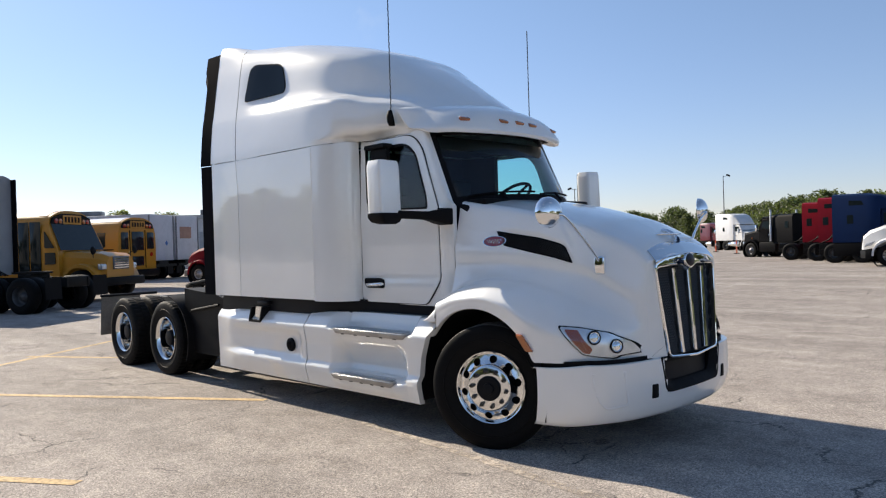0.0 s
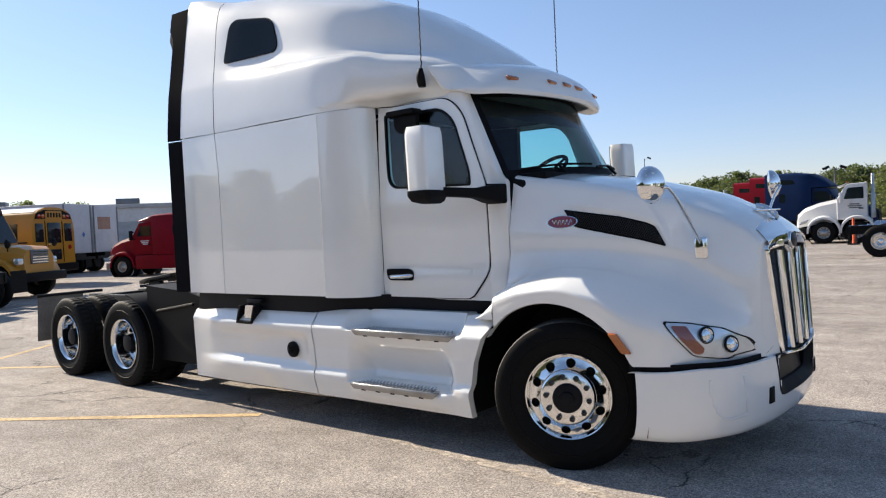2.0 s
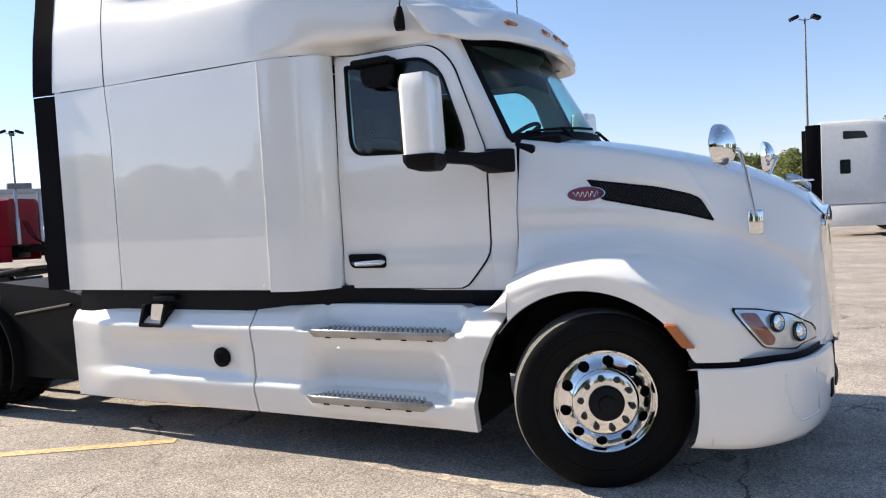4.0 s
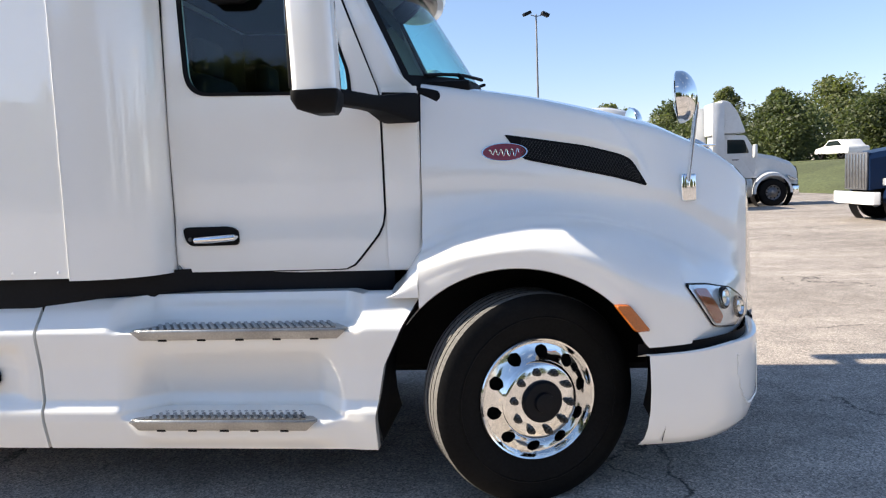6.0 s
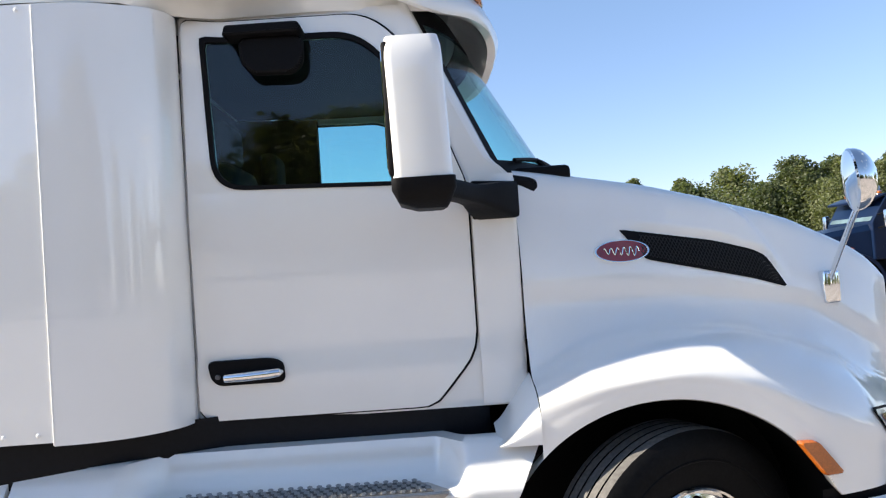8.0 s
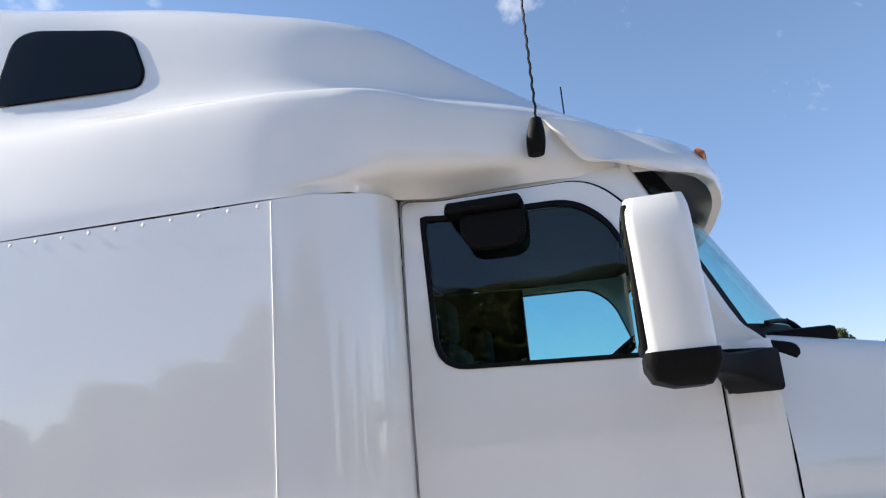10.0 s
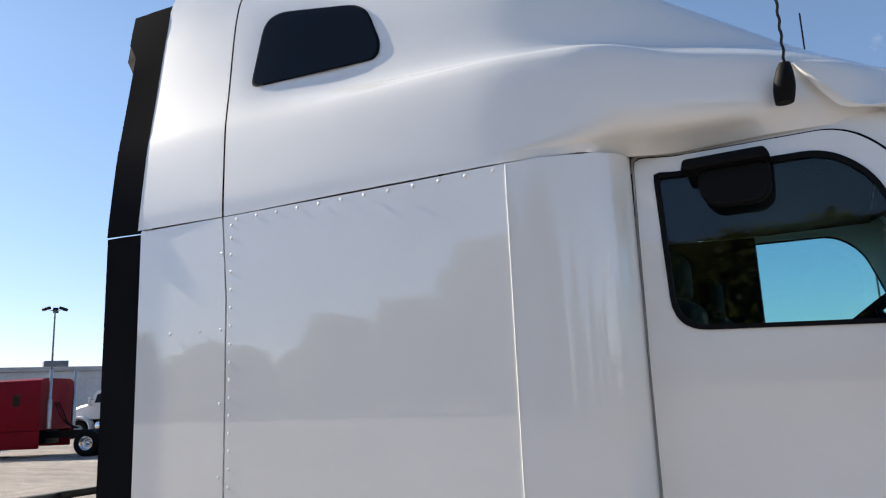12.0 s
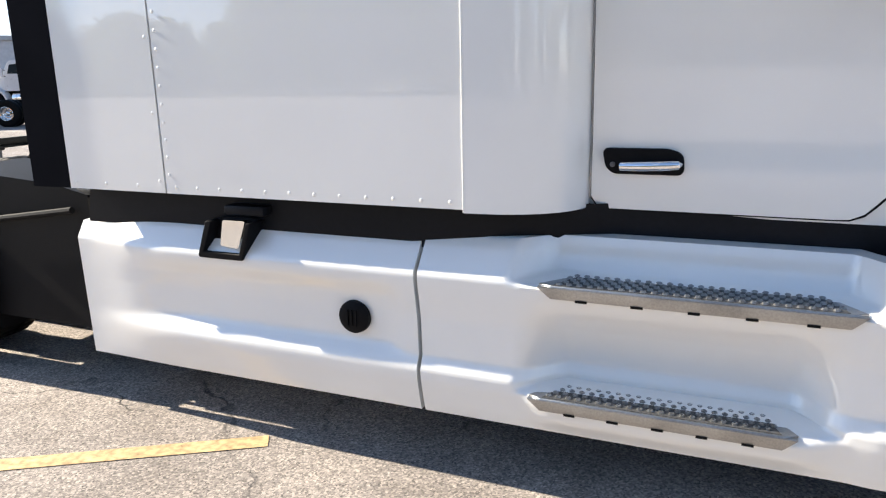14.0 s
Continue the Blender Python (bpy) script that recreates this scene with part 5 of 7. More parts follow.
# ---- wheels ----
TYRE_R = 0.520
NUT = material("dark_nut_steel", (0.05, 0.05, 0.05), 0.35, metal=0.8, grain=0.3)
def tyre(bm, r, w, rim, lug):
    """A tyre's profile turned round z, with ribs or lugs on its tread."""
    h = w / 2
    prof = [(rim, -h * 0.62), (rim + 0.02, -h * 0.80), (rim + 0.09, -h * 0.98), (r - 0.075, -h), (r - 0.03, -h * 0.93), (r - 0.006, -h * 0.80)]
    if lug:
        prof += [(r, -h * 0.74), (r, -h * 0.1), (r - 0.016, -h * 0.08), (r - 0.016, h * 0.08), (r, h * 0.1), (r, h * 0.74)]
    else:
        for k in (-0.52, -0.18, 0.18, 0.52):
            prof += [(r, h * (k - 0.15)), (r, h * (k - 0.035)), (r - 0.014, h * (k - 0.025)), (r - 0.014, h * (k + 0.025)), (r, h * (k + 0.035)), (r, h * (k + 0.13))]
    prof += [(r - 0.006, h * 0.80), (r - 0.03, h * 0.93), (r - 0.075, h), (rim + 0.09, h * 0.98), (rim + 0.02, h * 0.80), (rim, h * 0.62)]
    rib = []
    for (r0, h0), (r1, h1) in zip(prof, prof[1:]):
        rib.append((r0, h0))
        if rim + 0.085 < r0 < r - 0.06 and rim + 0.085 < r1 < r - 0.06 and abs(h0) > h * 0.9:
            for f, d in ((0.50, 0.0), (0.54, 0.004), (0.60, 0.004), (0.64, 0.0)):
                rib.append((r0 + (r1 - r0) * f, (h0 + (h1 - h0) * f) + math.copysign(d, h0)))
    rib.append(prof[-1])
    seg = 176 if lug else 80
    rows = []
    for rr, hh in rib:
        row_pts = []
        for k in range(seg):
            q = rr
            if lug and rr > r - 0.012 and abs(hh) > h * 0.09 and (k + (2 if hh > 0 else 0)) % 4 == 0:
                q = rr - 0.007
            a = 2 * math.pi * k / seg
            row_pts.append((q * math.cos(a), q * math.sin(a), hh))
        rows.append(row_pts)
    sheet(bm, rows, close_v=True)
    for f in bm.faces:
        c = f.calc_center_median()
        f.material_index = 1 if math.hypot(c.x, c.y) > r - 0.004 else 0


def holed_disc(bm, prof, r1, r2, hole_r, holes, phase=0.0):
    """The part of a wheel's face with round hand holes; prof(r) is its height."""
    rm = (r1 + r2) / 2
    half = math.pi / holes
    walk_round = [(u, -1.0) for u in (-0.5, 0, 0.5, 1)] + [(1.0, v) for v in (-0.5, 0, 0.5, 1)] + [(u, 1.0) for u in (0.5, 0, -0.5, -1)] + [(-1.0, v) for v in (0.5, 0, -0.5, -1)]
    for k in range(holes):
        a0 = phase + 2 * math.pi * k / holes
        ring, edge = [], []
        for u, v in walk_round:
            b = math.atan2(v * half * rm, u * (r2 - r1) / 2)
            ring.append((rm + hole_r * math.cos(b), hole_r * math.sin(b) / rm))
            edge.append((rm + u * (r2 - r1) / 2, v * half))
        put = lambda r, a, d=0.0: Vector((r * math.cos(a0 + a), r * math.sin(a0 + a), prof(r) - d))
        sheet(bm, [[put(*e) for e in edge], [put(*p) for p in ring], [put(r, a, 0.004) for r, a in ring], [put(r, a, 0.03) for r, a in ring]], close_v=True)
    bmesh.ops.remove_doubles(bm, verts=bm.verts, dist=5e-4)


def nut(bm, r, a, z, h):
    m = pose(r * math.cos(a), r * math.sin(a), z)
    lathe(bm, [(0.021, 0.0), (0.0205, 0.006), (0.0165, 0.008), (0.0165, h * 0.6), (0.010, h * 0.64), (0.010, h), (0.0001, h)], m, seg=6)


def steer_wheel():
    """A polished front wheel: z outwards."""
    top = thing("wheel", "polished aluminium front wheel with a black tyre", "wheel")
    bm = bmesh.new()
    tyre(bm, TYRE_R, 0.28, 0.285, False)
    part("tyre", bm, (RUBBER, TREAD_DUST), top, "black ribbed tyre with a dusty tread", angle=28)
    h = 0.095
    face = lambda r: h + float(np.interp(r, (0.165, 0.18, 0.20, 0.255, 0.275), (0.060, 0.052, 0.030, -0.012, -0.010)))
    bm = bmesh.new()
    lathe(bm, [(0.085, h + 0.05), (0.09, h + 0.062), (0.172, h + 0.062), (0.186, h + 0.054), (0.196, h + 0.040)], Matrix.Identity(4), 60)
    holed_disc(bm, lambda r: h + float(np.interp(r, (0.196, 0.21, 0.24, 0.271), (0.040, 0.024, 0.006, -0.002))), 0.196, 0.271, 0.0325, 10, 0.2)
    lathe(bm, [(0.271, h - 0.002), (0.277, h + 0.004), (0.282, h + 0.014), (0.289, h + 0.026), (0.297, h + 0.030), (0.302, h + 0.024), (0.302, h - 0.01)], Matrix.Identity(4), 60)
    rim = part("rim", bm, ALLOY, top, "polished aluminium rim with ten hand holes", angle=32)
    bm = bmesh.new()
    lathe(bm, [(0.27, h - 0.06), (0.0001, h - 0.06)], Matrix.Identity(4), 32)
    part("brake_drum", bm, GREASE, top)
    bm = bmesh.new()
    lathe(bm, [(0.104, h + 0.05), (0.102, h + 0.075), (0.092, h + 0.085), (0.05, h + 0.088), (0.046, h + 0.105), (0.03, h + 0.108), (0.0001, h + 0.108)], Matrix.Identity(4), 36)
    part("hub", bm, SATIN, top, "black hub cap")
    bm = bmesh.new()
    nut(bm, 0, 0, 0, 0.045)
    first = part("lug_nut", bm, NUT, top)
    first.matrix_basis = pose(0.148 * math.cos(0.5), 0.148 * math.sin(0.5), h + 0.06)
    for k in range(1, 10):
        a = 0.5 + 2 * math.pi * k / 10
        again(first, "lug_nut", pose(0.148 * math.cos(a), 0.148 * math.sin(a), h + 0.06), top)
    return top


def drive_wheel():
    """The outer wheel of a dual pair with its inner mate: z outwards, deep dish."""
    top = thing("wheel", "dual drive wheels with deep polished dishes", "wheel")
    bm = bmesh.new()
    tyre(bm, 0.515, 0.275, 0.285, True)
    first = part("tyre", bm, (RUBBER, RUBBER), top, "black lugged drive tyre", angle=28)
    again(first, "tyre", pose(0, 0, -0.335), top, "black lugged drive tyre")
    bm = bmesh.new()
    lathe(bm, [(0.302, 0.085), (0.302, 0.120), (0.296, 0.127), (0.288, 0.122), (0.272, 0.10), (0.266, 0.05), (0.262, -0.02), (0.258, -0.06)], Matrix.Identity(4), 60)
    holed_disc(bm, lambda r: -0.06 + float(np.interp(r, (0.18, 0.258), (-0.035, 0.0))), 0.182, 0.258, 0.028, 10)
    lathe(bm, [(0.182, -0.095), (0.175, -0.10), (0.10, -0.10)], Matrix.Identity(4), 60)
    part("rim", bm, ALLOY, top, "deep polished aluminium rim", angle=32)
    bm = bmesh.new()
    lathe(bm, [(0.12, -0.10), (0.115, 0.0), (0.105, 0.05), (0.10, 0.075), (0.07, 0.085), (0.0001, 0.085)], Matrix.Identity(4), 30)
    part("hub", bm, SATIN, top, "black axle hub")
    bm = bmesh.new()
    nut(bm, 0, 0, 0, 0.05)
    nut_ob = part("lug_nut", bm, NUT, top)
    nut_ob.matrix_basis = pose(0.148, 0, -0.098)
    for k in range(1, 10):
        a = 2 * math.pi * k / 10
        again(nut_ob, "lug_nut", pose(0.148 * math.cos(a), 0.148 * math.sin(a), -0.098), top)
    return top


def under_truck(ob, owner):
    """Make a built wheel a part of its vehicle."""
    kids = list(ob.children)
    for o in kids:
        o.parent = None
    world_m = ob.matrix_basis.copy()
    main = next(o for o in kids if o.name.startswith("tyre"))
    main.name = "wheel"
    main.parent = owner
    main.matrix_basis = world_m
    for o in kids:
        if o is not main:
            o.parent = main
    bpy.data.objects.remove(ob)
    return main


def copy_part(ob, m, owner):
    o = copy_thing(ob, m)
    o.parent = owner
    return o


STEER = 23.0
w = steer_wheel()
w.matrix_basis = pose(-0.022, -1.045, TYRE_R - 0.008, 90, 0, STEER)
w = under_truck(w, truck)
tagged(w, "polished front wheel with a black ribbed tyre, steered")
copy_part(w, pose(-0.022, 1.045, TYRE_R - 0.008, 90, 0, 180 + STEER), truck)
w = drive_wheel()
w.matrix_basis = pose(-5.68, -1.065, 0.507, 90, 0, 0)
w = under_truck(w, truck)
tagged(w, "dual drive wheel with lugged tyres and a deep polished rim")
for x, y, rz in ((-7.02, -1.065, 0), (-5.68, 1.065, 180), (-7.02, 1.065, 180)):
    copy_part(w, pose(x, y, 0.507, 90, 0, rz), truck)

# ---- chassis and rear deck ----
for s in (-1, 1):
    bm = bmesh.new()
    box(bm, -7.95, 0.9, s * 0.34, s * 0.43, 0.72, 0.99, 0.008)
    part("frame_rail", bm, GREASE, truck, "black frame rail")
    bm = bmesh.new()
    # quarter fender ahead of the drive wheels
    rows = []
    for k in range(15):
        a = math.radians(82 - 108 * k / 14)
        rows.append([(-5.66 + r * math.cos(a), s * y, 0.51 + r * math.sin(a)) for r, y in ((0.585, 1.19), (0.60, 1.19), (0.605, 1.10), (0.605, 0.60))])
    sheet(bm, rows)
    rows = [[(x, s * 1.10, zb), (x, s * 1.10, zt)] for x, zb, zt in ((-4.32, 0.36, 1.10), (-4.6, 0.36, 1.15), (-5.06, 0.36, 1.19), (-5.28, 0.98, 1.21))]
    sheet(bm, rows)
    sheet(bm, [[(x, s * y, z) for y in (0.60, 1.10)] for x, z in ((-4.32, 1.10), (-4.6, 1.15), (-5.06, 1.19), (-5.28, 1.21))])
    tube(bm, [(-4.40, s * 1.13, 1.02), (-5.05, s * 1.13, 0.92)], 0.018, 8)
    part("quarter_fender", bm, BLACK, truck, "black quarter fender ahead of the drive tyres")
    bm = bmesh.new()
    sheet(bm, [[(-7.80 - 0.02 * k, s * y, 1.02 - 0.62 * k / 4) for y in (0.58, 0.8, 1.20)] for k in range(5)])
    sheet(bm, [[(-7.815 - 0.02 * k, s * y, 1.02 - 0.62 * k / 4) for y in (0.58, 0.8, 1.20)] for k in range(5)])
    part("mud_flap", bm, FLAP, truck, "grey rubber mud flap")
    bm = bmesh.new()
    tube(bm, [(-7.80, s * 0.30, 1.035), (-7.80, s * 1.22, 1.035)], 0.022, 8)
    part("flap_hanger", bm, SATIN, truck)
for x in (-7.85, -7.3, -6.35, -5.1, -4.6):
    bm = bmesh.new()
    box(bm, x - 0.05, x + 0.05, -0.34, 0.34, 0.75, 0.97, 0.01)
    part("cross_member", bm, GREASE, truck)
bm = bmesh.new()
box(bm, -5.5, -4.2, -0.42, 0.42, 1.0, 1.03, 0.004)
part("deck_base", bm, GREASE, truck)
# fuel tanks behind the skirts; unseen battery and driveline blocks added to stop sun leaks
for s in (-1, 1):
    bm = bmesh.new()
    lathe(bm, [(0.0001, -0.80), (0.26, -0.80), (0.295, -0.76), (0.295, 0.76), (0.26, 0.80), (0.0001, 0.80)], pose(-3.30, s * 0.85, 0.645, 0, 90), 32)
    part("fuel_tank", bm, ALLOY, truck, "polished round fuel tank behind the skirt")
    bm = bmesh.new()
    box(bm, -4.48, -4.14, s * 0.44, s * 1.08, 0.42, 1.13, 0.03)
    part("battery_box", bm, GREASE, truck)
bm = bmesh.new()
prism(bm, rounded([(-4.5, 0.70), (-3.0, 0.55), (-1.2, 0.52), (-0.6, 0.45), (0.55, 0.45), (0.55, 1.12), (-4.5, 1.12)], 0.06, 3), -0.34, 0.34, bevel=0.02)
part("driveline", bm, GREASE, truck)
for x in (-5.68, -7.02):
    bm = bmesh.new()
    tube(bm, [(x, -0.9, 0.507), (x, 0.9, 0.507)], 0.085, 12)
    lathe(bm, [(0.0001, 0.24), (0.16, 0.2), (0.22, 0.0), (0.16, -0.2), (0.0001, -0.24)], pose(x, 0, 0.507, 0, 90), 16)
    part("axle", bm, GREASE, truck)
bm = bmesh.new()
tube(bm, [(-0.02, -0.95, 0.45), (-0.02, 0.95, 0.45)], 0.06, 10)
part("axle", bm, GREASE, truck)
for s in (-1, 1):
    bm = bmesh.new()
    box(bm, -4.25, -2.6, s * 0.62, s * 1.12, 0.36, 0.96, 0.12, 4)
    part("fuel_tank", bm, ALLOY, truck, "aluminium fuel tank behind the skirt")
bm = bmesh.new()
box(bm, -0.9, 0.95, -0.42, 0.42, 0.45, 1.25, 0.05)
part("engine", bm, GREASE, truck, "dark engine under the hood")
bm = bmesh.new()
box(bm, -2.3, -0.9, -0.5, 0.5, 0.45, 0.95, 0.05)
part("gearbox", bm, GREASE, truck, "dark gearbox under the cab")
# fifth wheel
bm = bmesh.new()
loop = rounded([(-5.75, -0.46), (-5.75, 0.46), (-6.35, 0.46), (-6.82, 0.28), (-6.80, 0.13), (-6.40, 0.06), (-6.40, -0.06), (-6.80, -0.13), (-6.82, -0.28), (-6.35, -0.46)], 0.05, 4)
prism(bm, loop, 0.0, 0.05, "z", bevel=0.01)
bmesh.ops.transform(bm, matrix=pose(0, 0, 1.20) @ Matrix.Translation((-6.2, 0, 0)) @ pose(0, 0, 0, 0, -7) @ Matrix.Translation((6.2, 0, 0)), verts=bm.verts)
fifth = part("fifth_wheel", bm, GREASE, truck, "greasy black fifth wheel plate")
for s in (-1, 1):
    bm = bmesh.new()
    prism(bm, [(-6.5, 1.0), (-5.9, 1.0), (-6.1, 1.19), (-6.3, 1.19)], s * 0.36, s * 0.42, "y")
    part("bearer", bm, GREASE, fifth)
bm = bmesh.new()
box(bm, -6.8, -5.6, -0.45, 0.45, 0.985, 1.01)
part("pedestal", bm, GREASE, fifth)
bm = bmesh.new()
box(bm, -5.55, -4.75, -0.40, 0.05, 1.035, 1.05, 0.004)
part("deck_plate", bm, BRUSHED, truck, "aluminium deck plate behind the sleeper")
for k in range(3):
    bm = bmesh.new()
    y0 = -0.15 + 0.12 * k
    tube(bm, smooth_curve([(-4.30, y0, 2.0), (-4.45, y0, 1.6), (-4.75, y0 * 1.3, 1.25), (-5.0, y0, 1.12), (-5.3, y0, 1.06)], 16), 0.014, 6)
    part("air_line", bm, BLACK, truck)
for s in (-1, 1):
    bm = bmesh.new()
    lathe(bm, [(0.0001, -0.30), (0.10, -0.29), (0.17, -0.24), (0.17, 0.24), (0.10, 0.29), (0.0001, 0.30)], pose(-4.92, s * 0.78, 0.66, 90), 24)
    part("air_tank", bm, GREASE, truck, "black air tank under the deck")
# back wall of the sleeper and the inner linings
bm = bmesh.new()
box(bm, -4.27, -4.22, -1.24, 1.24, 1.17, 2.72)
half = roof_section(-4.28, 0.02)
bm.faces.new([bm.verts.new((x, -y, z)) for x, y, z in half] + [bm.verts.new((x, y, z)) for x, y, z in reversed(half[:-1])])
part("sleeper_back", bm, PANEL, truck)
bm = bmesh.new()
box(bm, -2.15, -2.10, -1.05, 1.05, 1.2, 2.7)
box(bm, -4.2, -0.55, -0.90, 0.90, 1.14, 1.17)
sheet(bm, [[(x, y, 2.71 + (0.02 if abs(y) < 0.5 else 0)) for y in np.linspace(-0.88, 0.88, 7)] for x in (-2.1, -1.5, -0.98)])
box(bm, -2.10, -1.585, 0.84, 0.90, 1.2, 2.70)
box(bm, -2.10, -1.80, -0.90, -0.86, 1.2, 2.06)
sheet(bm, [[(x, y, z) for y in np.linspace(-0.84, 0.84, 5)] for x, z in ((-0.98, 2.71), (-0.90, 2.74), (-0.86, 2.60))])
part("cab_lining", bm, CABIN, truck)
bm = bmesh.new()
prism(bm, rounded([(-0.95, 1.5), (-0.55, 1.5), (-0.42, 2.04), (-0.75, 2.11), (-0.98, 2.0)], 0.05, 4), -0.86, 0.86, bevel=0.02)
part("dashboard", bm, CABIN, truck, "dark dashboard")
for y in (-0.5, 0.5):
    bm = bmesh.new()
    box(bm, -1.75, -1.25, y - 0.25, y + 0.25, 1.55, 1.68, 0.05, 3)
    box(bm, -1.86, -1.72, y - 0.25, y + 0.25, 1.60, 2.22, 0.06, 3)
    box(bm, -1.86, -1.76, y - 0.14, y + 0.14, 2.22, 2.42, 0.04, 3)
    box(bm, -1.65, -1.35, y - 0.15, y + 0.15, 1.17, 1.55)
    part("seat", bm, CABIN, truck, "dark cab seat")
bm = bmesh.new()
ring = [Vector((0.225 * math.cos(a), 0.225 * math.sin(a), 0)) for a in np.linspace(0, 2 * math.pi, 33)]
m = Matrix.Translation((-1.05, 0.5, 2.19)) @ pose(0, 0, 0, 0, -36)
tube(bm, [m @ p for p in ring], 0.017, 8, cap=False)
for a in (0.3, 2.84, 4.71):
    tube(bm, [m @ Vector((0.04 * math.cos(a), 0.04 * math.sin(a), -0.02)), m @ Vector((0.22 * math.cos(a), 0.22 * math.sin(a), 0))], 0.014, 6)
tube(bm, [m @ Vector((0, 0, -0.02)), m @ Vector((0, 0, -0.3))], 0.04, 8)
part("steering_wheel", bm, CABIN, truck, "black steering wheel")

# the tractor's final proportions: sleeper, skirts and chassis reach farther back than drawn above, the nose is shorter
def settle(p):
    """A point of the tractor in its final place."""
    x, y, z = p
    if x > 0.70:
        return Vector((0.70 + (x - 0.70) * 0.88, y, z))
    body = float(np.interp(x, (-4.6, -4.28, -3.70, -2.28), (-0.09, -0.09, -0.085 if z > 2.701 else -0.055, 0.0)))
    base = float(np.interp(x, (-7.9, -7.02, -5.68, -4.5, -4.31, -3.55, -2.745, -2.44, -1.95, -1.5), (-0.44, -0.41, -0.30, -0.15, -0.125, -0.066, -0.07, -0.055, -0.033, 0.0)))
    k = ease(z, 1.10, 1.15) if x > -4.6 else 0.0
    up = float(np.interp(x, (-4.4, -3.7, -2.28, -1.87, -1.7), (0.062, 0.047, 0.03, 0.02, 0.0))) * ease(z, 1.9, 2.65)
    up += 0.05 * ease(-x, 3.6, 4.3) * ease(z, 3.3, 4.0)
    lean_in = 0.09 * min(max((-x - 3.7) / 0.6, 0.0), 1.0) * min(max((z - 2.70) / 1.38, 0.0), 1.0)
    return Vector((x + base + (body - base) * k + lean_in, y, z + up))


seen_mesh = set()
for ob in truck.children_recursive:
    own = ob.matrix_basis
    if own != Matrix.Identity(4):
        if ob.parent.matrix_basis == Matrix.Identity(4):
            ob.matrix_basis = Matrix.Translation(settle(own.translation) - own.translation) @ own
    elif ob.parent == truck or ob.parent.matrix_basis == Matrix.Identity(4):
        if ob.data and ob.data.name not in seen_mesh:
            seen_mesh.add(ob.data.name)
            for v in ob.data.vertices:
                v.co = settle(v.co)

# ---- other vehicles in the yard: x ahead, front axle at 0, built once each ----
NAVY = material("navy_truck_paint", (0.003, 0.011, 0.036), 0.4, coat=0.10, stain=0.1, spec=0.15)
BLUE = material("blue_truck_paint", (0.004, 0.017, 0.062), 0.5, coat=0.0, spec=0.10, stain=0.12)
RED = material("red_truck_paint", (0.20, 0.005, 0.014), 0.45, coat=0.0, spec=0.10, stain=0.12)
BLACKP = material("black_truck_paint", (0.004, 0.004, 0.005), 0.5, spec=0.05, stain=0.2)
MAROON = material("maroon_truck_paint", (0.12, 0.012, 0.02), 0.35, coat=0.6)
BUS_YELLOW = material("school_bus_yellow", (0.50, 0.215, 0.014), 0.45, coat=0.15, stain=0.1)
DARK_GLASS = material("dark_window_glass", (0.012, 0.018, 0.02), 0.08, coat=0.0, spec=0.35)
PALE_GLASS = material("pale_window_glass", (0.10, 0.15, 0.165), 0.08, spec=0.4, stain=0.4, stain_scale=1.5)
ORANGE = material("orange_plastic", (0.75, 0.10, 0.02), 0.5, stain=0.1)
BOX_WHITE = material("dull_white_box", (0.56, 0.55, 0.57), 0.6, stain=0.12, grain=0.06, scale=6)
SIGN_TAN = material("faded_brown_sign", (0.36, 0.20, 0.14), 0.7, stain=0.3)
SIGN_BLUE = material("blue_sign", (0.03, 0.12, 0.35), 0.5)
LETTER = material("pale_lettering", (0.6, 0.62, 0.65), 0.6)

bm = bmesh.new()
lathe(bm, [(0.27, -0.14), (0.40, -0.15), (0.48, -0.14), (0.51, -0.10), (0.51, 0.10), (0.48, 0.14), (0.40, 0.15), (0.27, 0.14)], Matrix.Identity(4), 32)
YARD_TYRE = bpy.data.meshes.new("yard_tyre")
sharpen(bm, 40)
bm.to_mesh(YARD_TYRE)
bm.free()
YARD_TYRE.materials.append(RUBBER)
bm = bmesh.new()
lathe(bm, [(0.29, 0.10), (0.295, 0.125), (0.27, 0.11), (0.25, 0.07), (0.16, 0.09), (0.15, 0.12), (0.09, 0.12), (0.08, 0.17), (0.0001, 0.17)], Matrix.Identity(4), 28)
for k in range(10):
    a = 2 * math.pi * k / 10
    lathe(bm, [(0.028, 0.094), (0.0001, 0.094)], pose(0.215 * math.cos(a), 0.215 * math.sin(a), 0), 8, mat=1)
YARD_RIM = bpy.data.meshes.new("yard_rim")
sharpen(bm, 40)
bm.to_mesh(YARD_RIM)
bm.free()
YARD_RIM.materials.append(BRUSHED)
YARD_RIM.materials.append(BLACK)
bm = bmesh.new()
lathe(bm, [(0.29, 0.12), (0.265, 0.10), (0.255, 0.0), (0.25, -0.05), (0.12, -0.07), (0.115, 0.05), (0.0001, 0.06)], Matrix.Identity(4), 28)
YARD_DISH = bpy.data.meshes.new("yard_dish")
sharpen(bm, 40)
bm.to_mesh(YARD_DISH)
bm.free()
YARD_DISH.materials.append(ALLOY)


YARD_DARK = YARD_DISH.copy()
YARD_DARK.materials[0] = STEEL_DARK
YARD_GREY = YARD_RIM.copy()
YARD_GREY.materials[0] = STEEL


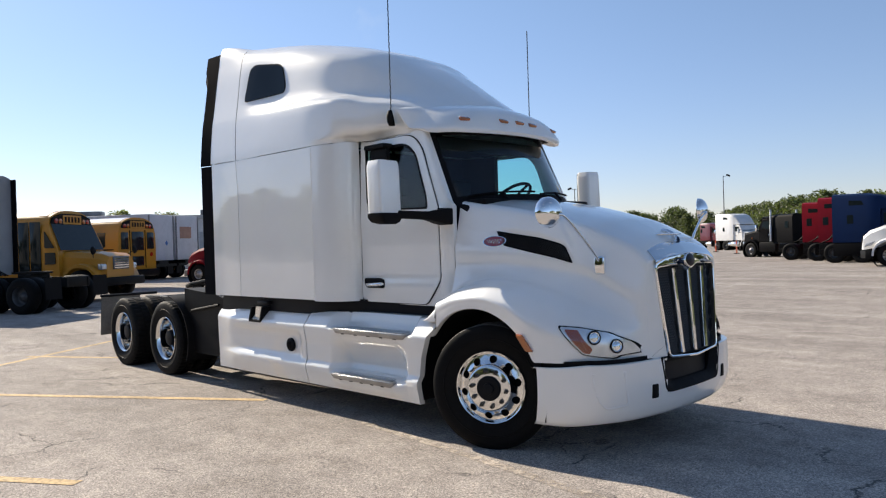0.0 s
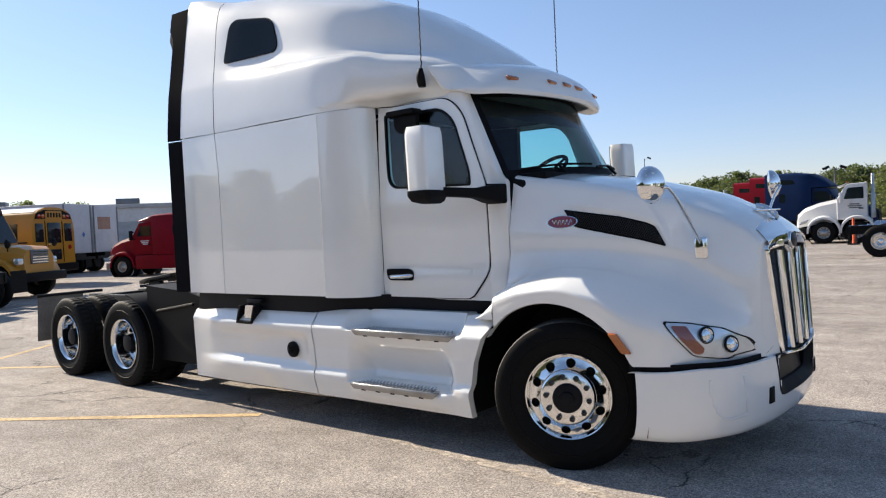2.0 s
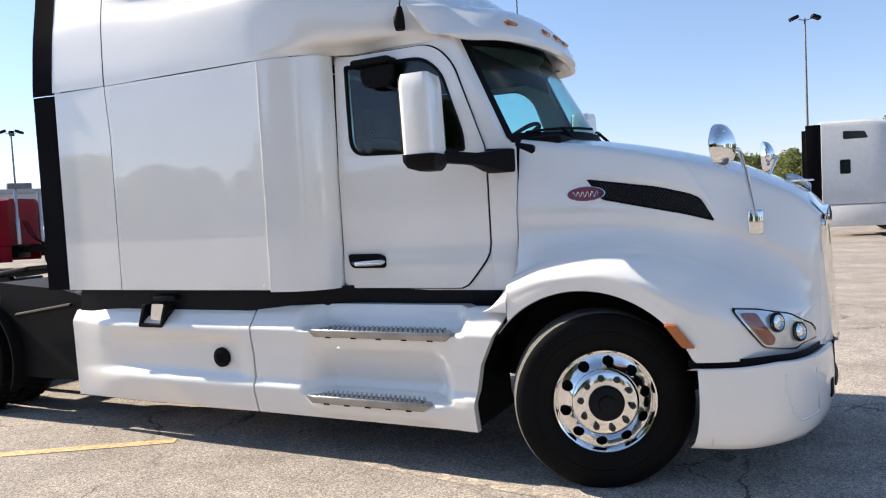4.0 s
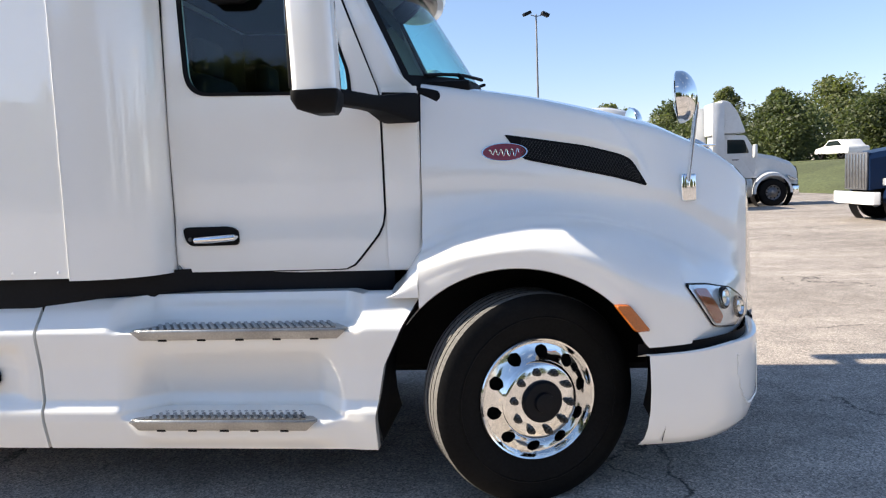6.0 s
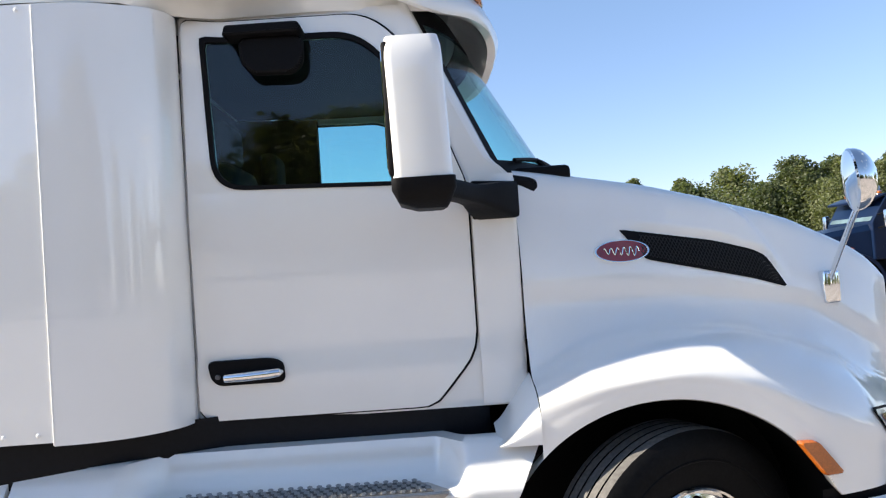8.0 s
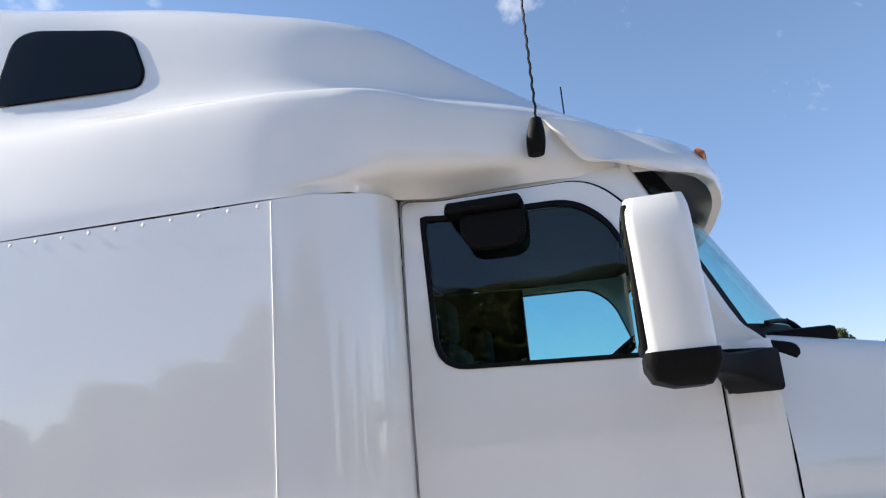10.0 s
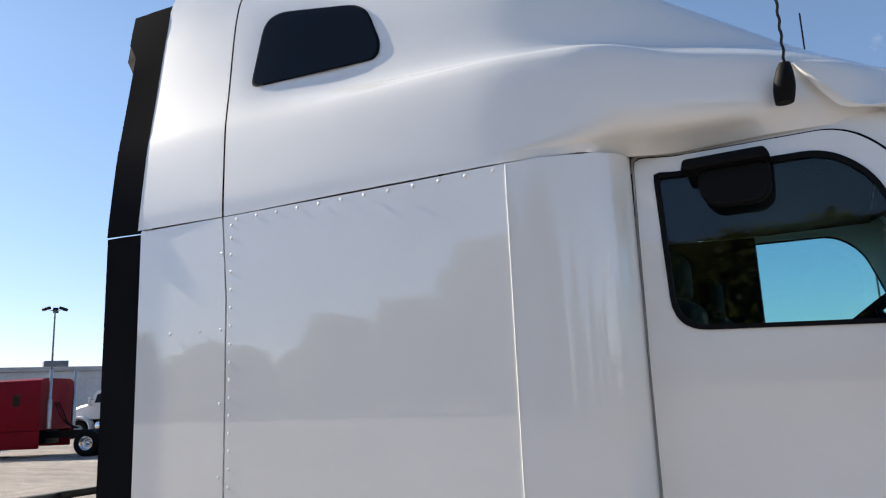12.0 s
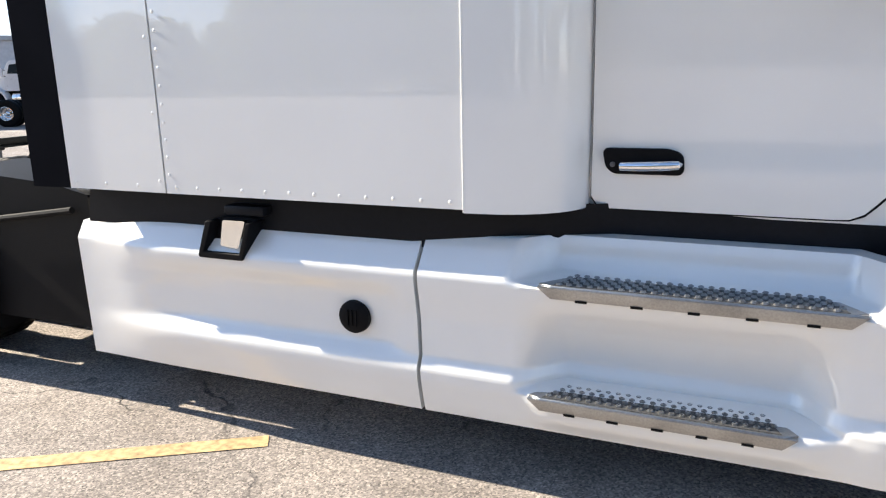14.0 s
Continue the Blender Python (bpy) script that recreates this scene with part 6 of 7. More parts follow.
def yard_wheel(owner, x, y, dish=False, dark=False):
    s = 1 if y > 0 else -1
    t = new("wheel", YARD_TYRE)
    t.parent = owner
    t.matrix_basis = pose(x, y, 0.50, -90 * s)
    r = new("rim", YARD_DARK if dark and dish else YARD_GREY if dark else YARD_DISH if dish else YARD_RIM)
    r.parent = t
    if dish:
        t2 = new("wheel", YARD_TYRE)
        t2.parent = owner
        t2.matrix_basis = pose(x, y - s * 0.33, 0.50, -90 * s)
    return t


def bars(owner, name, x, z, y, s, widths, mat=LETTER, h=0.05):
    """Unreadable lettering as plain bars on a side."""
    for k, (dx, w) in enumerate(widths):
        bm = bmesh.new()
        box(bm, x + dx, x + dx + w, y, y + s * 0.006, z - k * h * 1.6, z - k * h * 1.6 + h)
        part(name, bm, mat, owner)


def tractor(name, label, m, paint, sleeper=1.9, roof=3.75, nose="aero", wb=5.3, stack=0, extender=False, group="", visor=False, bumper_mat=CHROME, logo=None, skirt_mat=None, axles=2, twin_steer=False, dark_rims=False, emblem=False):
    """A road tractor. sleeper: its length, 0 for a day cab with a roof fairing or a bare cab."""
    o = thing(name, label, "truck", m, group)
    xb = -1.75
    hw = 1.02
    # cab
    bm = bmesh.new()
    sl = sleeper > 0
    top = 2.65
    prism(bm, rounded([(-0.55, 1.05), (-0.55, 2.0), (-0.95, top), (xb, top + 0.05), (xb, 1.05)], [0.03, 0.06, 0.10, 0.02, 0.02], 3), -hw, hw, bevel=0.03, seg=2)
    part("cab", bm, paint, o)
    if sl:
        bm = bmesh.new()
        rows = []
        back = xb - sleeper
        for x, zb in [(v, 2.70) for v in np.linspace(-0.86, xb + 0.02, 6)] + [(v, 1.05) for v in np.linspace(xb, back, 9)]:
            h = float(np.interp(-x, (0.86, 1.25, 1.75, 2.35, -back), (2.78, 2.76 + (roof - 2.76) * 0.5, 2.76 + (roof - 2.76) * 0.84, roof - 0.02, roof)))
            w = 0.98 + 0.22 * ease(-x, 0.8, 2.2)
            h = max(h, zb + 0.07)
            d = min(0.22, (h - zb) * 0.6)
            rows.append([(x, -w, zb), (x, -w, h - d), (x, -w + 0.07, h - d * 0.35), (x, -w + 0.28, h), (x, w - 0.28, h), (x, w - 0.07, h - d * 0.35), (x, w, h - d), (x, w, zb)])
        vs = sheet(bm, rows, close_v=True)
        bm.faces.new(vs[0])
        bm.faces.new(vs[-1])
        body = part("sleeper", bm, paint, o)
        for s in (-1, 1):
            for loop in (() if roof < 3.1 else (rounded([(-2.45, roof - 0.62), (-2.55, roof - 0.40), (-3.15, roof - 0.36), (-3.15, roof - 0.62)], 0.05, 3),)) + (rounded([(-2.95, 2.0), (-2.95, 2.45), (-3.25, 2.45), (-3.25, 2.0)], 0.05, 3),):
                bm = bmesh.new()
                prism(bm, loop, s * 1.195, s * 1.21, bevel=0.004, seg=1)
                part("sleeper_window", bm, DARK_GLASS, body)
    elif roof > 2.9:
        bm = bmesh.new()
        prism(bm, rounded([(-0.95, 2.72), (-1.25, roof - 0.45), (xb + 0.2, roof - 0.05), (xb - 0.1, roof), (xb - 0.1, 2.72)], [0.1, 0.2, 0.15, 0.05, 0.02], 3), -1.1, 1.1, bevel=0.03, seg=2)
        part("roof_fairing", bm, paint, o)
    if extender:
        for s in (-1, 1):
            bm = bmesh.new()
            box(bm, xb - sleeper - (0.45 if extender is True else extender), xb - sleeper - 0.012, s * 1.13, s * 1.17, 1.1, roof - 0.1, 0.01)
            part("side_extender", bm, BLACKP if sl else WHITE_FAR, o)
    # windows
    for s in (-1, 1):
        bm = bmesh.new()
        prism(bm, rounded([(-0.82, 1.98), (-1.0, 2.48), (-1.62, 2.50), (-1.62, 1.98)], [0.05, 0.08, 0.04, 0.04], 4), s * (hw - 0.01), s * (hw + 0.008), bevel=0.004, seg=1)
        part("window_pane", bm, DARK_GLASS, o)
        bm = bmesh.new()
        box(bm, -1.6, -1.42, s * (hw - 0.01), s * (hw + 0.02), 1.52, 1.57, 0.01)
        part("door_handle", bm, CHROME if nose == "square" else BLACK, o)
        bm = bmesh.new()
        box(bm, -0.80, -0.66, s * 1.28, s * 1.46, 1.80, 2.28, 0.04)
        side_mirror = part("door_mirror", bm, CHROME if nose == "square" else WHITE_FAR if paint is WHITE_FAR else BLACK, o)
        for z in (1.87, 2.20):
            bm = bmesh.new()
            tube(bm, [(-0.7, s * 1.0, z - 0.03), (-0.72, s * 1.3, z)], 0.02, 6)
            part("mirror_arm", bm, BLACK, side_mirror)
    bm = bmesh.new()
    sheet(bm, [[(-0.555 + 0.012 - 0.40 * t, y * (1 - 0.06 * t), 2.0 + 0.60 * t) for t in (0.05, 0.95)] for y in np.linspace(-0.92, 0.92, 5)])
    part("windscreen", bm, PALE_GLASS, o, normals=False)
    if visor:
        bm = bmesh.new()
        prism(bm, [(-0.60, 2.50), (-0.98, 2.66), (-0.98, 2.70), (-0.58, 2.56)], -1.0, 1.0, bevel=0.01)
        vis = part("sun_visor", bm, paint, o)
        for y in (-0.7, -0.2, 0.0, 0.2, 0.7):
            bm = bmesh.new()
            box(bm, -1.02, -0.94, y - 0.06, y + 0.06, 2.71, 2.78, 0.015)
            part("marker_light", bm, AMBER, vis)
    # hood and fenders
    bm = bmesh.new()
    if nose == "square":
        secs = [(-0.55, 0.93, 1.98, 0.95), (0.3, 0.80, 1.86, 0.9), (1.0, 0.66, 1.74, 0.8)]
    else:
        secs = [(-0.55, 0.95, 2.02, 0.95), (0.2, 0.85, 1.88, 0.9), (0.8, 0.72, 1.66, 0.8), (1.08, 0.60, 1.40, 0.75), (1.15, 0.5, 1.1, 0.75)]
    rows = []
    for x, w, zt, zb in secs:
        rows.append([(x, -w - 0.02, zb), (x, -w, zt - 0.18), (x, -w + 0.10, zt - 0.04), (x, 0, zt), (x, w - 0.10, zt - 0.04), (x, w, zt - 0.18), (x, w + 0.02, zb)])
    vs = sheet(bm, rows)
    bm.faces.new(vs[-1])
    hood_o = part("hood", bm, paint, o, angle=30)
    for s in (-1, 1):
        for fx in ((0.0, -1.35) if twin_steer else (0.0,)):
            bm = bmesh.new()
            rows = []
            for k in range(13):
                a = math.pi * (k / 12 * 1.05 - 0.02)
                cx, cz = math.cos(a), math.sin(a)
                rows.append([(fx + 0.62 * cx, s * 1.2, 0.52 + 0.60 * cz), (fx + 0.70 * cx, s * 1.2, 0.52 + 0.69 * cz), (fx + 0.72 * cx, s * 1.10, 0.52 + 0.73 * cz), (fx + 0.72 * cx, s * 0.72, 0.54 + 0.78 * cz)])
            sheet(bm, rows)
            part("fender", bm, paint, o, angle=50)
            bm = bmesh.new()
            lathe(bm, [(0.70, 0.0), (0.70, 0.5)], pose(fx, s * 0.7, 0.5, -90 * s), 24)
            part("wheel_well", bm, BLACK, o)
        bm = bmesh.new()
        if nose == "square":
            box(bm, 0.66, 0.80, s * 0.82, s * 1.08, 0.90, 1.10, 0.05)
            part("headlight", bm, LENS_FAR, o, "clear headlight")
            bm = bmesh.new()
            lathe(bm, [(0.03, 1.27), (0.045, 1.30), (0.045, 1.37), (0.0001, 1.39)], pose(0.0, s * 1.0, 0), 10)
            part("turn_signal", bm, AMBER, o, "amber turn signal on the fender")
            continue
        else:
            prism(bm, rounded([(0.55, 1.15), (0.95, 1.02), (1.02, 0.88), (0.70, 0.95)], 0.03, 3), s * 0.86, s * 0.99, bevel=0.02)
            for v in bm.verts:
                v.co.y -= s * 0.18 * max(0, v.co.x - 0.55)
        part("headlight", bm, LENS_FAR, o, "clear headlight")
    bm = bmesh.new()
    if nose == "square":
        box(bm, 1.0, 1.06, -0.60, 0.60, 0.80, 1.74, 0.02)
    else:
        prism(bm, [(1.10, 0.72), (1.19, 0.72), (1.17, 1.20), (1.10, 1.45), (1.06, 1.45)], -0.48, 0.48, bevel=0.02)
    gr = part("grille", bm, BLACK if nose != "square" else STEEL, o)
    for k in range(7 if nose == "square" else 5):
        bm = bmesh.new()
        y = (k - (3 if nose == "square" else 2)) * 0.165
        box(bm, 1.055, 1.085, y - 0.03, y + 0.03, 0.84, 1.70 if nose == "square" else 1.15, 0.008)
        part("grille_bar", bm, BRUSHED, gr)
    bm = bmesh.new()
    if nose == "square":
        prism(bm, rounded([(1.20, -0.80), (1.20, 0.80), (1.12, 1.10), (0.96, 1.14), (0.96, 1.06), (1.06, 0.95), (1.06, -0.95), (0.96, -1.06), (0.96, -1.14), (1.12, -1.10)], 0.03, 3), 0.45, 0.76, "z", bevel=0.02)
    else:
        prism(bm, rounded([(1.22, -0.55), (1.22, 0.55), (0.95, 1.15), (0.70, 1.20), (0.70, 1.10), (0.95, 0.95), (0.95, -0.95), (0.70, -1.10), (0.70, -1.20), (0.95, -1.15)], 0.04, 3), 0.38, 0.72, "z", bevel=0.02)
    part("bumper", bm, bumper_mat, o)
    # chassis
    end = -wb - 1.35 - 0.9
    for s in (-1, 1):
        bm = bmesh.new()
        box(bm, end, 0.95, s * 0.36, s * 0.44, 0.72, 0.98)
        part("frame_rail", bm, GREASE, o)
        bm = bmesh.new()
        if skirt_mat:
            box(bm, xb - max(sleeper, 0.2), -0.75, s * 1.08, s * 1.18, 0.35, 1.04, 0.04)
            part("side_skirt", bm, skirt_mat, o)
        else:
            lathe(bm, [(0.0001, -0.75), (0.28, -0.75), (0.30, -0.72), (0.30, 0.72), (0.28, 0.75), (0.0001, 0.75)], pose(-1.75, s * 0.92, 0.66, 0, 90), 20)
            for k in (-0.5, 0.0, 0.5):
                lathe(bm, [(0.302, -0.03), (0.308, -0.02), (0.308, 0.02), (0.302, 0.03)], pose(-1.75 + k, s * 0.92, 0.66, 0, 90), 20)
            part("fuel_tank", bm, ALLOY, o, "polished round fuel tank")
        bm = bmesh.new()
        sheet(bm, [[(end + 0.05 - 0.01 * k, s * y, 1.0 - 0.2 * k) for y in (0.6, 1.18)] for k in range(4)])
        part("mud_flap", bm, BLACK, o)
        if stack:
            bm = bmesh.new()
            tip = max(roof, 2.7) + 0.32
            lathe(bm, [(0.09, 1.1), (0.09, 2.2), (0.06, 2.25), (0.06, tip - 0.01), (0.055, tip)], pose(xb - 0.12, s * 1.27, 0) if sl and stack == 1 else pose(xb - sleeper - 0.22, s * 0.9, 0), 16)
            part("exhaust_pipe", bm, BRUSHED, o, "tall dull chrome exhaust pipe")
        for x in (-wb, -wb - 1.32)[:axles]:
            yard_wheel(o, x, s * 1.03, True, dark_rims)
        yard_wheel(o, 0, s * 1.04, False, dark_rims)
        if twin_steer:
            yard_wheel(o, -1.35, s * 1.04)
    bm = bmesh.new()
    box(bm, xb - sleeper + 0.1, 0.6, -0.5, 0.5, 0.5, 1.05, 0.05)
    part("engine_block", bm, GREASE, o)
    bm = bmesh.new()
    box(bm, end + 0.02, end + 0.1, -0.44, 0.44, 0.7, 1.0, 0.02)
    part("cross_member", bm, GREASE, o)
    bm = bmesh.new()
    prism(bm, rounded([(-wb - 0.2, -0.42), (-wb - 0.2, 0.42), (-wb - 1.1, 0.3), (-wb - 1.1, -0.3)], 0.1, 3), 1.10, 1.16, "z")
    part("coupling_plate", bm, GREASE, o)
    bm = bmesh.new()
    box(bm, -wb - 0.9, -wb - 0.4, -0.35, 0.35, 0.95, 1.10, 0.02)
    part("coupling_base", bm, GREASE, o)
    for k in (-1, 0, 1):
        bm = bmesh.new()
        tube(bm, smooth_curve([(xb - sleeper - 0.02, 0.15 * k, 2.1), (xb - sleeper - 0.25, 0.18 * k, 1.6), (xb - sleeper - 0.5, 0.1 * k, 1.25), (xb - sleeper - 0.9, 0.1 * k, 1.05)], 9), 0.02, 5)
        part("air_line", bm, BLACK, o)
    if logo:
        for s in (-1, 1):
            bars(o, "door_lettering", -1.55, 1.72, s * (hw + 0.002), s, logo[1], logo[0])
    if emblem:
        for s in (-1, 1):
            for name, mat, r0, r1, a0, a1, lift in (("emblem_field", WHITE_FAR, 0.0, 0.205, 0, 360, 0.004), ("emblem_ring", RED, 0.13, 0.20, 200, 380, 0.008), ("emblem_ring", SIGN_BLUE, 0.13, 0.20, 20, 200, 0.008), ("emblem_stroke", SIGN_BLUE, 0.0, 0.12, 95, 200, 0.008), ("emblem_stroke", RED, 0.0, 0.12, 275, 380, 0.008)):
                bm = bmesh.new()
                rows = []
                for k in range(25):
                    a = radians(a0 + (a1 - a0) * k / 24)
                    rows.append([(-1.18 - s * r * math.cos(a), s * (hw + lift), 1.56 + r * math.sin(a)) for r in (max(r0, 0.002), r1)])
                sheet(bm, rows)
                part(name, bm, mat, o)
    return o


# white tractor's paint set grey to carry the shade on its back
SHADED_WHITE = material("shaded_white_truck_paint", (0.26, 0.27, 0.285), 0.6, stain=0.15, spec=0.2)
LENS_FAR = material("headlight_glass", (0.6, 0.63, 0.66), 0.1, metal=0.5, coat=1.0)


def at_yard(x, y, heading):
    """A place on the lot, with a heading from +x."""
    return pose(x, y, ground_z(x, y), 0, 0, heading)


row = "tractors parked across the yard"
DOOR_BARS = ((0.10, 0.40), (0.02, 0.55), (0.06, 0.45))
tractor("semi_truck", "navy blue conventional tractor with a chrome grille and white bumper", at_yard(9.45, 15.25, 181), NAVY, 0, 2.7, "square", 5.0, 1, visor=True, bumper_mat=WHITE_FAR, logo=(LETTER, DOOR_BARS), group=row)
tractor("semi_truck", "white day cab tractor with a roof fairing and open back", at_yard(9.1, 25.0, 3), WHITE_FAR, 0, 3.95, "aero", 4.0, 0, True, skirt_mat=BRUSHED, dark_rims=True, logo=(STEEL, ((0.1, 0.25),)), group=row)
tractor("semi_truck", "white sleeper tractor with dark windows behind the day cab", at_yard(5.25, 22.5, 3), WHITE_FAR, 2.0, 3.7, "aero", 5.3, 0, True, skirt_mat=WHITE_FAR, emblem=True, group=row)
tractor("semi_truck", "white vocational tractor with twin steering axles", at_yard(-5.2, 32.5, 188), WHITE_FAR, 0, 2.75, "aero", 5.6, 1, False, visor=True, bumper_mat=BLACK, logo=(STEEL, DOOR_BARS), twin_steer=True, group=row)
# far row: black skirts added to darken the bright space under the cabs
tractor("semi_truck", "dark blue high-roof sleeper tractor in the far row", at_yard(-4.75, 36.9, 0), BLUE, 2.2, 3.55, "aero", 2.6, dark_rims=True, skirt_mat=BLACKP, group=row)
tractor("semi_truck", "red sleeper tractor beside the blue one in the far row", at_yard(-6.8, 39.7, 0), RED, 1.75, 3.55, "aero", 2.3, dark_rims=True, skirt_mat=BLACKP, group=row)
tractor("semi_truck", "red sleeper tractor at the back of the far row", at_yard(-8.3, 41.6, 0), RED, 1.75, 3.4, "aero", 2.9, dark_rims=True, skirt_mat=BLACKP, group=row)
tractor("semi_truck", "black sleeper tractor with dark wheels in the far row", at_yard(-17.2, 48.1, 160), BLACKP, 1.8, 2.95, "square", 4.6, 1, dark_rims=True, skirt_mat=BLACKP, visor=True, bumper_mat=BLACK, group=row)
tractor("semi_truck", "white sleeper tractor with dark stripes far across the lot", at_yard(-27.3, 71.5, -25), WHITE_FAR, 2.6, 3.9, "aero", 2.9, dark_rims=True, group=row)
tractor("semi_truck", "maroon sleeper tractor far across the lot", at_yard(-34.3, 81.2, -20), MAROON, 1.6, 3.2, "square", 5.0, group=row)
tractor("semi_truck", "red aerodynamic sleeper tractor with a grey bumper", at_yard(-31.45, 12.85, 205.8) @ Matrix.Scale(0.94, 4), RED, 2.3, 3.08, "aero", 5.95, 2, bumper_mat=STEEL, skirt_mat=RED, logo=(LETTER, ((0.05, 0.5), (0.1, 0.4), (0.12, 0.3))), group=row)
tractor("semi_truck", "white sleeper tractor with a bare black chassis seen from behind", at_yard(-24.48, -1.42, 208.6), SHADED_WHITE, 1.6, 4.15, "aero", 4.67, extender=0.2, dark_rims=True, group=row)


def school_bus(label, m, rear=False):
    """x ahead, front axle at 0."""
    o = thing("school_bus", label, "bus", m, "school buses")
    bm = bmesh.new()
    sec = [(-1.17, 0.75), (-1.19, 1.8), (-1.15, 2.35), (-0.95, 2.75), (-0.5, 2.93), (0, 2.97), (0.5, 2.93), (0.95, 2.75), (1.15, 2.35), (1.19, 1.8), (1.17, 0.75)]
    lead = lambda z: 0.42 * min(1.0, max(0.0, (2.6 - z) / 0.95))
    vs = sheet(bm, [[(x + (lead(z) if x > -0.9 else 0.0), y * k, z) for y, z in smooth_curve(sec, 30)] for x, k in ((-8.9, 0.97), (-8.7, 1.0), (-1.0, 1.0), (-0.75, 0.97))])
    bm.faces.new(vs[0])
    for k in range(14):
        quad = [vs[-1][k], vs[-1][k + 1], vs[-1][28 - k], vs[-1][29 - k]]
        bm.faces.new(quad if k < 14 and quad[1] is not quad[2] else quad[:2] + quad[3:])
    body = part("body", bm, BUS_YELLOW, o, angle=40)
    bm = bmesh.new()
    sheet(bm, [[(x, y, z + 0.008) for y, z in smooth_curve(sec, 30)[9:21]] for x in (-8.8, -0.9)])
    part("roof", bm, WHITE_FAR, body, "white bus roof", normals=False)
    for s in (-1, 1):
        for k in range(9):
            bm = bmesh.new()
            prism(bm, rounded([(-8.3 + k * 0.73, 1.75), (-8.3 + k * 0.73, 2.35), (-7.7 + k * 0.73, 2.35), (-7.7 + k * 0.73, 1.75)], 0.04, 3), s * 1.15, s * 1.2)
            part("window_pane", bm, DARK_GLASS, body)
        for z in (1.05, 1.35, 1.62):
            bm = bmesh.new()
            box(bm, -8.7, -1.9, s * 1.185, s * 1.205, z, z + 0.05)
            part("rub_rail", bm, BLACK, body)
        yard_wheel(o, 0.35, s * 1.0)
        yard_wheel(o, -5.6, s * 1.0, True)
    # front: windscreen, brow with lights, hood
    bm = bmesh.new()
    sheet(bm, [[(-0.715 + lead(1.66 + 0.90 * t), y * (1 - 0.06 * t), 1.66 + 0.90 * t) for t in (0, 0.2, 0.4, 0.6, 0.8, 1)] for y in np.linspace(-1.08, 1.08, 5)])
    part("windscreen", bm, DARK_GLASS, body, normals=False)
    for s in (-1, 1):
        for loop in ([(-0.80, 2.28), (-0.80, 1.74), (-0.46, 1.74)], [(-0.80, 1.60), (-0.80, 1.22), (-0.44, 1.22), (-0.44, 1.60)]):
            bm = bmesh.new()
            prism(bm, rounded(loop, 0.04, 3), s * 1.13, s * 1.195)
            part("quarter_pane", bm, DARK_GLASS, body)
    for xx, flip in ((-0.69, 1), (-8.905, -1)):
        bm = bmesh.new()
        prism(bm, rounded([(-1.0, 2.52), (1.0, 2.52), (0.90, 2.74), (0.5, 2.86), (-0.5, 2.86), (-0.92, 2.72)], 0.04, 3), xx - 0.06 * flip, xx + 0.02 * flip, "x")
        brow = part("brow", bm, BLACK, body)
        bm = bmesh.new()
        prism(bm, rounded([(-0.45, 2.52), (0.45, 2.52), (0.45, 2.82), (-0.45, 2.82)], 0.03, 3), xx, xx + 0.028 * flip, "x")
        part("sign_field", bm, BUS_YELLOW, brow)
        for y in (-0.38, -0.22, -0.06, 0.10, 0.26):
            bm = bmesh.new()
            box(bm, xx, xx + 0.034 * flip, y, y + 0.10, 2.58, 2.76)
            part("sign_letter", bm, BLACK, brow)
        for y in (-0.78, -0.58, 0.58, 0.78):
            bm = bmesh.new()
            lathe(bm, [(0.085, 0.0), (0.08, 0.03), (0.0001, 0.035)], pose(xx, y, 2.62, 0, 90 * flip), 16)
            part("flasher", bm, RED_LENS if abs(y) > 0.7 else AMBER, brow)
    bm = bmesh.new()
    rows = []
    for x, w, zt in ((-0.75, 1.02, 1.68), (0.2, 0.95, 1.60), (0.85, 0.82, 1.54), (1.05, 0.72, 1.44)):
        rows.append([(x, -w, 0.75), (x, -w, zt - 0.2), (x, -w + 0.15, zt - 0.03), (x, 0, zt), (x, w - 0.15, zt - 0.03), (x, w, zt - 0.2), (x, w, 0.75)])
    vs = sheet(bm, rows)
    bm.faces.new(vs[-1])
    part("hood", bm, BUS_YELLOW, o, angle=35)
    for s in (-1, 1):
        bm = bmesh.new()
        rows = []
        for k in range(11):
            a = math.pi * k / 10
            rows.append([(0.35 + r * math.cos(a), s * y, 0.52 + r * math.sin(a)) for r, y in ((0.58, 1.15), (0.68, 1.15), (0.70, 1.05), (0.70, 0.7))])
        sheet(bm, rows)
        part("fender", bm, BUS_YELLOW, o, angle=50)
        bm = bmesh.new()
        box(bm, 0.86, 1.04, s * 0.62, s * 0.95, 1.0, 1.2, 0.05)
        part("headlight", bm, LENS_FAR, o)
        bm = bmesh.new()
        lathe(bm, [(0.0001, 0.07), (0.09, 0.05), (0.13, 0.0)], pose(0.85, s * 1.12, 1.62, 0, 90), 18)
        view = part("crossview_mirror", bm, BLACK, o)
        bm = bmesh.new()
        tube(bm, [(0.6, s * 0.75, 1.35), (0.82, s * 1.1, 1.6)], 0.015, 6)
        part("mirror_arm", bm, BLACK, view)
    bm = bmesh.new()
    box(bm, 1.0, 1.09, -0.42, 0.42, 1.0, 1.42, 0.02)
    gr = part("grille", bm, STEEL, o)
    for k in range(5):
        bm = bmesh.new()
        box(bm, 1.085, 1.10, -0.38, 0.38, 1.04 + k * 0.075, 1.07 + k * 0.075)
        part("grille_bar", bm, CHROME, gr)
    bm = bmesh.new()
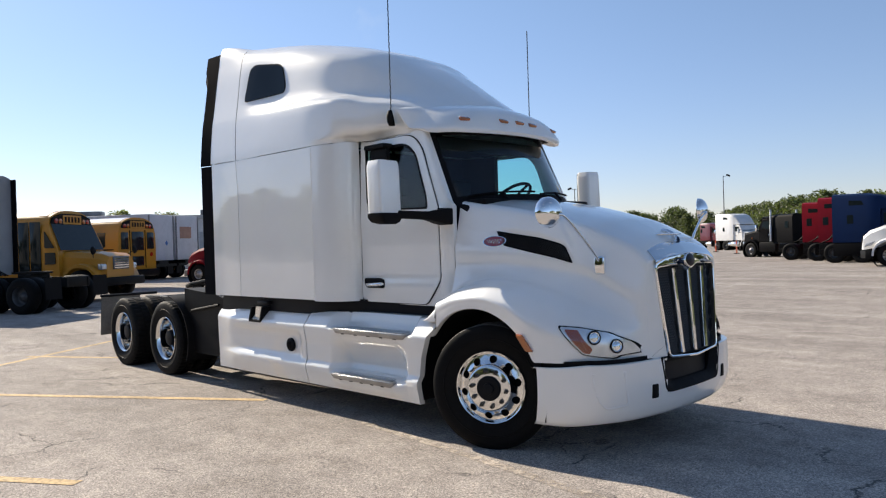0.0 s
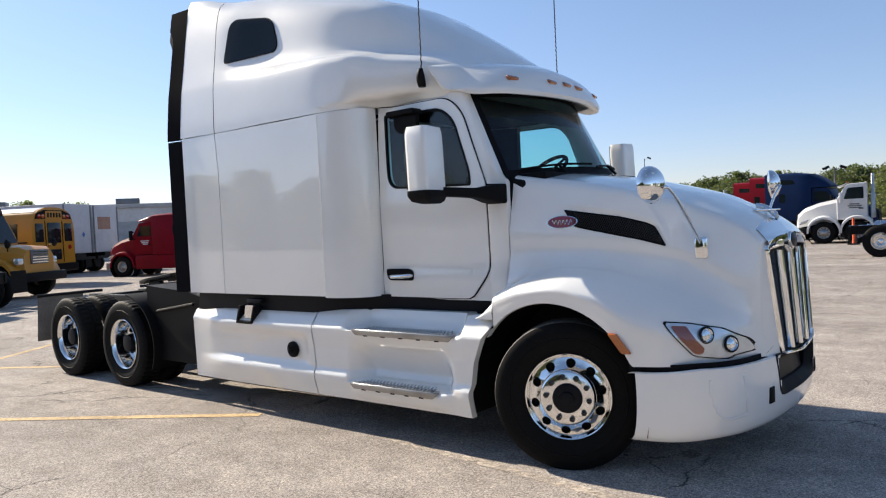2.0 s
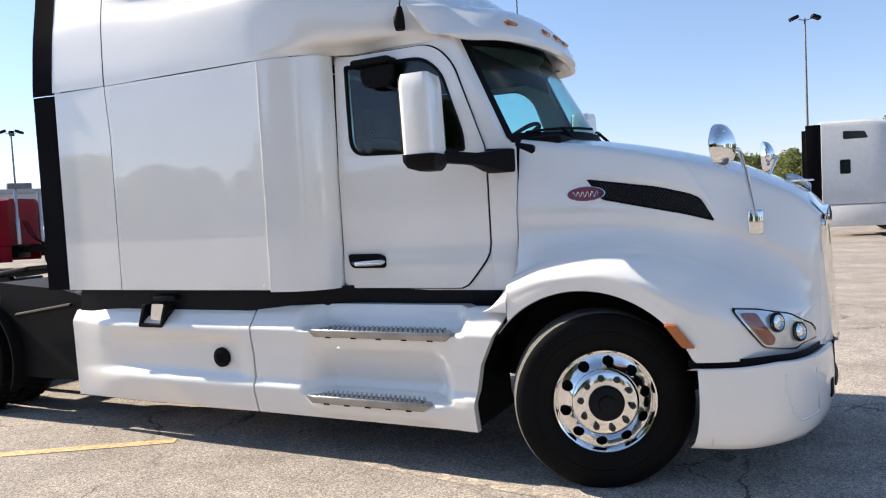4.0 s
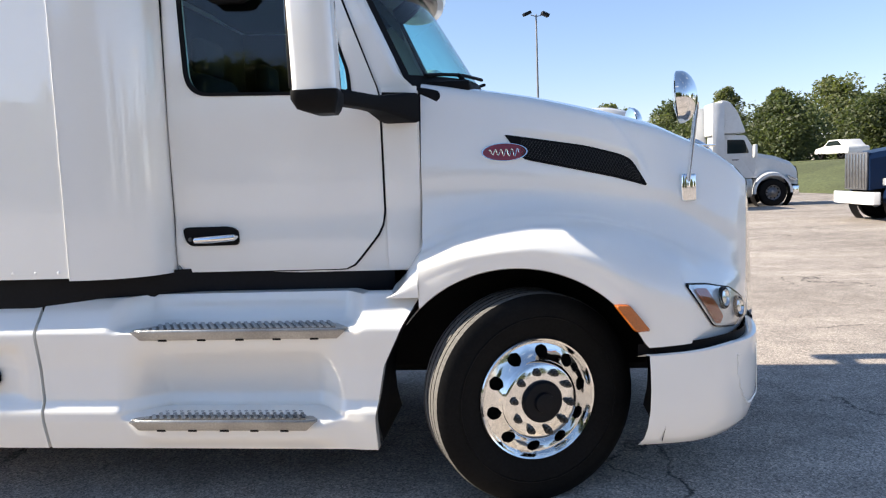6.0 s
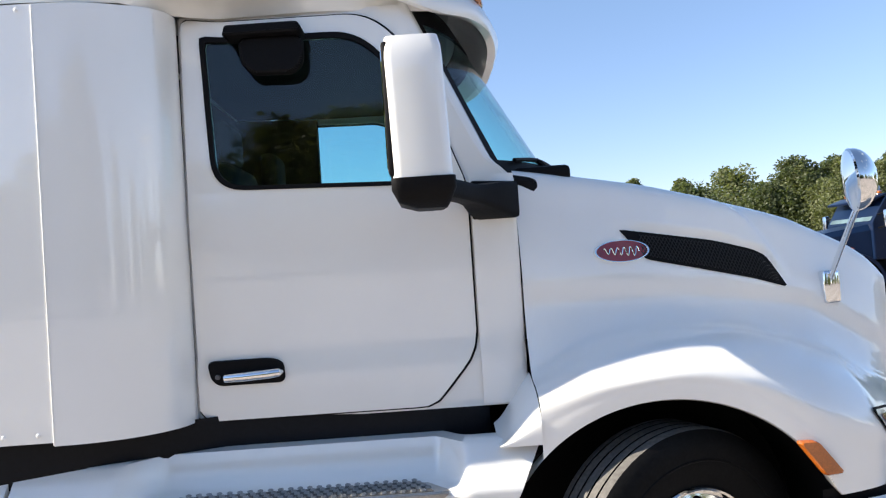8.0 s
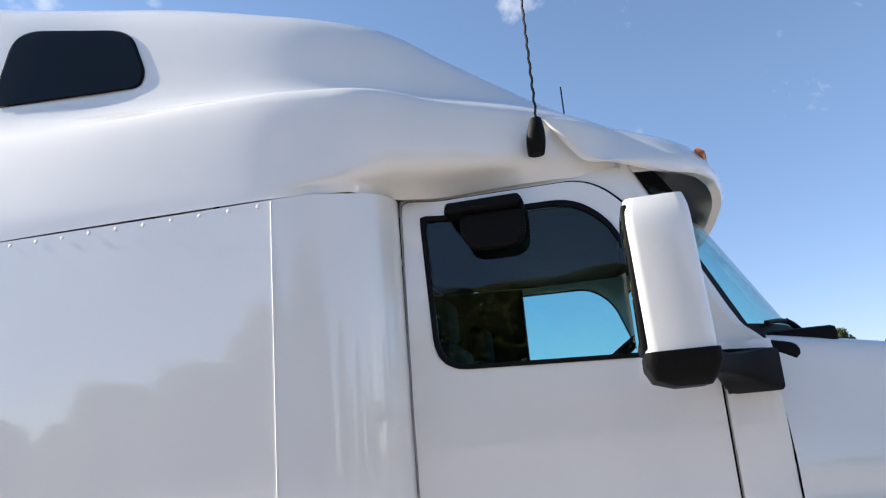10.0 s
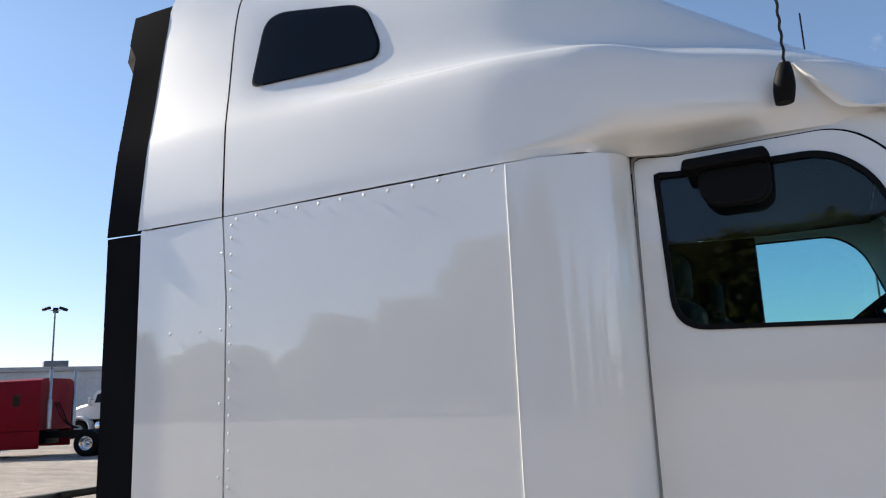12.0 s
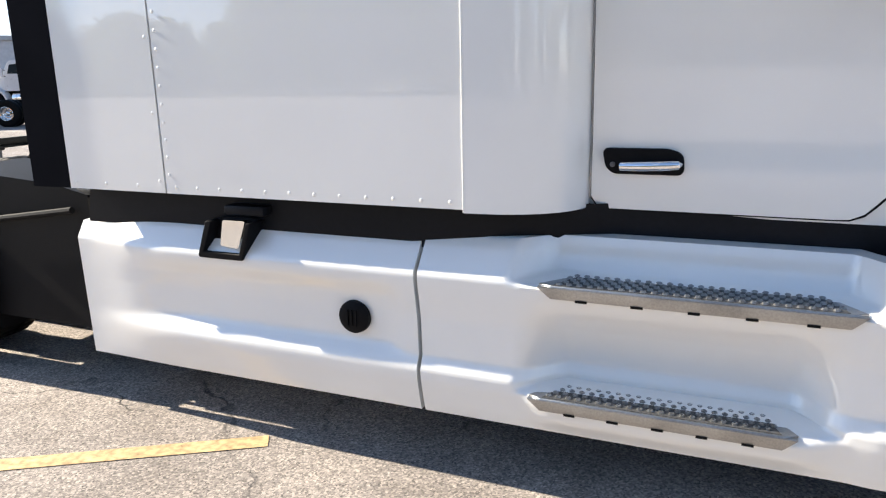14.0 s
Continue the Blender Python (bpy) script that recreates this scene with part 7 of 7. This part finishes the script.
    box(bm, 1.02, 1.2, -1.15, 1.15, 0.48, 0.75, 0.04)
    part("bumper", bm, BLACK, o)
    bm = bmesh.new()
    box(bm, -9.05, -8.9, -1.15, 1.15, 0.5, 0.8, 0.04)
    part("rear_bumper", bm, BLACK, o)
    # entry door on the kerb side
    for k in (0, 1):
        bm = bmesh.new()
        box(bm, -1.72 + k * 0.42, -1.34 + k * 0.42, -1.21, -1.195, 0.75, 2.58, 0.01)
        part("entry_door", bm, DARK_GLASS, body, "folding glazed entry door")
    # rear door and windows
    for y0, y1, z0, z1 in ((-1.0, -0.58, 1.65, 2.35), (-0.36, 0.36, 1.6, 2.38), (0.58, 1.0, 1.65, 2.35), (-0.34, 0.34, 0.95, 1.35)):
        bm = bmesh.new()
        box(bm, -8.93, -8.90, y0, y1, z0, z1, 0.01)
        part("window_pane", bm, DARK_GLASS, body)
    for y in (-0.48, 0.46):
        bm = bmesh.new()
        box(bm, -8.925, -8.9, y, y + 0.025, 0.85, 2.45)
        part("door_gap", bm, BLACK, body)
    for y in (-0.85, 0.85):
        bm = bmesh.new()
        lathe(bm, [(0.09, 0.0), (0.085, 0.02), (0.0001, 0.025)], pose(-8.9, y, 1.42, 0, -90), 16)
        part("tail_light", bm, RED_LENS, body)
    bars(o, "side_lettering", -6.0, 1.52, -1.2, -1, ((0, 2.6),), BLACK, 0.12)
    return o


school_bus("yellow school bus with a dark brow facing the yard", at_yard(-23.37, 4.03, 35.0) @ Matrix.Scale(1.075, 4))
school_bus("yellow school bus seen from its rear door", at_yard(-38.13, 3.63, 208.6) @ Matrix.Scale(1.09, 4), True)


def box_truck(label, m, sign):
    o = thing("box_trailer", label, "trailer", m, "white box trailers")
    bm = bmesh.new()
    box(bm, -8, 0, -1.25, 1.25, 1.1, 3.75, 0.04)
    body = part("box", bm, BOX_WHITE, o)
    for y in (-1.18, 1.18):
        bm = bmesh.new()
        box(bm, 0.0, 0.03, y - 0.05, y + 0.05, 1.1, 3.7)
        part("post", bm, STEEL, body)
    bm = bmesh.new()
    if sign == "brown":
        box(bm, 0.0, 0.02, -0.80, 0.42, 2.38, 3.08)
        part("sign", bm, SIGN_TAN, body)
    else:
        prism(bm, [(0.45, 1.95), (0.59, 2.1), (0.45, 2.25), (0.31, 2.1)], 0.0, 0.02, "x")
        part("placard", bm, SIGN_BLUE, body)
    bm = bmesh.new()
    box(bm, -7.5, 0.1, -0.45, 0.45, 0.8, 1.09)
    box(bm, 0.0, 0.15, -1.2, 1.2, 0.75, 0.9)
    part("chassis", bm, GREASE, o)
    for s in (-1, 1):
        yard_wheel(o, -1.4, s * 1.0, True)
        bm = bmesh.new()
        box(bm, -0.1, -0.06, s * 0.6, s * 1.15, 0.3, 0.9)
        part("mud_flap", bm, BLACK, o)
    return o


box_truck("white box trailer with a blue diamond placard", at_yard(-38.71, 13.49, 32.3) @ Matrix.Scale(1.03, 4), "blue")
box_truck("white box trailer with a faded brown sign", at_yard(-40.16, 15.79, 32.3) @ Matrix.Scale(1.03, 4), "brown")
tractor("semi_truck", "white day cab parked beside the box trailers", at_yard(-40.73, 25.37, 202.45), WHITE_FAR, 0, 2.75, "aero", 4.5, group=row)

# ---- low warehouse ----
def warehouse():
    WALL = material("pale_concrete_panel", (0.62, 0.59, 0.57), 0.85, stain=0.2, stain_scale=0.3, grain=0.1, scale=4)
    o = thing("warehouse", "long low flat-roofed concrete warehouse", "building", pose(-63.23, 34.95, 0, 0, 0, 59.9))
    bm = bmesh.new()
    box(bm, -45, 9, 0, 25, 0, 5.0, 0.03)
    part("wall", bm, WALL, o)
    bm = bmesh.new()
    box(bm, -45.2, 9.2, -0.2, 25.2, 5.0, 5.4, 0.03)
    part("roof", bm, material("grey_roof_edge", (0.42, 0.41, 0.41), 0.7, stain=0.2), o)
    for x in range(-42, 5, 6):
        bm = bmesh.new()
        box(bm, x, x + 3.2, -0.06, 0.02, 0.9, 3.7)
        if x == -42:
            dock = part("dock_door", bm, material("dock_door_grey", (0.36, 0.37, 0.38), 0.6, stain=0.2), o)
        else:
            bm.free()
            again(dock, "dock_door", pose(x + 42, 0, 0), o)
    for x, w in ((-33, 2.2), (-29, 2.0), (-18, 2.4), (-6, 2.2), (2, 2.0)):
        bm = bmesh.new()
        box(bm, x, x + w, 3, 5, 5.4, 6.1, 0.05)
        part("roof_unit", bm, STEEL, o, "rooftop cooling unit")


warehouse()

# ---- light poles ----
def light_pole(x, y, h, heads, label, turn=0):
    o = thing("light_pole", label, "lamp post", at_yard(x, y, turn), "yard light poles")
    bm = bmesh.new()
    lathe(bm, [(0.30, 0.0), (0.30, 0.6), (0.12, 0.62), (0.10, 2), (0.06, h)], Matrix.Identity(4), 12)
    part("pole", bm, STEEL, o)
    for k in range(heads):
        a = 2 * math.pi * k / heads + 0.4
        bm = bmesh.new()
        tube(bm, [(0, 0, h - 0.15), (0.45 * math.cos(a), 0.45 * math.sin(a), h - 0.05)], 0.03, 6)
        arm = part("arm", bm, STEEL, o)
        bm = bmesh.new()
        box(bm, -0.30, 0.30, -0.22, 0.22, -0.10, 0.14, 0.03, m=pose(0.75 * math.cos(a), 0.75 * math.sin(a), h + 0.02, 0, 22, math.degrees(a)))
        part("lamp_head", bm, SATIN, arm)


light_pole(1.3, 53.5, 13.6, 2, "tall steel light pole with twin lamp heads")
light_pole(-46.7, 108, 11.0, 1, "steel light pole with one lamp head far off")
light_pole(-60.7, 36.2, 10.1, 3, "steel light pole with three lamp heads")
light_pole(-61.99, 89.52, 9.5, 2, "far steel light pole with twin lamp heads")
light_pole(-22.0, -50.0, 11.9, 2, "steel light pole with twin lamp heads behind the drive", 60)
light_pole(-12.81, 74.61, 5.5, 2, "steel light pole with two pale lamp heads")

# ---- orange delineator posts ----
def delineator(x, y, h=1.15):
    o = thing("traffic_post", "orange delineator post on a black rubber base", "traffic post", at_yard(x, y, 0), "orange posts")
    bm = bmesh.new()
    prism(bm, rounded([(-0.22, -0.22), (0.22, -0.22), (0.22, 0.22), (-0.22, 0.22)], 0.06, 3), 0.0, 0.06, "z", bevel=0.01)
    part("base", bm, BLACK, o)
    bm = bmesh.new()
    lathe(bm, [(0.07, 0.06), (0.055, 0.12), (0.05, h - 0.1), (0.04, h - 0.06), (0.045, h), (0.0001, h + 0.01)], Matrix.Identity(4), 14)
    part("post", bm, ORANGE, o)
    bm = bmesh.new()
    lathe(bm, [(0.054, h * 0.55), (0.054, h * 0.72)], Matrix.Identity(4), 14)
    part("band", bm, WHITE_FAR, o)


for x, y in ((3.62, 14.76), (-3.6, 30.0), (-28.3, 64.7), (-23.0, 57.2)):
    delineator(x, y)
# ---- trees ----
BARK = material("grey_bark", (0.10, 0.085, 0.07), 0.9, grain=0.4, scale=12, bump=0.6)


def leaf_material(name, c):
    m = material(name, c, 0.55, grain=0.35, scale=2.5, vary=0.15)
    n, l = m.node_tree.nodes, m.node_tree.links
    b = n["Principled BSDF"]
    out = n["Material Output"]
    tl, mx = n.new("ShaderNodeBsdfTranslucent"), n.new("ShaderNodeMixShader")
    tl.inputs["Color"].default_value = (c[0] * 1.5, c[1] * 1.6, c[2] * 0.8, 1)
    mx.inputs["Fac"].default_value = 0.4
    l.new(b.outputs[0], mx.inputs[1])
    l.new(tl.outputs[0], mx.inputs[2])
    l.new(mx.outputs[0], out.inputs["Surface"])
    return m


LEAVES = [leaf_material("poplar_leaves", (0.135, 0.152, 0.07)), leaf_material("dark_leaves", (0.085, 0.105, 0.048)), leaf_material("dusty_leaves", (0.15, 0.158, 0.092))]


def tree(height, spread, seed, leaf, leaves, size, low=0.18):
    """A tapered trunk with limbs; leaf clumps round the limb ends, many small blades each."""
    rnd = random.Random(seed)
    o = thing("tree", "leafy broad tree at the edge of the lot", "tree", None, "trees round the lot")
    bm = bmesh.new()
    tube(bm, [(0, 0, -0.3), (rnd.uniform(-.1, .1), rnd.uniform(-.1, .1), height * 0.4), (rnd.uniform(-.3, .3), rnd.uniform(-.3, .3), height * 0.85)], [0.024 * height, 0.017 * height, 0.004 * height], 8)
    clumps = []
    n = 34
    for k in range(n):
        t = low + (1 - low) * (k + 0.5) / n
        a = k * 2.4 + rnd.uniform(-0.5, 0.5)
        prof = math.sin(math.pi * min(1, (t - low * 0.6) / (1.02 - low * 0.6)) ** 0.75) ** 0.7
        r = spread * prof * rnd.uniform(0.35, 1.0)
        end = Vector((r * math.cos(a), r * math.sin(a), height * t + rnd.uniform(-0.3, 0.4)))
        start = Vector((0, 0, height * max(0.12, t - 0.22)))
        if k % 2 == 0:
            tube(bm, [start, start.lerp(end, 0.55) + Vector((0, 0, 0.15)), end], [0.008 * height, 0.005 * height, 0.0015 * height], 5)
        clumps.append((end, spread * rnd.uniform(0.28, 0.5) * (0.6 + 0.6 * prof)))
    part("trunk", bm, BARK, o)
    verts, faces = [], []
    for k in range(leaves):
        c, r = clumps[rnd.randrange(len(clumps))]
        d = Vector((rnd.gauss(0, 1), rnd.gauss(0, 1), rnd.gauss(0, 0.8)))
        p = c + d.normalized() * r * rnd.random() ** 0.45
        u = Vector((rnd.gauss(0, 1), rnd.gauss(0, 1), rnd.gauss(0, 0.6))).normalized()
        v = u.cross(Vector((rnd.gauss(0, 1), rnd.gauss(0, 1), rnd.gauss(0, 1)))).normalized()
        s = size * rnd.uniform(0.6, 1.3)
        i = len(verts)
        verts += [p - u * s, p + v * s * 0.55, p + u * s, p - v * s * 0.55]
        faces.append((i, i + 1, i + 2, i + 3))
    me = bpy.data.meshes.new("crown")
    me.from_pydata([tuple(q) for q in verts], [], faces)
    me.materials.append(leaf)
    crown = new("crown", me)
    crown.parent = o
    tagged(crown, kind="stuff")
    return o


LOT_EDGE = [(51.9, 1.8), (26.3, 20.9), (15.4, 31.6), (12.4, 45.5), (7.6, 70.3), (-1.4, 100.0)]


def beyond(x, y):
    """How far a place lies beyond the lot's edge."""
    best = 1e9
    p = Vector((x, y))
    for a, b in zip(LOT_EDGE, LOT_EDGE[1:]):
        a, b = Vector(a), Vector(b)
        t = min(max((p - a).dot(b - a) / (b - a).length_squared, 0.0), 1.0)
        q = a.lerp(b, t)
        side = (b - a).x * (p - a).y - (b - a).y * (p - a).x
        d = (p - q).length * (-1 if side > 0 else 1)
        if abs(d) < abs(best):
            best = d
    return best


def bank_z(x, y):
    """The grassy bank beyond the lot, with a road on its top."""
    d = beyond(x, y)
    if d <= 0:
        return 0.0
    return float(np.interp(d, (0, 0.25, 3, 8, 12, 60), (0.0, 0.13, 0.5, 1.5, 1.75, 1.9))) * (1 - ease(y, 62, 90))


kinds = [tree(9.0, 2.3, 3, LEAVES[0], 9000, 0.155), tree(8.0, 3.0, 5, LEAVES[1], 10000, 0.165), tree(10.0, 2.0, 8, LEAVES[2], 6500, 0.15),
         tree(7.0, 3.2, 13, LEAVES[0], 9000, 0.165, 0.08), tree(5.0, 3.2, 21, LEAVES[1], 8000, 0.165, 0.02)]
rnd = random.Random(11)
places = []


def plant(x0, y0, x1, y1, n, hmin, hmax, pick, jitter=2.5):
    for k in range(n):
        t = (k + rnd.uniform(0.1, 0.9)) / n
        places.append((x0 + (x1 - x0) * t + rnd.uniform(-jitter, jitter), y0 + (y1 - y0) * t + rnd.uniform(-jitter, jitter), rnd.uniform(hmin, hmax), rnd.choice(pick)))


plant(57.6, 42.0, 33.5, 73.2, 15, 6.2, 8.2, (0, 1, 2))
plant(55.7, 39.0, 31.6, 69.2, 20, 4.0, 6.0, (3, 4))
plant(31.5, 73.2, 4.8, 94.2, 18, 6.5, 8.6, (0, 1, 2, 3))
plant(59.4, 47.1, 37.4, 75.3, 13, 6.6, 8.6, (0, 1, 2))
plant(22.0, 58.8, 3.0, 86.2, 9, 4.0, 5.5, (3, 4))
plant(4.0, 92.3, -27.4, 124.0, 24, 5.0, 6.8, (1, 3, 4))
plant(-27.4, 124.0, -83.2, 186.7, 26, 6.0, 8.0, (1, 3, 4))
plant(-83.2, 186.7, -158.9, 203.5, 12, 6.5, 9.0, (1, 3, 4), 4)
plant(-102.6, 55.8, -141.7, 34.1, 5, 6.5, 8.5, (1, 3), 4)
plant(-100, -52, -66, -52, 9, 7.6, 8.8, (1, 3), 3)
plant(-64, -52, -44, -51, 7, 5.2, 6.6, (3, 4), 2)
plant(-42, -51, -28, -50, 6, 7.2, 8.4, (1, 3), 2)
plant(-27, -52, -13, -52, 6, 10.5, 12.5, (1, 3, 1), 2)
plant(-12, -52, 6, -50, 8, 13.0, 15.5, (1, 1, 3), 2)
plant(8, -49, 70, -28, 10, 6.5, 10.0, (1, 3, 3, 0), 4)
plant(60.3, -7.9, 51.1, 26.8, 8, 6.5, 9.5, (0, 1, 3), 4)
tops = [max(v.co.z for v in o.children[-1].data.vertices) for o in kinds]
used = set()
for x, y, h, k in places:
    base = kinds[k]
    f = h / tops[k]
    m = Matrix.LocRotScale((x, y, ground_z(x, y) + bank_z(x, y)), Euler((0, 0, rnd.uniform(0, 6.28))), None)
    if k not in used:
        used.add(k)
        base.matrix_basis = m
        base.scale = (f, f, f)
    else:
        keep = base.scale.copy()
        base.scale = (f, f, f)
        copy_thing(base, m)
        base.scale = keep

# ---- verge beyond the lot ----
GRASS = material("rough_grass", (0.085, 0.10, 0.036), 0.9, grain=0.5, scale=6, stain=0.35, stain_scale=0.25, bump=0.6)
ROAD = material("pale_far_road", (0.40, 0.385, 0.37), 0.9, grain=0.2, scale=3, stain=0.2, stain_scale=0.3)
edge = resample_open([(x, y, 0.0) for x, y in LOT_EDGE], 40)


def along(name, label, category, mat, cuts, lift):
    """A strip that follows the lot's edge, from cut to cut beyond it."""
    rows = []
    for i, (x, y, z) in enumerate(edge):
        a, b = Vector(edge[max(i - 2, 0)]), Vector(edge[min(i + 2, len(edge) - 1)])
        n = Vector(((b - a).y, -(b - a).x, 0)).normalized()
        rows.append([])
        for d in cuts:
            px, py = x + n.x * d, y + n.y * d
            k = 1 - ease(py, 62, 90)
            rows[-1].append((px, py, ground_z(px, py) + lift + k * float(np.interp(d, (0, 0.25, 3, 8, 12, 60), (0.0, 0.13, 0.5, 1.5, 1.75, 1.9)))))
    bm = bmesh.new()
    sheet(bm, rows)
    tagged(part(name, bm, mat, angle=180), label, category, kind="structure")


along("verge", "rough green grass bank beyond the kerb", "grass", GRASS, (0.0, 0.25, 3.0, 5.5, 8.0, 12.0, 30.0, 60.0), 0.01)
along("road", "pale road on top of the grass bank", "road", ROAD, (12.2, 18.0), 0.05)


def far_car(label, m, paint):
    o = thing("car", label, "car", m)
    bm = bmesh.new()
    prism(bm, rounded([(-2.2, 0.35), (-2.2, 0.85), (-1.7, 0.95), (-1.1, 1.42), (0.3, 1.42), (1.0, 0.95), (2.1, 0.80), (2.2, 0.40)], 0.15, 4), -0.85, 0.85, bevel=0.08, seg=3)
    body = part("body", bm, paint, o)
    for s in (-1, 1):
        bm = bmesh.new()
        prism(bm, rounded([(-1.4, 0.98), (-0.95, 1.33), (0.2, 1.33), (0.7, 0.98)], 0.05, 3), s * 0.84, s * 0.86)
        part("window_pane", bm, DARK_GLASS, body)
        for x in (-1.35, 1.35):
            t = new("wheel", YARD_TYRE)
            t.parent = o
            t.matrix_basis = pose(x, s * 0.76, 0.33, -90 * s) @ Matrix.Diagonal((0.64, 0.64, 0.6, 1))


far_car("white car on the road over the grass bank", pose(24.11, 54.88, ground_z(24.11, 54.88) + bank_z(24.11, 54.88) + 0.06, 0, 0, 100), WHITE_FAR)
